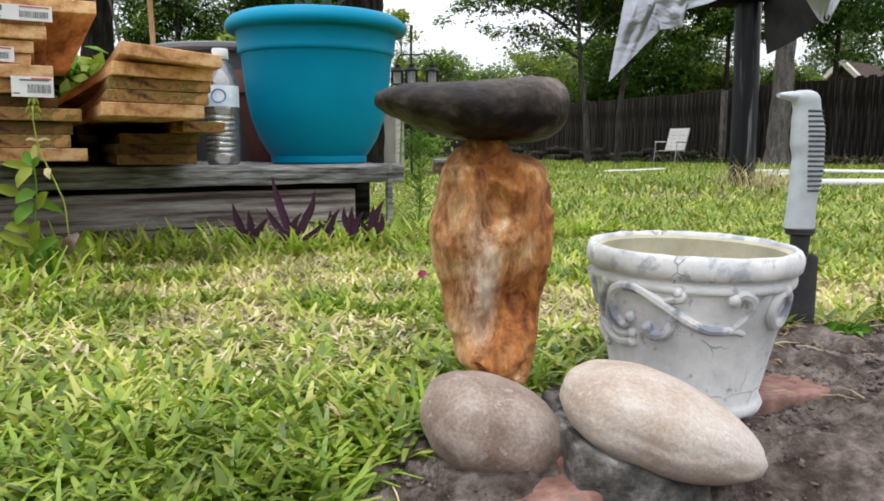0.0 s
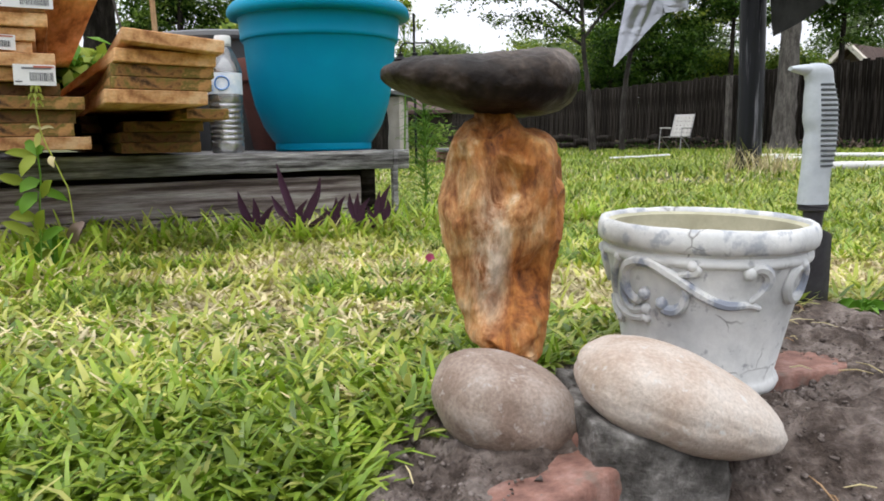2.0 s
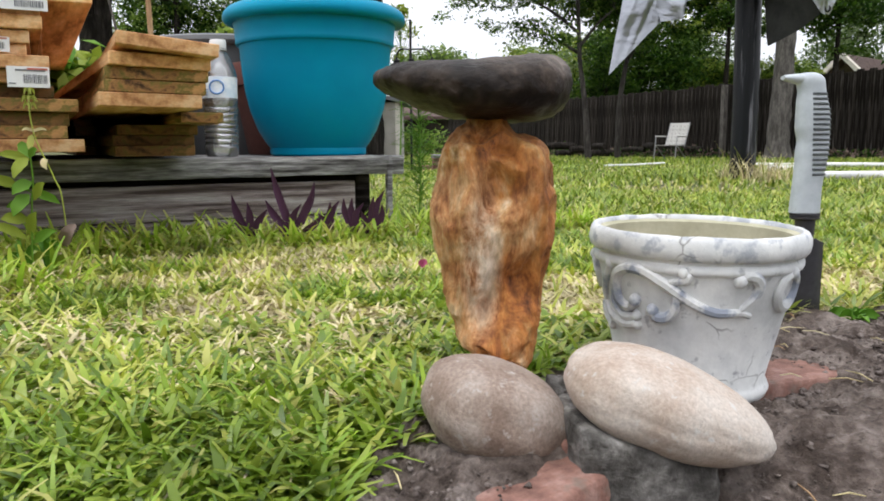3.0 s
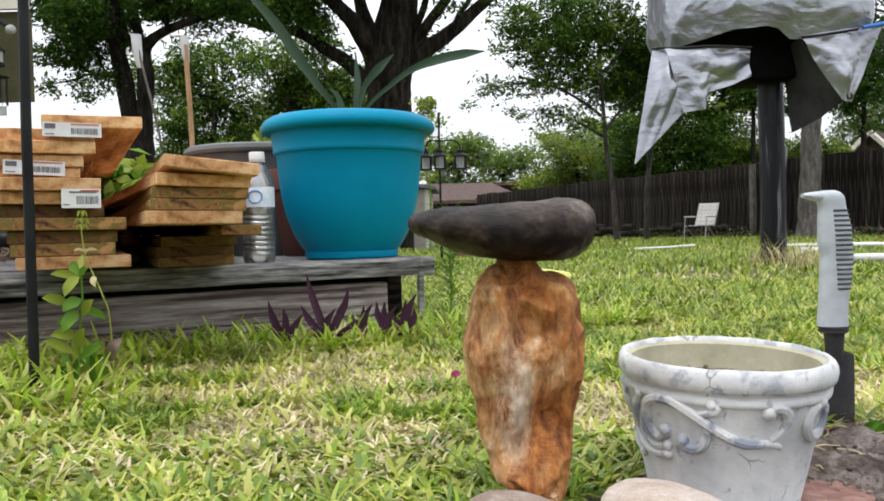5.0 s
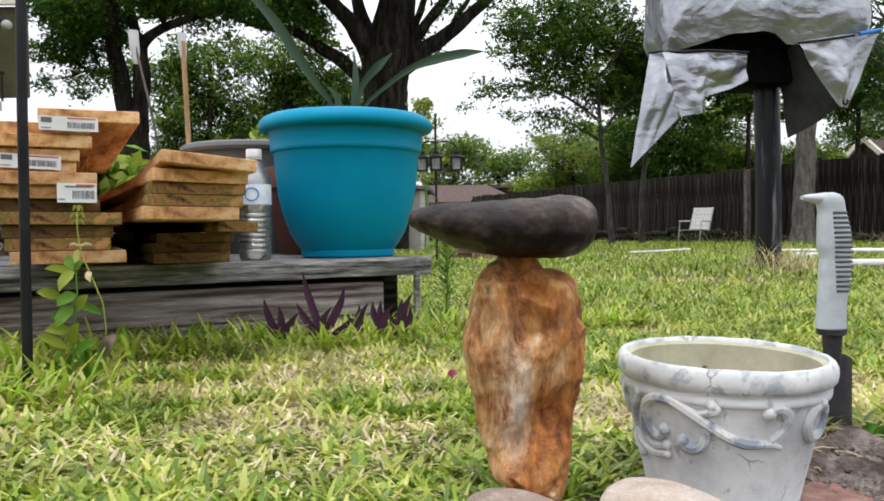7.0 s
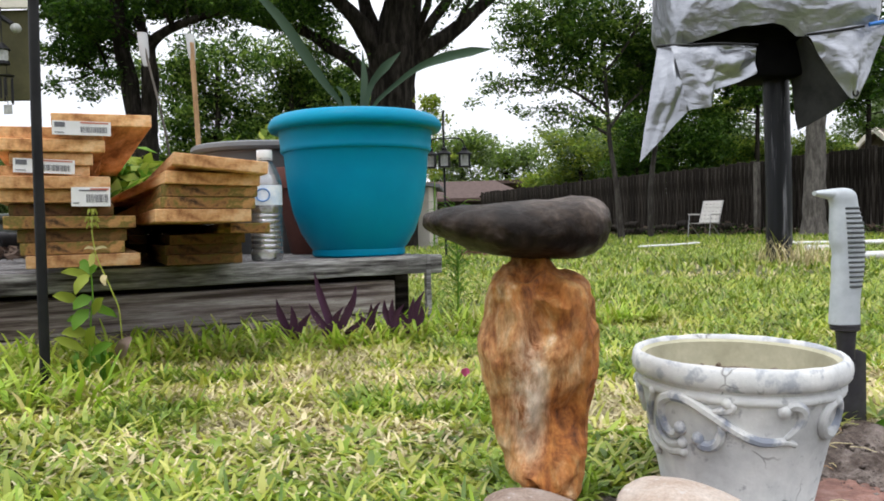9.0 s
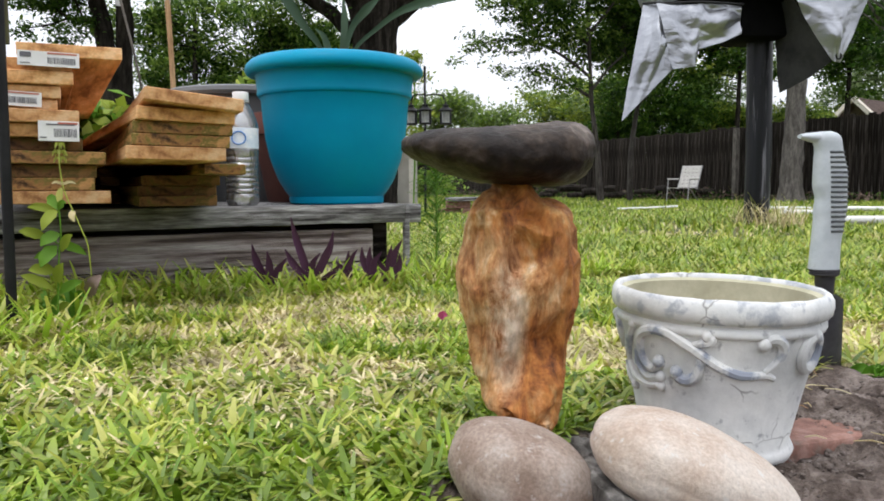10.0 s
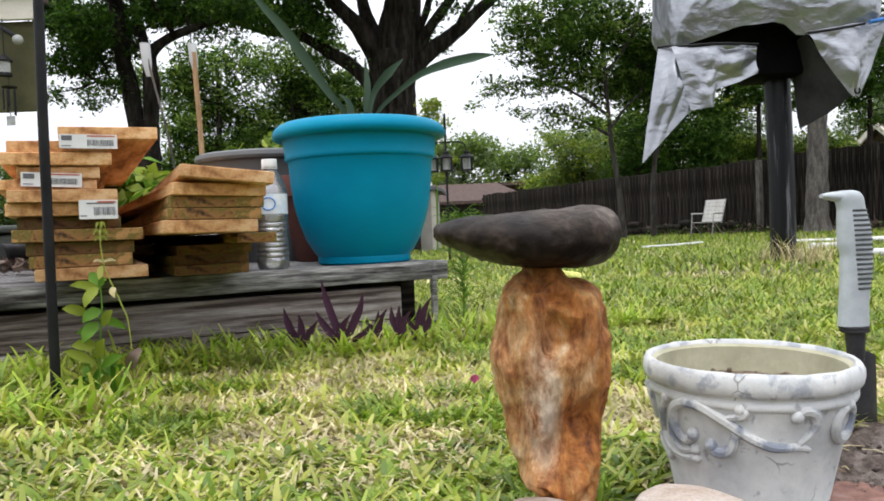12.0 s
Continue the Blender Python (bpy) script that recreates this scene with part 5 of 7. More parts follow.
def covered_grill():
    g = thing("covered_grill", "pedestal grill on a black post under a silver tarp", "grill", pose(1.575, 4.05, -0.02))
    part("post", tube([(0, 0, -0.2), (0.003, 0, 0.4), (-0.008, 0, 1.02)], [0.065, 0.064, 0.064], 24), M_POST, g, "scuffed black steel post")
    part("bracket", box(-0.17, -0.16, 0.955, 0.07, 0.14, 1.16, 0.02, 2), M_SHADEBLACK, g, "black mounting bracket")
    part("firebox", box(-0.48, -0.2, 1.13, 0.33, 0.25, 1.5, 0.06, 3), M_SHADEBLACK, g, "black grill box")
    # added slab that closes the box below and keeps the underside dark
    part("closing_slab", box(-0.52, -0.24, 1.185, 0.37, 0.26, 1.20, 0.004), M_SHADEBLACK, g, "added black slab closing the underside of the grill box")
    # the tarp: a creased skirt round the box, tied in below
    bm, rings, n = bmesh.new(), [], 380
    fold = creases(3, 150, (2.9, 0.7), 0.008)
    for j in range(65):
        f = j / 64
        ring = []
        for i in range(n):
            t = 2 * math.pi * i / n
            c, s = math.cos(t), math.sin(t)
            q = (abs(c) ** 5 + abs(s) ** 5) ** (-1 / 5)
            x, y = -0.09 + 0.516 * q * c, 0.30 * q * s
            low = float(np.interp(x, [-0.60, -0.54, -0.29, -0.14, -0.08, -0.02, 0.03, 0.43], [1.085, 1.105, 1.172, 1.182, 1.168, 1.118, 1.114, 1.172])) if s < 0.3 else 1.12
            z = 1.78 + (low - 1.78) * f
            k = fold((t / (2 * math.pi)) * 2.9, 1.78 - z) - 0.05 * max(0.0, f - 0.82) / 0.18 * (0.4 if s < -0.5 else 1.0)
            ring.append(bm.verts.new((x + c * k, y + s * k - 0.012, z)))
        rings.append(ring)
    for a, b in zip(rings, rings[1:]):
        for i in range(n):
            j = (i + 1) % n
            bm.faces.new((a[j], a[i], b[i], b[j]))
    bm.faces.new(rings[0])
    bm.normal_update()
    bmesh.ops.solidify(bm, geom=bm.faces[:], thickness=0.004)
    part("tarp", bm, M_TARP, g, "crumpled silver tarpaulin", sharp=50)
    sheet("tarp_flap", g, [(-0.668, -0.25, 1.10), (-0.60, -0.29, 1.09), (-0.53, -0.30, 1.09)], [(-0.785, -0.335, 0.53), (-0.66, -0.335, 0.655), (-0.53, -0.33, 0.80)], M_TARP, 5)
    sheet("tarp_flap", g, [(-0.625, -0.315, 1.085), (-0.42, -0.325, 1.085), (-0.205, -0.26, 1.08)], [(-0.552, -0.352, 0.772), (-0.444, -0.345, 0.786), (-0.425, -0.335, 0.868), (-0.30, -0.30, 0.905), (-0.205, -0.262, 0.95)], M_TARP, 6)
    sheet("tarp_flap", g, [(0.018, -0.31, 1.125), (0.22, -0.32, 1.15), (0.432, -0.25, 1.178)], [(0.205, -0.332, 0.815), (0.218, -0.33, 0.806), (0.258, -0.29, 0.808)], M_TARP, 7)
    # dark sheet that carries the shade under the right flap in its colour
    sheet("tarp_underside", g, [(0.015, -0.30, 1.12), (0.03, -0.16, 1.12), (0.035, -0.04, 1.12)], [(0.208, -0.325, 0.808), (0.14, -0.22, 0.74), (0.062, -0.11, 0.689)], M_TARPSHADE, 8, 0.006, label="back of the tarp, its shade put into a dark colour")
    part("eyelet", lathe([(0.008, 0.0), (0.017, 0.0), (0.018, 0.003), (0.016, 0.005), (0.008, 0.004)], 20), M_BLACK, g, "dark metal eyelet", m=pose(0.238, -0.325, 0.832, 90, 0, 15))
    part("cord", tube(spline([(0.02, -0.318, 1.118), (0.14, -0.325, 1.128), (0.28, -0.33, 1.145)], 6), 0.006, 8), M_BLACK, g, "dark tie")
    part("cord", tube(spline([(0.30, -0.335, 1.150), (0.37, -0.325, 1.163), (0.43, -0.275, 1.18), (0.445, -0.1, 1.185), (0.44, 0.1, 1.185)], 6), 0.0095, 8), M_BLUE, g, "blue cord round the tarp")
    # tie at the gather; its dark run stands for shadow between hem and flap
    part("tie", tube(spline([(-0.672, -0.25, 1.10), (-0.63, -0.30, 1.092), (-0.55, -0.325, 1.085), (-0.40, -0.33, 1.087), (-0.2, -0.28, 1.085)], 6), 0.006, 8), M_BLACK, g, "dark gathered tie, drawn on as the shadow between hem and flap")


balanced_stones()
border_bricks()
white_pot()
hand_weeder()
platform()
lumber()
teal_pot()
other_pots()
water_bottle()
covered_grill()


# ---- fence, trees and the far side of the yard ----
def fence():
    f = thing("wooden_fence", "tall dark weathered board fence along the yard", "fence", kind="structure")
    a, b = Vector((12.9, 6.0, 0)), Vector((0.2, 32.8, 0))
    way = (b - a).normalized()
    yaw = math.degrees(math.atan2(way.y, way.x))
    n = int((b - a).length / 0.142)
    bm = box(-0.083, -0.009, 0, 0.083, 0.009, 1.83, 0.004)
    first = None
    rng = random.Random(3)
    for k in range(n):
        p = a + way * (0.142 * k) + Vector((way.y, -way.x, 0)) * (0.019 * (k % 2))      # board on board
        m = pose(p.x, p.y, float(lift(p.x, p.y)) - 0.03 - 0.06 * rng.random(), rng.uniform(-0.3, 0.3), rng.uniform(-0.25, 0.25), yaw + rng.uniform(-1, 1))
        if first is None:
            first = part("picket", bm, M_FENCE, f, m=m, shade=False)
        else:
            again("picket", first, f, m)
    for z in (0.35, 1.0, 1.6):
        mid = (a + b) / 2
        part("rail", box(-(b - a).length / 2, -0.075, z - 0.04, (b - a).length / 2, -0.035, z + 0.04), M_FENCE, f, m=pose(mid.x, mid.y, -0.17, 0, 0, yaw))
    bm = box(-0.06, -0.06, 0, 0.06, 0.06, 1.75, 0.01)
    p = Vector((6.68, 18.42, 0))
    post = part("fence_post", bm, M_BARKPALE, f, "paler grey fence post", m=pose(p.x, p.y, -0.2, 0, 0, yaw))
    again("fence_post", post, f, pose(10.1, 11.35, -0.2, 0, 0, yaw))


def tree(label, root, trunk, limbs, crown, leaf_size, tuft, leaf_mats, bark, seed, category="tree", name="tree", per=20):
    """trunk: (points, radii); limbs: (points, first radius, last radius); crown: masses (x, y, z, rx, ry, rz, density),
    each filled with tufts of leaves that hang on twigs."""
    rng = np.random.default_rng(seed)
    t = thing(name, label, category, pose(root[0], root[1], float(lift(root[0], root[1])) - 0.05))
    line = spline(trunk[0], 6)
    rad = np.interp(np.linspace(0, 1, len(line)), np.linspace(0, 1, len(trunk[1])), trunk[1])
    bm = tube(line, list(rad), 18)
    bm.normal_update()
    roughen(bm, 0.10 * trunk[1][0], 1.4 / max(trunk[1][0], 0.1), seed)
    part("trunk", bm, bark, t)
    for pts, r0, r1 in limbs:
        ln = spline(pts, 6)
        bm = tube(ln, list(np.linspace(r0, r1, len(ln))), 12)
        bm.normal_update()
        roughen(bm, 0.16 * r0, 0.35 / max(r0, 0.03), seed + r0)
        part("limb", bm, bark, t)
    centres = []
    for x, y, z, rx, ry, rz, thick in crown:
        k = max(2, int(thick * 4.4 * rx * rz / tuft ** 2))
        d = rng.standard_normal((k, 3))
        d /= np.linalg.norm(d, axis=1, keepdims=True)
        centres.append(np.array((x, y, z)) + d * (rng.random((k, 1)) ** 0.45) * np.array((rx, ry, rz)))
    centres = np.concatenate(centres)
    # twigs from the trunk and limbs into the crown
    spine = np.array([np.array(p) for p in line[len(line) // 2:]] + [np.array(q) for pts, *_ in limbs for q in spline(pts, 3)[2:]])
    bm = bmesh.new()
    for c in centres[:: max(1, len(centres) // 55)]:
        s = spine[np.argmin(np.linalg.norm(spine - c - [0, 0, -0.3], axis=1))]
        away = np.linalg.norm(c - s)
        mid = (s + c) / 2 + rng.normal(0, 0.08 * away, 3)
        r = min(0.03, 0.35 * trunk[1][-1] + 0.0005, 0.02 * away + 0.001)
        tube(spline([s, mid, c], 4), list(np.linspace(r, 0.15 * r + 0.0005, 9)), 5, bm)
    tagged(part("branch", bm, bark, t, shade=True), kind="stuff")
    n = len(centres) * per
    own = rng.uniform(0.55, 1.35, (len(centres), 1))
    pos = np.repeat(centres, per, 0) + rng.normal(0, tuft, (n, 3)) * np.repeat(own, per, 0) * np.array([1, 1, 0.5])
    nor = rng.standard_normal((n, 3)) * 0.8 + [0, 0, 1.0]
    nor /= np.linalg.norm(nor, axis=1, keepdims=True)
    a = np.cross(nor, rng.standard_normal((n, 3)))
    a /= np.linalg.norm(a, axis=1, keepdims=True)
    b = np.cross(nor, a)
    s = leaf_size * rng.uniform(0.6, 1.3, (n, 1))
    v = np.stack([pos - a * s, pos + b * s * 0.46 - a * 0.1 * s + nor * s * 0.12, pos + a * s - nor * s * 0.15, pos - b * s * 0.46 - a * 0.1 * s + nor * s * 0.12], 1).reshape(-1, 3)
    which = np.repeat(rng.integers(0, len(leaf_mats), len(centres)), per)
    ob = new("crown", raw_mesh("crown", v, np.arange(4 * n).reshape(-1, 4), leaf_mats, which))
    ob.parent = t
    tagged(ob, kind="stuff")
    return t


def trees():
    # great oak behind the planter: a short bole that breaks up into heavy limbs
    tree("great dark oak with spreading heavy limbs", (-1.20, 11.0), ([(0, 0, 0), (0.02, 0, 1.02), (0.06, 0, 2.07), (0.06, 0, 2.48), (0.09, 0, 2.92)], [0.405, 0.332, 0.324, 0.324, 0.345]),
         [([(-0.20, 0, 2.45), (-0.55, 0, 2.81), (-0.83, 0, 2.99), (-1.07, 0, 3.16), (-1.35, 0, 3.28), (-1.76, 0, 3.34), (-2.17, 0, 3.48)], 0.113, 0.041),
          ([(-0.08, 0, 2.70), (-0.27, -0.08, 3.12), (-0.41, -0.16, 3.34), (-0.6, -0.24, 3.53), (-0.78, -0.32, 3.71), (-1.06, -0.4, 4.01)], 0.154, 0.081),
          ([(-0.08, 0, 2.80), (-0.26, 0.13, 3.41), (-0.37, 0.27, 3.79), (-0.47, 0.4, 4.33)], 0.138, 0.065),
          ([(0.11, 0, 2.70), (0.19, 0, 3.28), (0.26, 0, 3.67), (0.33, 0, 4.31), (0.33, 0, 5.26)], 0.32, 0.178),
          ([(0.30, 0, 2.75), (0.57, -0.1, 3.15), (0.74, -0.2, 3.35), (0.95, -0.3, 3.58), (1.2, -0.4, 3.89)], 0.089, 0.049),
          ([(0.28, 0, 2.68), (0.63, 0.07, 2.96), (0.84, 0.13, 3.11), (1.09, 0.2, 3.32), (1.34, 0.27, 3.55), (1.56, 0.33, 3.76), (1.95, 0.4, 4.11)], 0.138, 0.065),
          ([(0.99, 0.1, 3.22), (1.11, 0, 3.43), (1.25, 0, 3.62), (1.35, 0, 3.85)], 0.049, 0.032),
          ([(0.40, 0, 3.10), (0.59, -0.2, 3.44), (0.69, -0.4, 3.68)], 0.065, 0.032)],
         [(-1.13, 0.00, 3.63, 0.36, 0.58, 0.28, 2.2), (-1.36, -0.90, 3.31, 0.41, 0.60, 0.28, 2.2), (-2.25, 0.90, 3.98, 0.32, 0.55, 0.24, 2.0), (-0.82, -0.45, 3.13, 0.18, 0.47, 0.18, 1.2),
          (-1.04, 0.00, 2.94, 0.11, 0.43, 0.11, 0.8), (-0.40, -0.90, 2.74, 0.10, 0.42, 0.08, 0.6), (0.68, 0.90, 3.26, 0.18, 0.47, 0.23, 0.5), (0.95, -0.45, 3.39, 0.24, 0.51, 0.11, 0.5),
          # the high masses here are unseen canopy, added and thickened to shade leaves below
          (1.58, 0.00, 3.60, 0.20, 0.48, 0.11, 0.8), (-0.50, -0.90, 4.15, 1.62, 1.33, 0.32, 1.4), (-2.2, -0.6, 4.5, 1.6, 1.5, 0.5, 1.2), (1.12, 0.90, 4.58, 1.46, 1.23, 0.36, 0.8), (0.25, -0.45, 5.22, 2.92, 1.80, 0.73, 0.6)],
         0.036, 0.085, [M_LEAFDARK, M_LEAFDARK, M_LEAFMID], M_BARK, 1)
    # tree that forks low into two dark trunks
    tree("dark tree forking into two trunks near the porch", (-3.955, 9.0), ([(0, 0, 0), (0.01, 0, 1.01), (0.01, 0, 1.48), (0.01, 0, 1.78)], [0.212, 0.192, 0.178, 0.16]),
         [([(-0.03, 0, 1.55), (-0.14, 0, 2.23), (-0.2, 0, 2.56), (-0.23, 0, 2.9), (-0.26, 0, 3.23), (-0.32, 0, 3.64)], 0.115, 0.066),
          ([(0.10, 0, 1.55), (0.16, -0.06, 2.2), (0.17, -0.11, 2.45), (0.23, -0.17, 2.57), (0.44, -0.23, 2.69), (0.73, -0.29, 2.77), (1.08, -0.34, 2.84), (1.42, -0.4, 2.84)], 0.10, 0.027),
          ([(0.15, 0, 2.40), (-0.03, 0.13, 2.92), (-0.15, 0.27, 3.31), (-0.26, 0.4, 3.77)], 0.066, 0.046),
          ([(-0.15, 0, 2.29), (-0.43, 0, 2.27), (-0.67, 0, 2.39), (-0.9, 0, 2.48)], 0.027, 0.013)],
         [(-0.97, 0.00, 3.11, 0.21, 0.39, 0.27, 2.4), (-0.34, -0.66, 2.77, 0.30, 0.44, 0.28, 2.4), (-0.59, 0.66, 3.20, 0.28, 0.43, 0.28, 2.4), (0.39, -0.33, 2.97, 0.33, 0.46, 0.20, 2.2),
          (0.71, 0.00, 3.10, 0.40, 0.50, 0.19, 2.4), (1.38, -0.66, 2.88, 0.40, 0.50, 0.16, 2.2), (0.68, 0.66, 3.01, 0.46, 0.54, 0.09, 1.3), (-0.86, -0.33, 2.46, 0.17, 0.36, 0.19, 1.2),
          (-0.66, 0.00, 2.49, 0.25, 0.42, 0.20, 1.4), (-0.67, -0.66, 2.04, 0.09, 0.32, 0.12, 0.9), (-0.94, 0.66, 2.24, 0.16, 0.36, 0.17, 1.0)]
         # the topmost masses are unseen, made dense to keep light off the lower sprays
         + [(-0.22, -0.33, 2.17, 0.12, 0.34, 0.19, 0.9), (-0.08, 0.00, 2.66, 0.09, 0.32, 0.12, 0.5), (0.75, -0.66, 2.37, 0.13, 0.34, 0.08, 0.4), (-0.29, 0.66, 4.07, 1.46, 1.14, 0.33, 1.8), (-0.86, -0.33, 3.50, 0.60, 0.60, 0.30, 2.0), (0.5, -0.4, 3.55, 1.2, 0.8, 0.25, 1.6), (-0.6, 0.3, 2.85, 0.55, 0.5, 0.30, 1.8)],
         0.030, 0.072, [M_LEAFDARK, M_LEAFDARK, M_LEAFMID], M_BARK, 2)
    # slender trees in front of the fence
    tree("slender young tree with layered sprays before the fence", (3.22, 17.0), ([(0, 0, 0), (-0.07, 0, 0.98), (-0.14, 0, 1.6), (-0.21, 0, 2.1), (-0.25, 0, 2.71), (-0.29, 0, 3.45), (-0.32, 0, 4.31), (-0.34, 0, 5.54)], [0.078, 0.06, 0.055, 0.05, 0.044, 0.04, 0.034, 0.024]),
         [([(-0.23, 0, 2.34), (-0.63, 0, 2.58), (-1.11, 0, 2.82), (-1.6, 0, 2.9)], 0.038, 0.013), ([(-0.25, 0, 2.77), (-0.87, -0.13, 3.21), (-1.6, -0.27, 3.53), (-2.46, -0.4, 3.49)], 0.038, 0.013),
          ([(-0.2, 0, 2.53), (0.16, 0.2, 2.97), (0.59, 0.4, 3.36)], 0.038, 0.019), ([(-0.28, 0, 3.45), (-1.06, 0, 4.23), (-1.91, 0, 4.64)], 0.038, 0.013), ([(-0.29, 0, 3.7), (0.13, -0.2, 4.24), (0.46, -0.4, 4.78)], 0.038, 0.019)],
         [(-0.43, 0.00, 4.81, 1.06, 0.94, 0.75, 1.12), (-1.25, -0.75, 4.65, 0.75, 0.75, 0.75, 0.99), (0.44, 0.75, 4.45, 0.69, 0.71, 0.75, 1.12), (-1.06, -0.38, 3.84, 0.75, 0.75, 0.56, 0.87), (-1.78, 0.00, 4.70, 0.44, 0.56, 0.56, 0.62),
          (-2.18, -0.75, 5.00, 0.35, 0.51, 0.31, 0.62), (-0.22, 0.75, 3.59, 0.75, 0.75, 0.56, 1.05), (-1.68, -0.38, 3.45, 0.56, 0.64, 0.28, 0.74), (-2.57, 0.00, 3.38, 0.50, 0.60, 0.25, 0.62), (-2.75, -0.75, 4.12, 0.18, 0.41, 0.10, 0.50)]
         + [(-3.23, 0.75, 3.25, 0.28, 0.47, 0.11, 0.50), (-2.06, -0.38, 2.93, 0.35, 0.51, 0.15, 0.50), (-1.36, 0.00, 2.83, 0.56, 0.64, 0.25, 0.62), (-3.06, -0.75, 3.57, 0.20, 0.42, 0.09, 0.43), (0.47, 0.75, 3.43, 0.48, 0.59, 0.50, 0.93),
            (-0.74, -0.38, 2.62, 0.48, 0.59, 0.28, 0.62), (-0.50, 0.00, 6.16, 2.00, 1.50, 0.75, 0.50), (-1.6, 0.0, 4.2, 0.8, 0.7, 0.45, 0.7), (-2.3, -0.3, 4.6, 0.6, 0.6, 0.45, 0.6)],
         0.052, 0.125, [M_LEAFDARK, M_LEAFMID, M_LEAFMID, M_LEAFLIGHT], M_BARKDARK, 3)
    tree("thin leaning tree before the fence", (4.09, 18.0), ([(0, 0, 0), (0, 0, 0.99), (0.05, 0, 1.64), (0.15, 0, 2.29), (0.28, 0, 3.06), (0.39, 0, 4.22)], [0.07, 0.06, 0.058, 0.05, 0.046, 0.03]),
         [([(0.15, 0, 2.29), (0.54, 0, 2.92), (0.83, 0, 3.68)], 0.04, 0.016), ([(0.21, 0, 2.67), (-0.13, -0.2, 3.31), (-0.35, -0.4, 3.92)], 0.04, 0.016)],
         [(0.0, 0.0, 3.98, 0.53, 0.56, 0.80, 1.2), (0.33, -0.60, 3.09, 0.53, 0.56, 0.66, 1.4), (-0.05, 0.60, 2.63, 0.29, 0.41, 0.40, 0.8), (0.45, -0.30, 4.41, 0.80, 0.72, 0.80, 1.2)],
         0.055, 0.13, [M_LEAFDARK, M_LEAFMID], M_BARKDARK, 4)
    tree("stout grey-barked tree before the fence", (6.57, 15.1), ([(0, 0, 0), (-0.02, 0, 0.4), (0.02, 0, 1.6), (0.06, 0, 3.2), (0.1, 0, 5)], [0.30, 0.215, 0.185, 0.165, 0.10]),
         [([(0, 0, 3.0), (0.9, 0, 3.8), (1.9, 0, 4.6)], 0.1, 0.04), ([(0, 0, 3.2), (-0.8, 0, 4.0), (-1.6, 0, 4.8)], 0.1, 0.04)],
         [(0.4, 0, 5.4, 3.0, 2.2, 1.6, 0.8), (2.2, 0, 3.3, 1.3, 1.0, 0.6, 1.0)], 0.07, 0.2, [M_LEAFDARK], M_BARKPALE, 5)
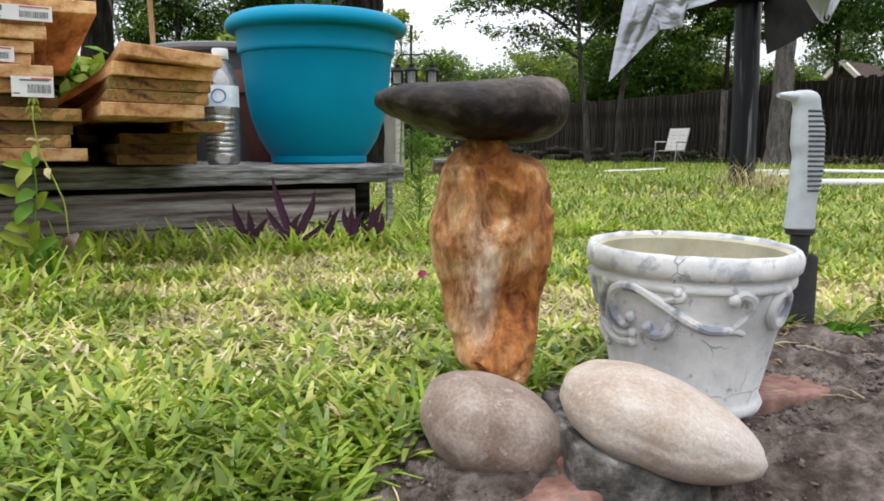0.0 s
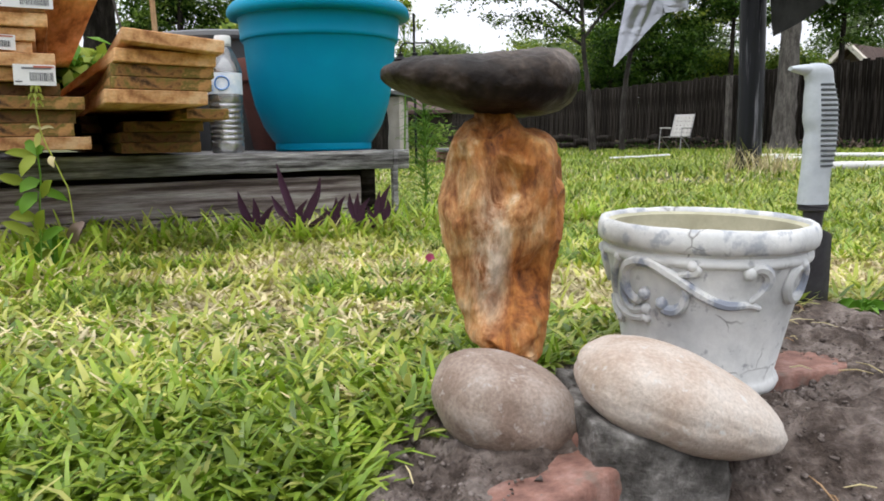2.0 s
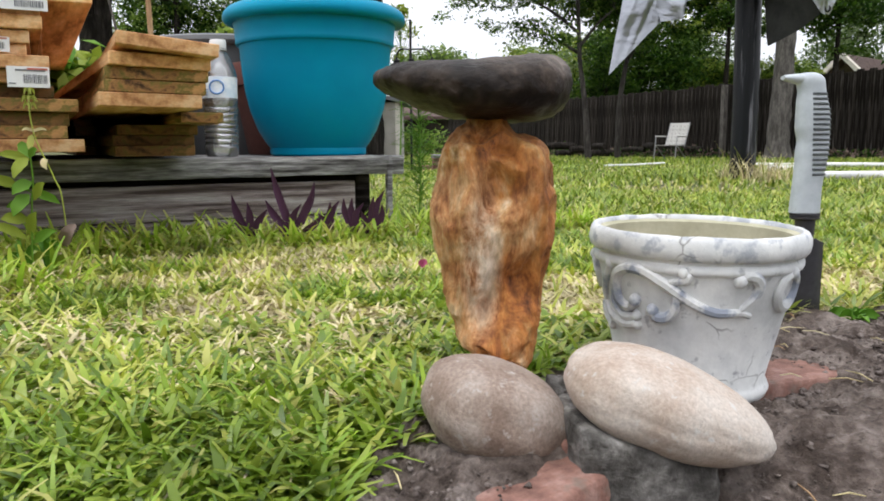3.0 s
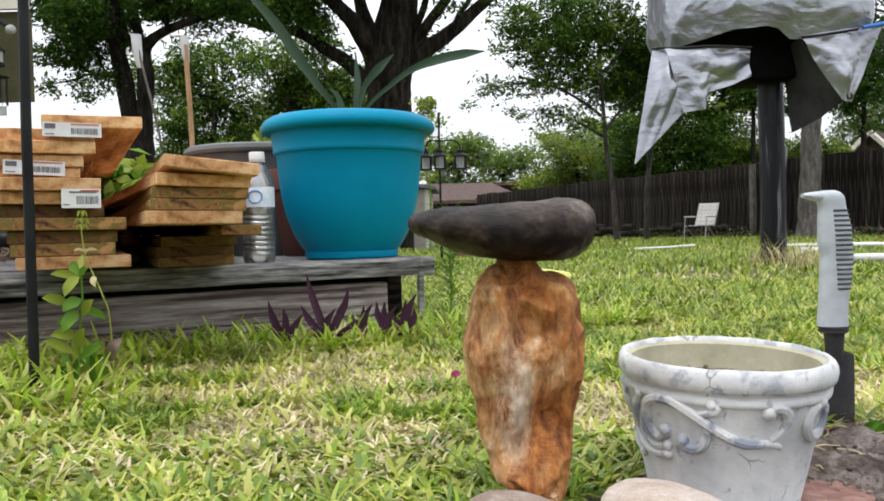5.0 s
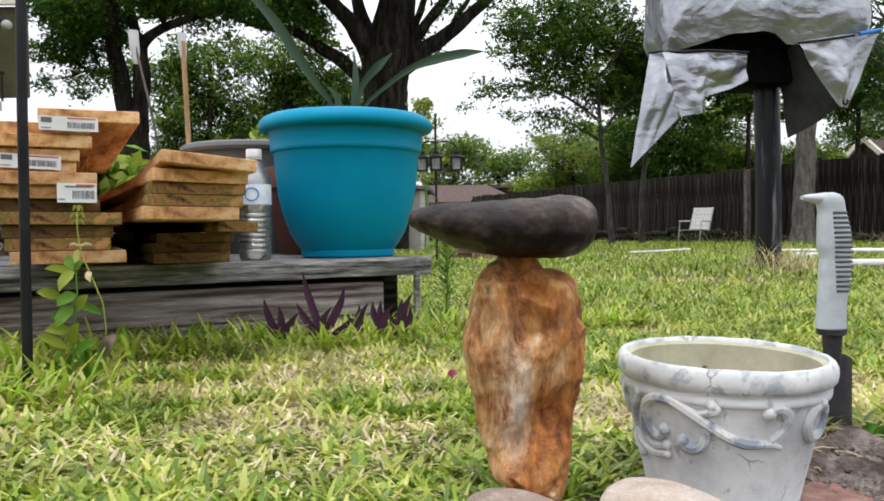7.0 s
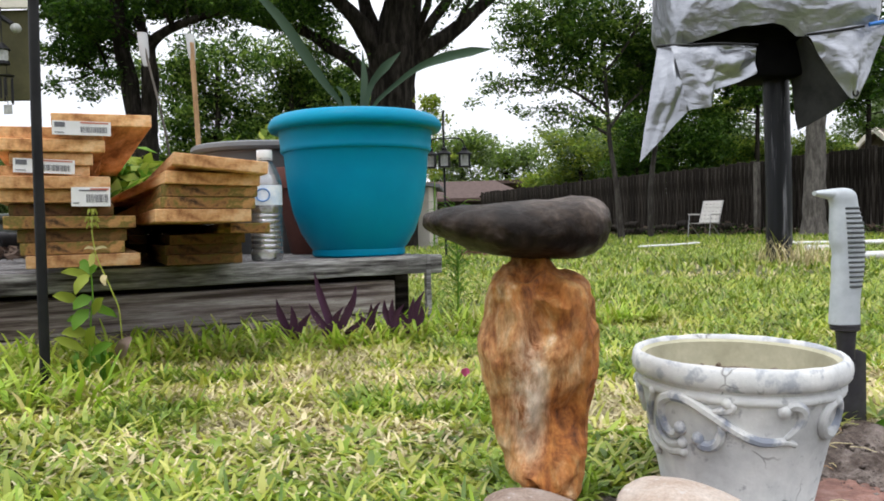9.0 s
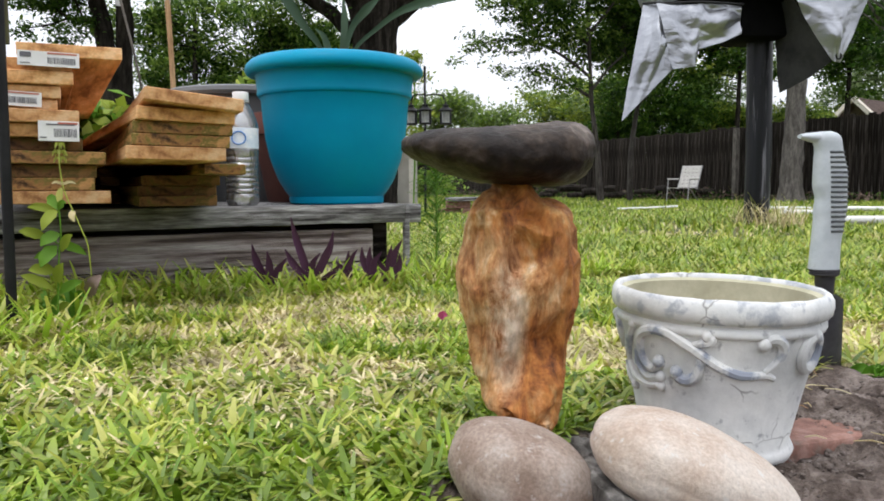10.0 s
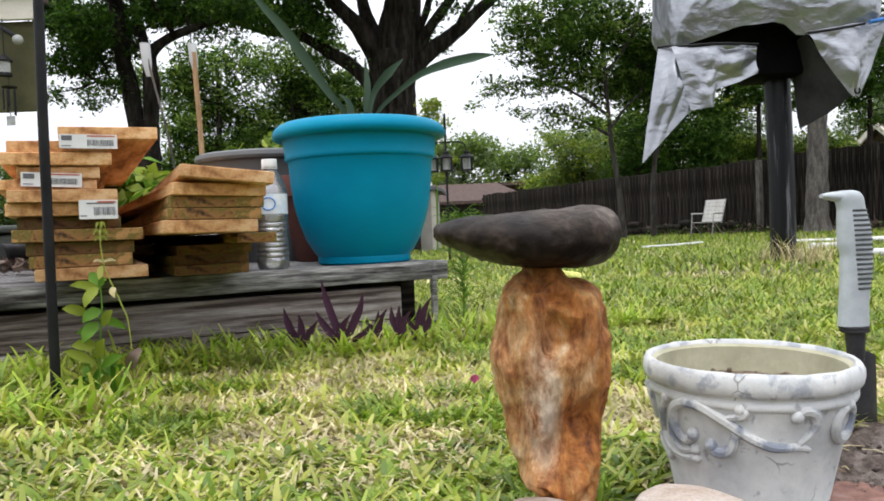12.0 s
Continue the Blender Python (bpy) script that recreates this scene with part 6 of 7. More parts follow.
    # woods across the yard and behind the fence: masses of foliage with gaps
    woods = [("leafy tree at the back of the yard", (-8.17, 24.0), (3.5, 5.8, 0.13), [(-0.57, 0.00, 5.78, 0.88, 0.89, 0.88, 1.1), (-1.0, 0.2, 5.2, 1.0, 0.9, 0.9, 1.3), (-2.4, 0.2, 5.5, 0.7, 0.7, 0.7, 1.0), (1.06, -0.90, 5.60, 0.97, 0.94, 0.88, 1.0), (0.07, 0.90, 4.64, 1.24, 1.10, 0.80, 1.5), (-0.76, -0.45, 3.95, 0.80, 0.84, 0.71, 1.6), (0.4, 0.3, 3.1, 2.2, 1.0, 0.9, 1.8), (-1.0, 0.3, 2.6, 1.6, 1.0, 0.8, 1.4)], [M_LEAFMID, M_LEAFDARK, M_LEAFLIGHT]),
             ("leafy tree at the back of the yard", (-6.30, 26.0), (3.6, 6.3, 0.14), [(-0.14, 0.00, 6.17, 1.15, 1.05, 0.96, 1.0), (1.25, -0.90, 6.74, 0.96, 0.93, 0.86, 1.0), (-0.02, 0.90, 4.96, 1.34, 1.16, 0.86, 1.5), (1.83, -0.45, 5.04, 0.86, 0.88, 1.15, 1.3), (-0.63, 0.00, 3.99, 1.34, 1.16, 0.67, 1.6), (1.5, 0.3, 3.4, 1.9, 1.0, 1.0, 1.8), (0.0, 0.3, 2.8, 2.4, 1.0, 0.9, 1.8), (2.8, 0.4, 4.6, 1.0, 0.9, 1.6, 1.6), (0.6, 0.6, 5.4, 1.6, 0.9, 1.0, 1.3)], [M_LEAFMID, M_LEAFDARK, M_LEAFLIGHT]),
             ("leafy tree beyond the fence", (4.02, 30.0), (1.9, 3.4, 0.15), [(-0.44, 0.00, 3.40, 1.06, 1.00, 0.71, 1.5), (0.50, -0.90, 3.10, 0.84, 0.86, 0.71, 1.4), (-0.98, 0.90, 4.01, 0.49, 0.65, 0.40, 1.0), (1.3, 0.4, 3.6, 1.0, 0.8, 1.1, 1.5), (0.2, 0.5, 2.2, 1.9, 0.8, 0.7, 1.6)], [M_LEAFHAZE, M_LEAFLIGHT, M_YOUNG]),
             ("leafy tree beyond the fence", (5.36, 26.0), (2.9, 5.6, 0.14), [(-0.02, 0.00, 5.20, 0.57, 0.70, 1.53, 1.5), (-0.18, -0.90, 3.22, 0.73, 0.80, 0.96, 1.6), (1.27, 0.90, 3.76, 0.77, 0.82, 1.15, 1.5), (1.6, 0.3, 5.4, 1.1, 0.8, 1.1, 1.4), (2.2, 0.3, 3.0, 1.2, 0.8, 1.2, 1.8), (0.6, 0.3, 2.2, 1.6, 0.8, 0.8, 1.7)], [M_LEAFDARK, M_LEAFMID]),
             ("light green tree beyond the fence", (8.98, 28.0), (3.0, 5.2, 0.15), [(0.09, 0.00, 2.95, 1.34, 1.16, 0.50, 1.9), (1.3, 0.3, 2.75, 1.0, 0.8, 0.45, 1.8), (-0.94, -0.90, 4.30, 0.82, 0.85, 0.49, 1.0), (1.24, 0.90, 4.58, 0.82, 0.85, 0.29, 0.7), (0.21, -0.45, 5.51, 1.44, 1.23, 0.62, 1.2), (0.5, 0.0, 2.1, 2.1, 1.0, 0.6, 1.8), (-0.5, 0.6, 6.6, 2.0, 1.0, 0.9, 1.2)], [M_LEAFLIGHT, M_YOUNG, M_LEAFMID]),
             ("light green tree beyond the fence", (12.39, 29.0), (2.9, 5.2, 0.15), [(0.08, 0.00, 2.98, 1.17, 1.06, 0.56, 1.8), (-0.66, -0.90, 4.49, 0.85, 0.87, 0.43, 0.8), (1.16, 0.90, 5.54, 1.07, 1.00, 0.85, 1.2), (0.5, 0.0, 2.1, 1.7, 1.0, 0.6, 1.8), (1.1, 0.3, 2.9, 0.7, 0.8, 0.4, 1.4)], [M_LEAFLIGHT, M_YOUNG, M_LEAFMID]),
             ("leafy tree beyond the fence", (12.44, 25.0), (2.5, 4.8, 0.13), [(-0.35, 0.00, 4.35, 0.70, 0.78, 0.66, 1.5), (-0.01, -0.90, 5.10, 0.74, 0.75, 0.90, 1.6), (1.75, 0.90, 4.75, 0.92, 0.91, 0.62, 1.4), (-0.79, -0.45, 5.13, 0.74, 0.80, 1.10, 1.4), (0.25, 0.0, 3.35, 0.42, 0.5, 0.28, 0.8), (2.2, 0.4, 3.95, 0.5, 0.6, 0.22, 0.9), (1.2, 0.4, 5.9, 1.2, 0.9, 0.7, 1.4)], [M_LEAFMID, M_LEAFDARK]),
             ("leafy tree beyond the fence", (9.7, 27.0), (2.9, 5.2, 0.12), [(0.2, 0.0, 4.70, 1.3, 1.0, 0.45, 1.6), (-0.9, 0.4, 5.6, 1.2, 1.0, 0.7, 1.3), (0.9, 0.3, 5.9, 1.3, 1.0, 0.8, 1.3), (-1.3, 0.2, 4.1, 0.8, 0.8, 0.45, 1.3), (1.5, 0.2, 4.3, 0.5, 0.6, 0.25, 0.9)], [M_LEAFDARK, M_LEAFMID])]
    for k, (label, root, (mid, top, r), crown, mats) in enumerate(woods):
        tree(label, root, ([(0, 0, 0), (0.12, 0, mid), (0.17, 0, top)], [r, 0.7 * r, 0.4 * r]), [], crown, 0.075, 0.19, mats, M_BARK, 20 + k)
    # the farthest trees, with haze in their leaf colour
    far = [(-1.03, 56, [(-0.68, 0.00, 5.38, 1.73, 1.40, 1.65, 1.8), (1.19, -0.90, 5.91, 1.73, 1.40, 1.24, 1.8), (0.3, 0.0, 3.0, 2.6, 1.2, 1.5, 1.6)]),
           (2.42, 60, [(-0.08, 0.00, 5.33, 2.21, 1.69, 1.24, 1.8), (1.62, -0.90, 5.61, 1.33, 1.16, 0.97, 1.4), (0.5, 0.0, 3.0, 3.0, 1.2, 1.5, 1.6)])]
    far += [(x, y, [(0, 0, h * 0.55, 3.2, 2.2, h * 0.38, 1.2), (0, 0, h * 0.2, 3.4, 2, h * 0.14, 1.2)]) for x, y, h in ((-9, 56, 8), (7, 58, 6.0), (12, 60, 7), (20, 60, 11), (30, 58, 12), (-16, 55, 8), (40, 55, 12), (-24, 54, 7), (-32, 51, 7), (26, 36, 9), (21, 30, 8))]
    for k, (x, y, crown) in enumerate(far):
        tree("far green tree beyond the houses, haze put into its pale leaves", (x, y), ([(0, 0, 0), (0.1, 0, 3.0), (0.2, 0, 5.0)], [0.28, 0.2, 0.1]), [], crown, 0.17, 0.42, [M_LEAFHAZE, M_LEAFLIGHT] if k < 2 else [M_LEAFHAZE, M_LEAFMID], M_BARK, 60 + k)
    tree("slim yellow-green sapling beyond the lanterns", (-0.52, 9.5), ([(0, 0, 0), (0.03, 0, 0.9), (0.03, 0, 1.46), (0.02, 0, 1.87)], [0.011, 0.008, 0.007, 0.005]), [],
         [(-0.01, 0.00, 1.84, 0.14, 0.15, 0.14, 1.2), (0.13, -0.15, 1.64, 0.08, 0.15, 0.07, 1.0), (0.0, 0.15, 1.42, 0.08, 0.15, 0.08, 1.0), (-0.01, -0.07, 1.02, 0.10, 0.15, 0.07, 1.2), (0.21, 0.0, 1.20, 0.06, 0.15, 0.06, 1.2)], 0.032, 0.05, [M_YOUNG], M_HERB, 79, per=9)
    tree("yellowish green bush leaning over the fence", (3.5, 31.5), ([(0, 0, 0), (0, 0, 1), (0, 0, 2)], [0.05, 0.04, 0.02]), [], [(-0.4, 0, 2.15, 1.3, 0.8, 0.38, 1.6), (0.5, 0, 1.9, 0.9, 0.6, 0.35, 1.4)], 0.08, 0.17, [M_LEAFLIGHT, M_YOUNG], M_BARK, 80, "bush", "bush")
    tree("low green bush at the foot of the fence", (-2.0, 24.0), ([(0, 0, 0), (0, 0, 0.5), (0, 0, 1)], [0.05, 0.04, 0.02]), [], [(0, 0, 0.5, 2.2, 0.8, 0.45, 1.2)], 0.08, 0.17, [M_LEAFLIGHT], M_BARK, 81, "bush", "bush")


def lawn_chair():
    c = thing("lawn_chair", "old white webbed folding lawn chair before the fence", "chair", pose(4.44, 15.0, float(lift(4.6, 15)), 0, 0, 224) @ Matrix.Diagonal((0.80, 0.80, 0.78, 1)))
    fr = lambda name, pts, r=0.013: part(name, tube(pts, r, 8), M_ALU, c)
    for y in (-0.28, 0.28):
        fr("arm_frame", [(0.30, y, 0.0), (0.22, y, 0.60), (-0.22, y, 0.60)])
        fr("leg", [(-0.30, y, 0.0), (0.26, y, 0.42)])
        fr("back_frame", [(-0.18, y * 0.92, 0.36), (-0.42, y * 0.92, 0.95)])
        part("armrest", box(-0.24, y - 0.025, 0.60, 0.24, y + 0.025, 0.625, 0.008), M_CHAIR, c, "white armrest")
    for k in range(6):
        f = (k + 0.5) / 6
        part("back_strap", box(-0.012, -0.26, -0.041, 0.004, 0.26, 0.041, 0.003), M_CHAIR, c, m=pose(-0.19 - 0.23 * f, 0, 0.40 + 0.55 * f, 0, -22, 0))
    for k in range(5):
        part("seat_strap", box(-0.042, -0.26, -0.004, 0.042, 0.26, 0.006, 0.003), M_CHAIR, c, m=pose(-0.15 + 0.095 * k, 0, 0.385, 0, -4, 0))
        part("upright_strap", box(-0.003, -0.035, -0.29, 0.006, 0.035, 0.29, 0.002), M_CHAIR, c, m=pose(-0.30, -0.2 + 0.1 * k, 0.67, 0, -22, 0))


def pvc_pipes():
    for (x0, y0, x1, y1, r) in [(1.62, 7.7, 2.32, 8.05, 0.010), (2.25, 5.3, 2.95, 6.1, 0.021), (2.2, 4.5, 4.4, 4.62, 0.024), (3.2, 6.6, 6.4, 6.9, 0.02), (3.0, 7.4, 3.9, 7.5, 0.018)]:
        z0, z1 = float(lift(x0, y0)) + 0.036, float(lift(x1, y1)) + 0.036
        tagged(part("pvc_pipe", tube([(x0, y0, z0), ((x0 + x1) / 2, (y0 + y1) / 2, (z0 + z1) / 2 - 0.004), (x1, y1, z1)], r, 10), M_PIPE), "white plastic pipe lying in the grass", "pipe", "white pipes")


def lantern_hook():
    h = thing("lantern_hook", "black garden hook hung with small lanterns", "lantern stand", pose(-0.236, 6.0, -0.11))
    part("pole", tube([(0, 0, -0.1), (0, 0, 1.24)], 0.009, 8), M_BLACK, h)
    part("arm", tube(spline([(-0.108, 0, 0.975), (-0.08, 0, 1.02), (0, 0, 1.02), (0.12, 0, 1.02), (0.161, 0, 0.975)], 6), 0.006, 6), M_BLACK, h)
    for x, dy in ((-0.108, 0.02), (0.004, -0.03), (0.161, 0.0)):
        lan = thing("lantern", "small black metal lantern with frosted panes", "lantern", pose(-0.236 + x, 6.0 + dy, 0.682), "hanging lanterns")
        part("base", box(-0.046, -0.046, 0.0, 0.046, 0.046, 0.012, 0.003), M_BLACK, lan)
        part("pane", lathe([(0.0, 0.012), (0.029, 0.012), (0.030, 0.10), (0.0, 0.101)], 8), M_LANTGLASS, lan, "frosted pane")
        for sx in (-1, 1):
            for sy in (-1, 1):
                part("bar", box(sx * 0.038 - 0.008, sy * 0.038 - 0.008, 0.012, sx * 0.038 + 0.008, sy * 0.038 + 0.008, 0.104), M_BLACK, lan)
        part("cap", lathe([(0.06, 0.104), (0.062, 0.108), (0.03, 0.13), (0.022, 0.134), (0.022, 0.146), (0.028, 0.15), (0.008, 0.158), (0.006, 0.175), (0.0, 0.176)], 8), M_BLACK, lan)


def sheds_and_houses():
    s = thing("garden_shed", "low pale shed with grey roof beyond the lawn", "shed", pose(-0.62, 11.2, -0.12))
    part("wall", box(-1.6, 0, 0, 0.0, 1.5, 0.92), M_SIDING, s)
    for k in range(9):
        part("batten", box(-1.6 + 0.19 * k, -0.012, 0, -1.57 + 0.19 * k, 0.0, 0.92), M_SIDING, s)
    part("corner_trim", box(-0.05, -0.02, 0, 0.012, 0.05, 0.92), M_FASCIA, s, "white corner board")
    bm = box(-1.7, -0.1, 0.92, 0.12, 1.6, 0.97)
    for v in bm.verts:
        v.co.z += (0.06 - v.co.x) * 0.28 if v.co.x > -0.9 else 0.3
    part("roof", bm, M_ROOFGREY, s)
    for (x, y, w, d, h, rise, roof, label) in [(-1.6, 42, 8.5, 6, 2.0, 1.0, M_ROOF, "neighbour house with brown shingle roof"), (-9.5, 46, 7, 6, 1.9, 0.8, M_ROOFGREY, "neighbour house with grey shingle roof"), (16.35, 31.6, 3.4, 7, 1.95, 1.95, M_ROOF, "pale neighbour house with gable end")]:
        hs = thing("house", label, "house", pose(x, y, -0.2, 0, 0, -50 if d > 6.5 else 0))
        part("wall", box(-w / 2, 0, 0, w / 2, d, h), M_TAN if d > 6.5 else M_UMBER, hs)
        gable_front = d > 6.5
        bm = bmesh.new()
        if gable_front:
            pts = [(-w / 2 - 0.4, h - 0.15), (0, h + rise), (w / 2 + 0.4, h - 0.15)]
            for (ax, az), (bx, bz) in zip(pts, pts[1:]):
                vs = [bm.verts.new(p) for p in ((ax, -0.5, az), (bx, -0.5, bz), (bx, d, bz), (ax, d, az), (ax, -0.5, az - 0.2), (bx, -0.5, bz - 0.2), (bx, d, bz - 0.2), (ax, d, az - 0.2))]
                for q in ((0, 1, 2, 3), (7, 6, 5, 4), (0, 4, 5, 1), (1, 5, 6, 2), (2, 6, 7, 3), (3, 7, 4, 0)):
                    bm.faces.new([vs[i] for i in q])
            part("roof", bm, roof, hs, shade=False)
            bm = bmesh.new()
            f = [bm.verts.new(p) for p in ((-w / 2, -0.01, h), (w / 2, -0.01, h), (0, -0.01, h + rise - 0.25), (-w / 2, 0.2, h), (w / 2, 0.2, h), (0, 0.2, h + rise - 0.25))]
            for q in ((0, 1, 2), (5, 4, 3), (0, 3, 4, 1), (1, 4, 5, 2), (2, 5, 3, 0)):
                bm.faces.new([f[i] for i in q])
            part("gable", bm, M_TAN, hs, shade=False)
            part("barge_board", tube([(-w / 2 - 0.4, -0.52, h - 0.2), (0, -0.52, h + rise - 0.05)], 0.12, 4), M_FASCIA, hs)
            part("barge_board", tube([(w / 2 + 0.4, -0.52, h - 0.2), (0, -0.52, h + rise - 0.05)], 0.12, 4), M_FASCIA, hs)
        else:
            pts = [(-0.5, h - 0.1), (d / 2, h + rise), (d + 0.5, h - 0.1)]
            for (ay, az), (by, bz) in zip(pts, pts[1:]):
                vs = [bm.verts.new(p) for p in ((-w / 2 - 0.4, ay, az), (w / 2 + 0.4, ay, az), (w / 2 + (0.4 if by > d / 2 else -1.4), by, bz), (-w / 2 - 0.4, by, bz))]
                lo = [bm.verts.new(v.co - Vector((0, 0, 0.18))) for v in vs]
                bm.faces.new(vs)
                bm.faces.new(lo[::-1])
                for i in range(4):
                    bm.faces.new((vs[i], lo[i], lo[(i + 1) % 4], vs[(i + 1) % 4]))
            part("roof", bm, roof, hs, shade=False)
    # porch roof corner at the house side
    p = thing("porch", "corner of a porch roof with cream fascia over olive boards", "porch", pose(-2.83, 4.86, 0.035, 0, 0, 3))
    part("fascia", box(-2.2, -0.03, 1.66, 0.02, 0.0, 1.80, 0.004), M_FASCIA, p)
    part("roof", box(-2.3, -0.06, 1.80, 0.03, 0.16, 1.86, 0.01), M_ROOF, p)
    part("valance", box(-2.2, 0.02, 1.08, 0.0, 0.06, 1.66, 0.003), M_OLIVE, p, "olive drop boards")
    part("post", box(-1.6, 0.03, -0.2, -1.48, 0.15, 1.09, 0.006), M_OLIVE, p)
    lan = thing("hanging_lantern", "small dark hanging lantern under the porch roof", "lantern", pose(-2.985, 4.77, 1.325))
    part("frame", lathe([(0.0, 0), (0.045, 0.0), (0.045, 0.015), (0.04, 0.02)], 8), M_BLACK, lan)
    part("pane", lathe([(0.0, 0.02), (0.036, 0.02), (0.036, 0.09), (0.0, 0.091)], 8), M_LANTGLASS, lan)
    part("cap", lathe([(0.05, 0.09), (0.052, 0.095), (0.02, 0.13), (0.004, 0.14), (0.004, 0.36), (0.0, 0.361)], 8), M_BLACK, lan)


POLE = (-0.618, 1.03)


def porch_and_platform_clutter():
    b = thing("porch_bulb", "round white porch light bulb on a dark bracket", "lamp", pose(-2.90, 4.79, 1.53))
    bm = bmesh.new()
    bmesh.ops.create_icosphere(bm, subdivisions=3, radius=0.032, matrix=Matrix.Translation((0, 0, 0.025)))
    part("bulb", bm, M_LANTGLASS, b)
    part("bracket", tube(spline([(-0.02, 0, 0.05), (-0.07, 0, 0.085), (-0.13, 0.01, 0.12), (-0.15, 0.05, 0.16)], 5), [0.016] * 8 + [0.01] * 8, 8), M_BLACK, b)
    c = thing("wind_chime", "dark wind chime with thin hanging tubes", "wind chime", pose(-2.965, 4.775, 1.05))
    part("disc", lathe([(0.0, 0.20), (0.045, 0.20), (0.047, 0.206), (0.0, 0.212)], 16), M_BLACK, c)
    for k in range(5):
        a = 1.256 * k
        part("chime_tube", tube([(0.035 * math.cos(a), 0.035 * math.sin(a), 0.02 + 0.012 * k), (0.035 * math.cos(a), 0.035 * math.sin(a), 0.19)], 0.006, 8), M_BLACK, c)
    part("sail", box(-0.028, -0.002, -0.04, 0.028, 0.002, 0.02, 0.001), M_LANTGLASS, c, "pale flat sail")
    part("thread", tube([(0, 0, 0.02), (0, 0, 0.33)], 0.002, 5), M_BLACK, c)
    # odds and ends at the far end of the platform
    t = thing("storage_tub", "dark grey-green plastic tub behind the boards", "tub", pose(-1.62, 2.52, -0.02, 0, 0, 22))
    bm = box(-0.2, -0.14, 0.0, 0.2, 0.14, 0.30, 0.02, 3)
    for v in bm.verts:
        v.co.x *= 0.88 + 0.4 * v.co.z
        v.co.y *= 0.88 + 0.4 * v.co.z
    part("body", bm, M_TUB, t)
    part("lid", box(-0.215, -0.155, 0.30, 0.215, 0.155, 0.325, 0.01, 2), M_TUB, t, "flat lid with lip")
    p = Vector((-1.345, 2.05, PLAT_TOP + 0.040))
    d = thing("black_pipe", "short black plastic pipe lying on the platform", "pipe", pose(p.x, p.y, p.z, 0, 0, -25))
    part("wall", tube([(0, 0, 0), (0, 0.3, 0)], 0.036, 20), M_BLACK, d)
    part("collar", tube([(0, 0.004, 0), (0, 0.035, 0)], 0.039, 20), M_BLACK, d)
    rng = random.Random(31)
    bm = bmesh.new()
    for k in range(70):
        x, y = -1.16 + rng.gauss(0, 0.055), 1.80 + rng.gauss(0, 0.05)
        m = pose(x, y, PLAT_TOP + 0.008 + 0.03 * rng.random(), rng.uniform(-50, 50), rng.uniform(-50, 50), rng.uniform(0, 360))
        v = [bm.verts.new(m @ Vector(q)) for q in ((-0.018, 0, 0), (-0.004, 0.009, 0.003), (0.018, 0, 0.004), (-0.004, -0.009, 0.003))]
        bm.faces.new(v)
    tagged(part("dry_leaves", bm, M_DRYLEAF, shade=False), "dry curled brown leaves lying on the platform", "leaves", kind="stuff")


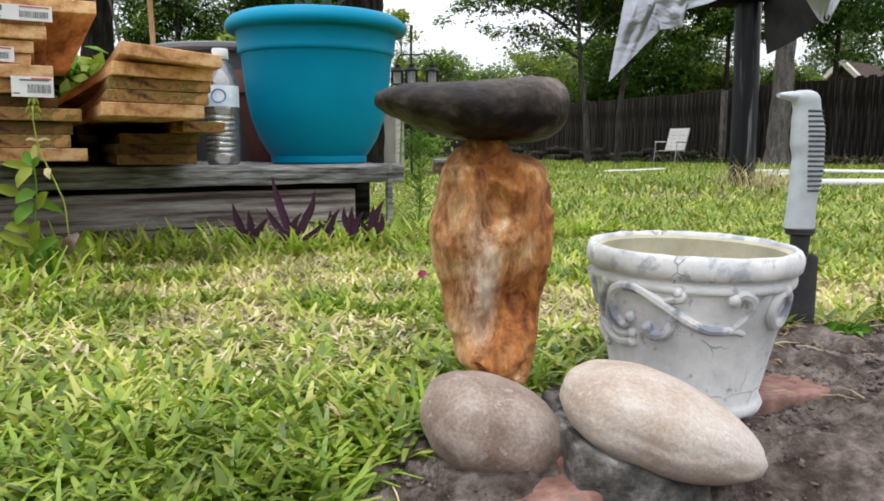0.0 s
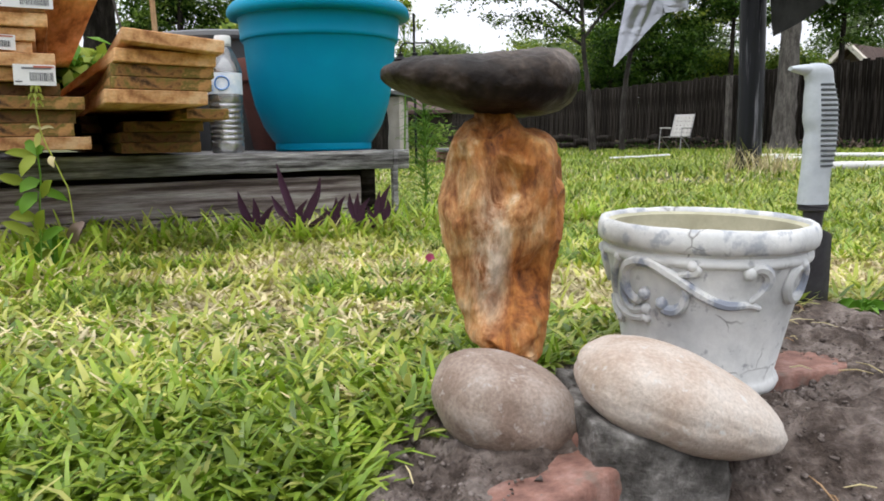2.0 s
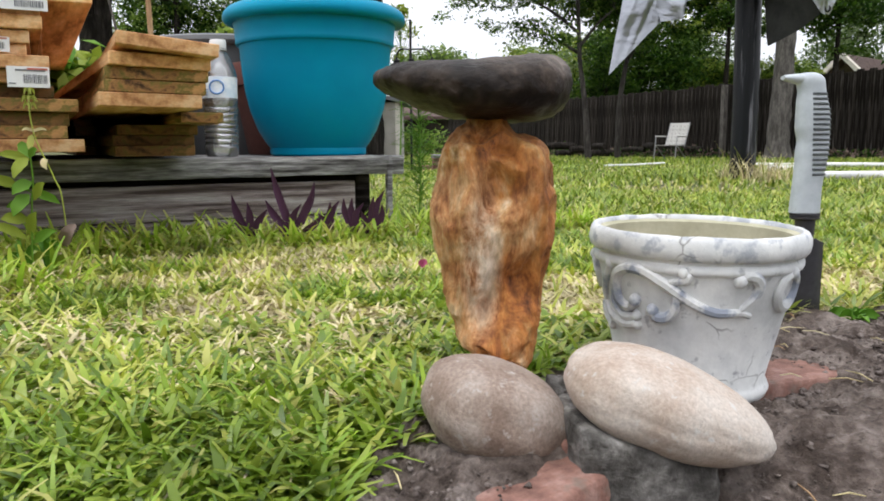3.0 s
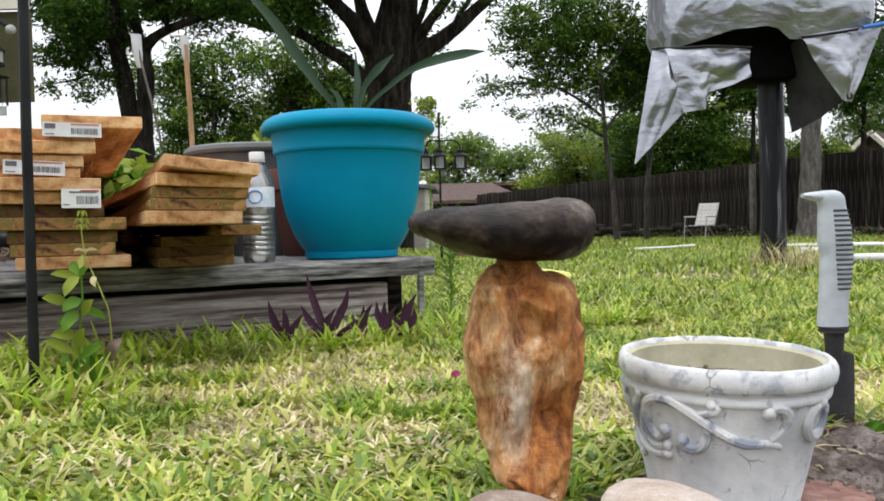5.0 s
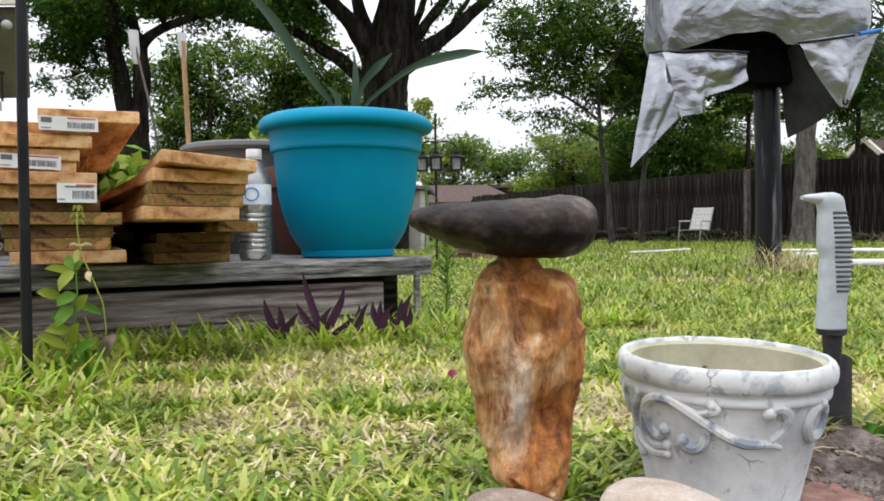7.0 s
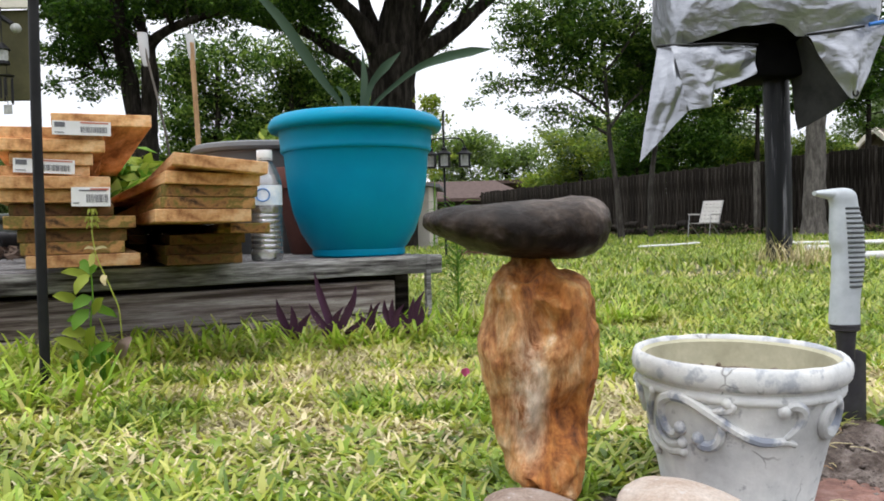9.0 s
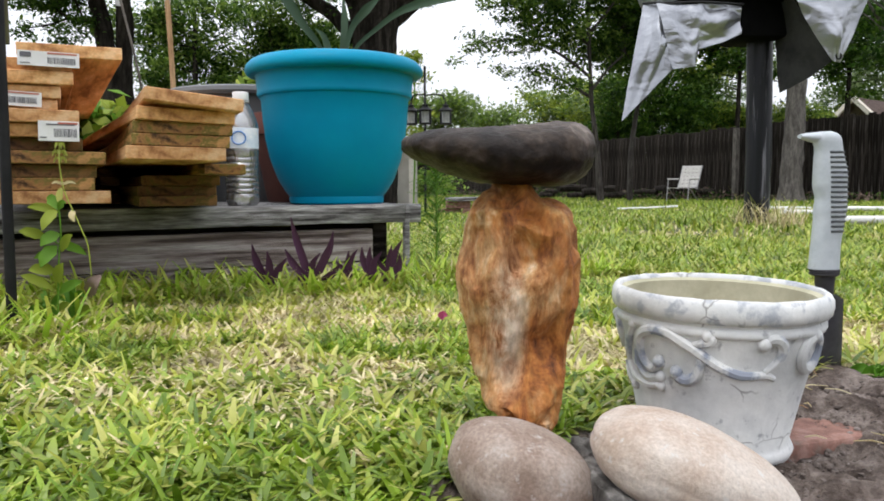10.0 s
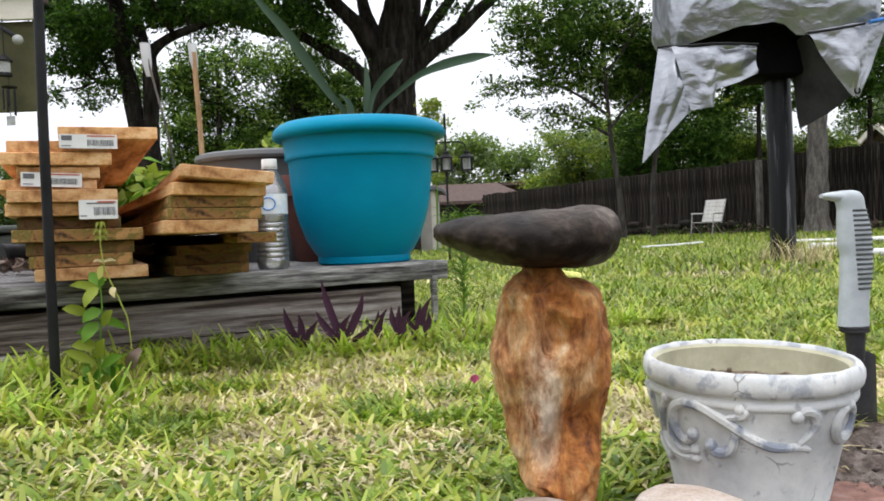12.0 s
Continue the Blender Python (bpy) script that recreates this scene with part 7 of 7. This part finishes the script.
def small_things():
    # slim black garden hook pole near the platform
    tagged(part("garden_hook_pole", tube([(POLE[0], POLE[1], -0.08), (POLE[0] + 0.003, POLE[1], 0.4), (POLE[0] + 0.012, POLE[1] + 0.01, 1.3)], 0.0072, 12), M_BLACK), "slim black metal garden hook pole in the grass", "pole")
    for pts, r, m, lab in [([(-0.911, 2.25, 0.1), (-0.915, 2.25, 0.448), (-0.978, 2.255, 0.76), (-0.985, 2.255, 0.80)], 0.0036, M_BARKPALE, "grey garden stake with a plastic film tip"),
                      ([(-0.93, 2.55, 0.1), (-0.937, 2.55, 0.539), (-0.951, 2.56, 0.82), (-0.953, 2.56, 0.87)], 0.009, M_STICK, "brown wooden stake with a plastic film tip")]:
        st = thing("garden_stake", lab, "stake", None, "garden stakes")
        part("rod", tube(spline(pts, 4), r, 8), m, st)
        top = Vector(pts[-1])
        bm = tube([top - Vector((-0.004, 0, 0.07)), top - Vector((0, 0, 0.03)), top + Vector((-0.004, 0, 0.03))], [0.008, 0.015, 0.016], 8, squash=0.4)
        roughen(bm, 0.003, 40, r * 99)
        part("film_tip", bm, M_FILM, st, "cloudy plastic film")
    # bright foliage standing behind the boards
    tree("bright green leafy plant behind the boards", (-1.0, 2.22), ([(0, 0, 0.2), (0, 0, 0.3), (0, 0, 0.42)], [0.008, 0.006, 0.004]), [], [(0, 0, 0.40, 0.17, 0.10, 0.10, 1.7), (0.10, 0, 0.36, 0.10, 0.08, 0.08, 1.5)], 0.036, 0.036, [M_HERB, M_YOUNG, M_HERB], M_HERB, 90, "plant", "leafy_plant", per=8)
    tree("light green shoots behind the grey planter", (-0.62, 2.75), ([(0, 0, 0), (0, 0, 0.3), (0, 0, 0.55)], [0.008, 0.006, 0.004]), [], [(0, 0, 0.58, 0.30, 0.08, 0.10, 0.8)], 0.024, 0.032, [M_LEAFLIGHT, M_YOUNG], M_HERB, 91, "plant", "leafy_plant", per=8)
    # purple trailing plants before the platform
    rng = random.Random(8)
    for cx, cy, tips in [(-0.284, 1.455, [(-0.318, 0.148), (-0.238, 0.121), (-0.330, 0.088), (-0.240, 0.108), (-0.264, 0.080), (-0.306, 0.040), (-0.226, 0.060)]), (-0.360, 1.43, [(-0.386, 0.099), (-0.358, 0.086), (-0.322, 0.073), (-0.380, 0.055)]),
                         (-0.222, 1.50, [(-0.216, 0.080), (-0.199, 0.083), (-0.240, 0.058)]), (-0.168, 1.50, [(-0.190, 0.087), (-0.174, 0.088), (-0.152, 0.078)]), (-0.140, 1.51, [(-0.112, 0.102), (-0.133, 0.090), (-0.118, 0.074), (-0.158, 0.062)])]:
        pl = thing("purple_plant", "purple spiky-leaved plant at the foot of the platform", "plant", None, "purple plants")
        for x, z in tips:
            bow = rng.uniform(-0.010, 0.010)
            leaf("leaf", M_PURPLE, (cx, cy, 0.0), [(0, 0, 0.012), ((x - cx) * 0.22 + bow * 0.5, -0.006, z * 0.36), ((x - cx) * 0.60 + bow, -0.012, z * 0.72), (x - cx, -0.02, z)], [0.0035, 0.0080, 0.0068, 0.0008], pl, 0.5, 5)
    # pale weed with leaves climbing before the platform
    wd = thing("tall_weed", "tall pale green weed with a drying seed head", "weed")
    dry = spline([(-0.505, 1.036, 0.0), (-0.510, 1.036, 0.115), (-0.518, 1.035, 0.146), (-0.528, 1.035, 0.171), (-0.535, 1.035, 0.187), (-0.541, 1.035, 0.205), (-0.544, 1.035, 0.225), (-0.545, 1.035, 0.241), (-0.544, 1.035, 0.264)], 5)
    part("stem", tube(dry, [0.0010] * len(dry), 6), M_LIME, wd, "thin drying stalk")
    stem = spline([(-0.556, 1.030, 0.0), (-0.550, 1.032, 0.109), (-0.547, 1.034, 0.140), (-0.548, 1.035, 0.166), (-0.549, 1.035, 0.184)], 5)
    part("stem", tube(stem, [0.0013] * len(stem), 6), M_HERB, wd)
    # broad soft leaves: root, tip, half breadth
    for (x0, z0), (x1, z1), w, out, m in [((-0.549, 0.172), (-0.586, 0.179), 0.0060, -0.008, M_YOUNG), ((-0.549, 0.176), (-0.568, 0.192), 0.0080, 0.006, M_HERB), ((-0.549, 0.175), (-0.536, 0.185), 0.0050, -0.004, M_HERB), ((-0.551, 0.175), (-0.562, 0.148), 0.0078, -0.016, M_YOUNG),
                                         ((-0.566, 0.136), (-0.595, 0.147), 0.0074, -0.014, M_YOUNG), ((-0.548, 0.142), (-0.566, 0.127), 0.0085, -0.015, M_HERB), ((-0.547, 0.118), (-0.526, 0.142), 0.0066, -0.010, M_YOUNG), ((-0.553, 0.126), (-0.568, 0.098), 0.0095, -0.014, M_HERB),
                                         ((-0.554, 0.090), (-0.586, 0.094), 0.0082, -0.012, M_YOUNG), ((-0.548, 0.182), (-0.545, 0.205), 0.0045, 0.002, M_LIME),
                                         ((-0.557, 0.112), (-0.592, 0.108), 0.0060, 0.010, M_HERB), ((-0.550, 0.128), (-0.520, 0.112), 0.0062, 0.012, M_HERB), ((-0.556, 0.070), (-0.536, 0.104), 0.0075, -0.016, M_YOUNG), ((-0.560, 0.066), (-0.603, 0.086), 0.0070, -0.004, M_YOUNG), ((-0.553, 0.060), (-0.516, 0.078), 0.0070, -0.008, M_HERB)]:
        dx, dz = x1 - x0, z1 - z0
        leaf("leaf", m, (x0, 1.034, z0), [(0, 0, 0), (dx * 0.35, out * 0.5, dz * 0.35 + 0.003), (dx * 0.7, out, dz * 0.7 + 0.003), (dx, out * 1.2, dz)], [0.0010, w, w * 0.85, 0.0006], wd, 0.3, 5)
    part("stalk", tube([(-0.549, 1.033, 0.128), (-0.558, 1.032, 0.134), (-0.566, 1.034, 0.136)], 0.0009, 5), M_HERB, wd)
    for z, r, n, m in ((0.210, 0.017, 3, M_STRAW), (0.243, 0.008, 4, M_LIME), (0.252, 0.010, 5, M_LIME), (0.262, 0.007, 5, M_LIME)):
        for k in range(n):
            a = 6.28 * k / n + 40 * z
            leaf("seed_leaf", m, (float(np.interp(z, [0.205, 0.225, 0.264], [-0.541, -0.544, -0.544])), 1.035, z), [(0, 0, 0), (0.6 * r * math.cos(a), 0.5 * r * math.sin(a), 0.003), (r * math.cos(a), 0.8 * r * math.sin(a), -0.004 if m is M_LIME else 0.001)], 0.0010, wd, 0.4, 3)
    leaf("bract", M_STRAW, (-0.528, 1.034, 0.173), [(0, 0, 0), (-0.001, -0.003, -0.006), (0.002, -0.003, -0.014)], 0.0030, wd, 0.4, 3, label="pale dried bract")
    cl = leaf("curled_leaf", M_DRYLEAF, (-0.505, 1.04, 0.055), [(-0.008, 0, 0.0), (-0.002, -0.008, 0.012), (0.004, -0.012, 0.022), (0.010, -0.004, 0.030)], [0.003, 0.009, 0.008, 0.002], None, 0.5, 5)
    tagged(cl, "dead grey-brown curled leaf caught in the grass", "leaf")
    # low broad-leaved weeds in the long grass before the platform
    for cx, cy, n in ((-0.585, 1.06, 8), (-0.545, 1.05, 7)):
        lw = thing("low_weed", "low broad-leaved green weed in the long grass", "weed", None, "low weeds")
        for k in range(n):
            a, h, r = k * 2.4 + rng.uniform(-0.4, 0.4), rng.uniform(0.03, 0.07), rng.uniform(0.02, 0.04)
            x, y = r * math.cos(a), 0.6 * r * math.sin(a)
            leaf("leaf", M_HERB if k % 3 else M_YOUNG, (cx, cy, float(lift(cx, cy))), [(0, 0, 0), (0.35 * x, 0.35 * y, 0.7 * h), (0.75 * x, 0.75 * y, h), (1.2 * x, 1.2 * y, 0.92 * h)], [0.0008, 0.0030, 0.0050, 0.0006], lw, 0.35, 4)
    # feathery fennel-like plant beside the platform
    fe = thing("feathery_weed", "tall feathery green weed beside the platform", "weed")
    part("stem", tube(spline([(-0.055, 1.78, 0), (-0.05, 1.78, 0.12), (-0.054, 1.79, 0.27)], 6), 0.0022, 6), M_HERB, fe)
    bm = bmesh.new()
    for k in range(150):
        z = 0.05 + 0.22 * rng.random()
        a, r = rng.uniform(0, 6.28), rng.uniform(0.035, 0.075)
        p = Vector((-0.052, 1.785, z))
        q = p + Vector((r * math.cos(a), r * math.sin(a), rng.uniform(-0.012, 0.035)))
        tube([p, p.lerp(q, 0.5) + Vector((0, 0, 0.012)), q], [0.0011, 0.0009, 0.0004], 4, bm)
    part("fronds", bm, M_HERB, fe, "fine thread-like leaves")
    # small sprig by the hand weeder
    sp = thing("small_weed", "small green sprouting weed on the soil beside the weeder", "weed")
    for k in range(9):
        a = k * 2.4
        r = rng.uniform(0.012, 0.028)
        leaf("leaf", M_HERB, (0.425, 0.785, float(lift(0.425, 0.785)) + 0.004), [(0, 0, 0), (0.5 * r * math.cos(a), 0.5 * r * math.sin(a), 0.010), (r * math.cos(a), r * math.sin(a), 0.006)], 0.0038, sp, 0.3, 3)
    # fallen pink petal
    tagged(leaf("pink_petal", M_PINK, (-0.03, 1.0, 0.032), [(0, 0, 0), (0.005, -0.002, 0.004), (0.010, -0.002, 0.002)], 0.0038), "fallen bright pink petal on the grass", "petal")
    # twigs and straw on the bare soil
    bm, bs = bmesh.new(), bmesh.new()
    for k in range(190):
        x = rng.uniform(-0.06, 0.62)
        y = rng.uniform(0.36, 0.9)
        rim = float(edge_of_bed(x)) - y
        if rim < 0 or (rim > 0.09 and k % 3):
            continue
        z, a, l = float(lift(x, y)) + 0.0095, rng.uniform(0, 6.28), rng.uniform(0.008, 0.032)
        p, d = Vector((x, y, z)), Vector((math.cos(a), math.sin(a), rng.uniform(-0.05, 0.15))) * l
        tube([p - d * 0.5, p + Vector((0, 0, 0.002)), p + d * 0.5], [0.0005, 0.0006, 0.0003], 4, bm if k % 4 == 0 else bs)
    tagged(part("twigs", bm, M_STICK), "thin brown twigs scattered on bare soil", "twigs", kind="stuff")
    tagged(part("straw", bs, M_STRAW), "dry pale straw scattered on bare soil", "straw", kind="stuff")
    # low ring of bricks far on the lawn
    for k, (x, y, z, a) in enumerate([(-0.06, 6.4, -0.01, 10), (0.16, 6.35, -0.01, -8), (0.02, 6.38, 0.052, 4), (0.26, 6.4, 0.052, -6), (0.40, 6.5, -0.01, 20)]):
        bm = box(-0.1, -0.05, -0.03, 0.1, 0.05, 0.03, 0.004)
        tagged(part("loose_brick", bm, M_BRICK, m=pose(x, y, z + 0.0, 0, 0, a)), "red brick in a low pile on the lawn", "brick", "pile of bricks")
    tagged(part("grey_slab", box(-0.28, -0.16, -0.015, 0.28, 0.16, 0.015, 0.004), M_OLDWOOD, m=pose(0.20, 6.46, 0.100, 0, -1, 6)), "grey board lying on the brick pile", "board")
    tagged(part("yellow_tube", tube([(0.19, 2.84, 0.055), (0.28, 2.87, 0.05), (0.365, 2.89, 0.035)], 0.016, 8), M_YELLOW), "pale yellow plastic tube in the grass", "tube")
    # old timber and litter at the foot of the fence
    rr = random.Random(12)
    for k in range(14):
        x, y = 1.6 + 0.35 * k + rr.uniform(-0.2, 0.2), 25.5 - 0.5 * k + rr.uniform(-0.6, 0.6)
        a = rr.uniform(0, 180)
        l = rr.uniform(0.4, 0.9)
        tagged(part("firewood_log", tube([(-l / 2, 0, 0), (0, 0, 0.02), (l / 2, 0, 0)], rr.uniform(0.06, 0.11), 9), M_BARK, m=pose(x, y, float(lift(x, y)) + 0.09 + 0.1 * (k % 3), 0, 0, a)), "old grey-brown log in the brush pile", "log", "brush pile")
    # brush and dead leaves along the foot of the fence
    gen = np.random.default_rng(77)
    n = 9000
    s = gen.random(n) ** 0.8
    px, py = 12.9 - 12.7 * s - 0.9 * np.abs(gen.normal(0, 0.55, n)) - 0.1, 6.0 + 26.8 * s - 0.42 * np.abs(gen.normal(0, 0.5, n))
    tall = 0.12 + 0.4 * drift(px, py, 1.3, 9) ** 2
    pz = lift(px, py) + tall * gen.random(n) ** 1.6
    size = 0.05 * gen.uniform(0.5, 1.3, (n, 1))
    a, b = gen.normal(0, 1, (n, 3)), gen.normal(0, 1, (n, 3))
    a /= np.linalg.norm(a, axis=1, keepdims=True)
    b /= np.linalg.norm(b, axis=1, keepdims=True)
    at = np.stack([px, py, pz], 1)
    v = np.stack([at - a * size, at + b * size * 0.5, at + a * size, at - b * size * 0.5], 1).reshape(-1, 3)
    me = raw_mesh("fence_brush", v, np.arange(4 * n).reshape(-1, 4), [M_LEAFDARK, M_DRYLEAF], (gen.random(n) < 0.45).astype(int))
    tagged(new("fence_brush", me), "low brush and dead leaves along the foot of the fence", "brush", kind="stuff")
    # ladder leaning on the fence
    ld = thing("ladder", "old grey ladder leaning on the fence", "ladder", pose(6.75, 17.45, -0.2, 0, 7, 25))
    for s in (-0.2, 0.2):
        part("rail", box(s - 0.025, -0.02, 0, s + 0.025, 0.02, 2.1), M_ALU, ld)
    for k in range(6):
        part("rung", tube([(-0.2, 0, 0.25 + 0.33 * k), (0.2, 0, 0.25 + 0.33 * k)], 0.016, 6), M_ALU, ld)


def house_behind():
    """A plain wall closes the garden behind the viewer."""
    w = thing("wall_house", "plain brown brick house wall closing the garden", "wall", kind="structure")
    part("wall", box(-14, -12.1, -0.3, 14, -11.9, 2.9), M_BRICKWALL, w)
    part("eave", box(-14.3, -12.1, 2.9, 14.3, -11.45, 3.05), M_FASCIA, w)


fence()
house_behind()
trees()
lawn_chair()
pvc_pipes()
lantern_hook()
sheds_and_houses()
small_things()
porch_and_platform_clutter()
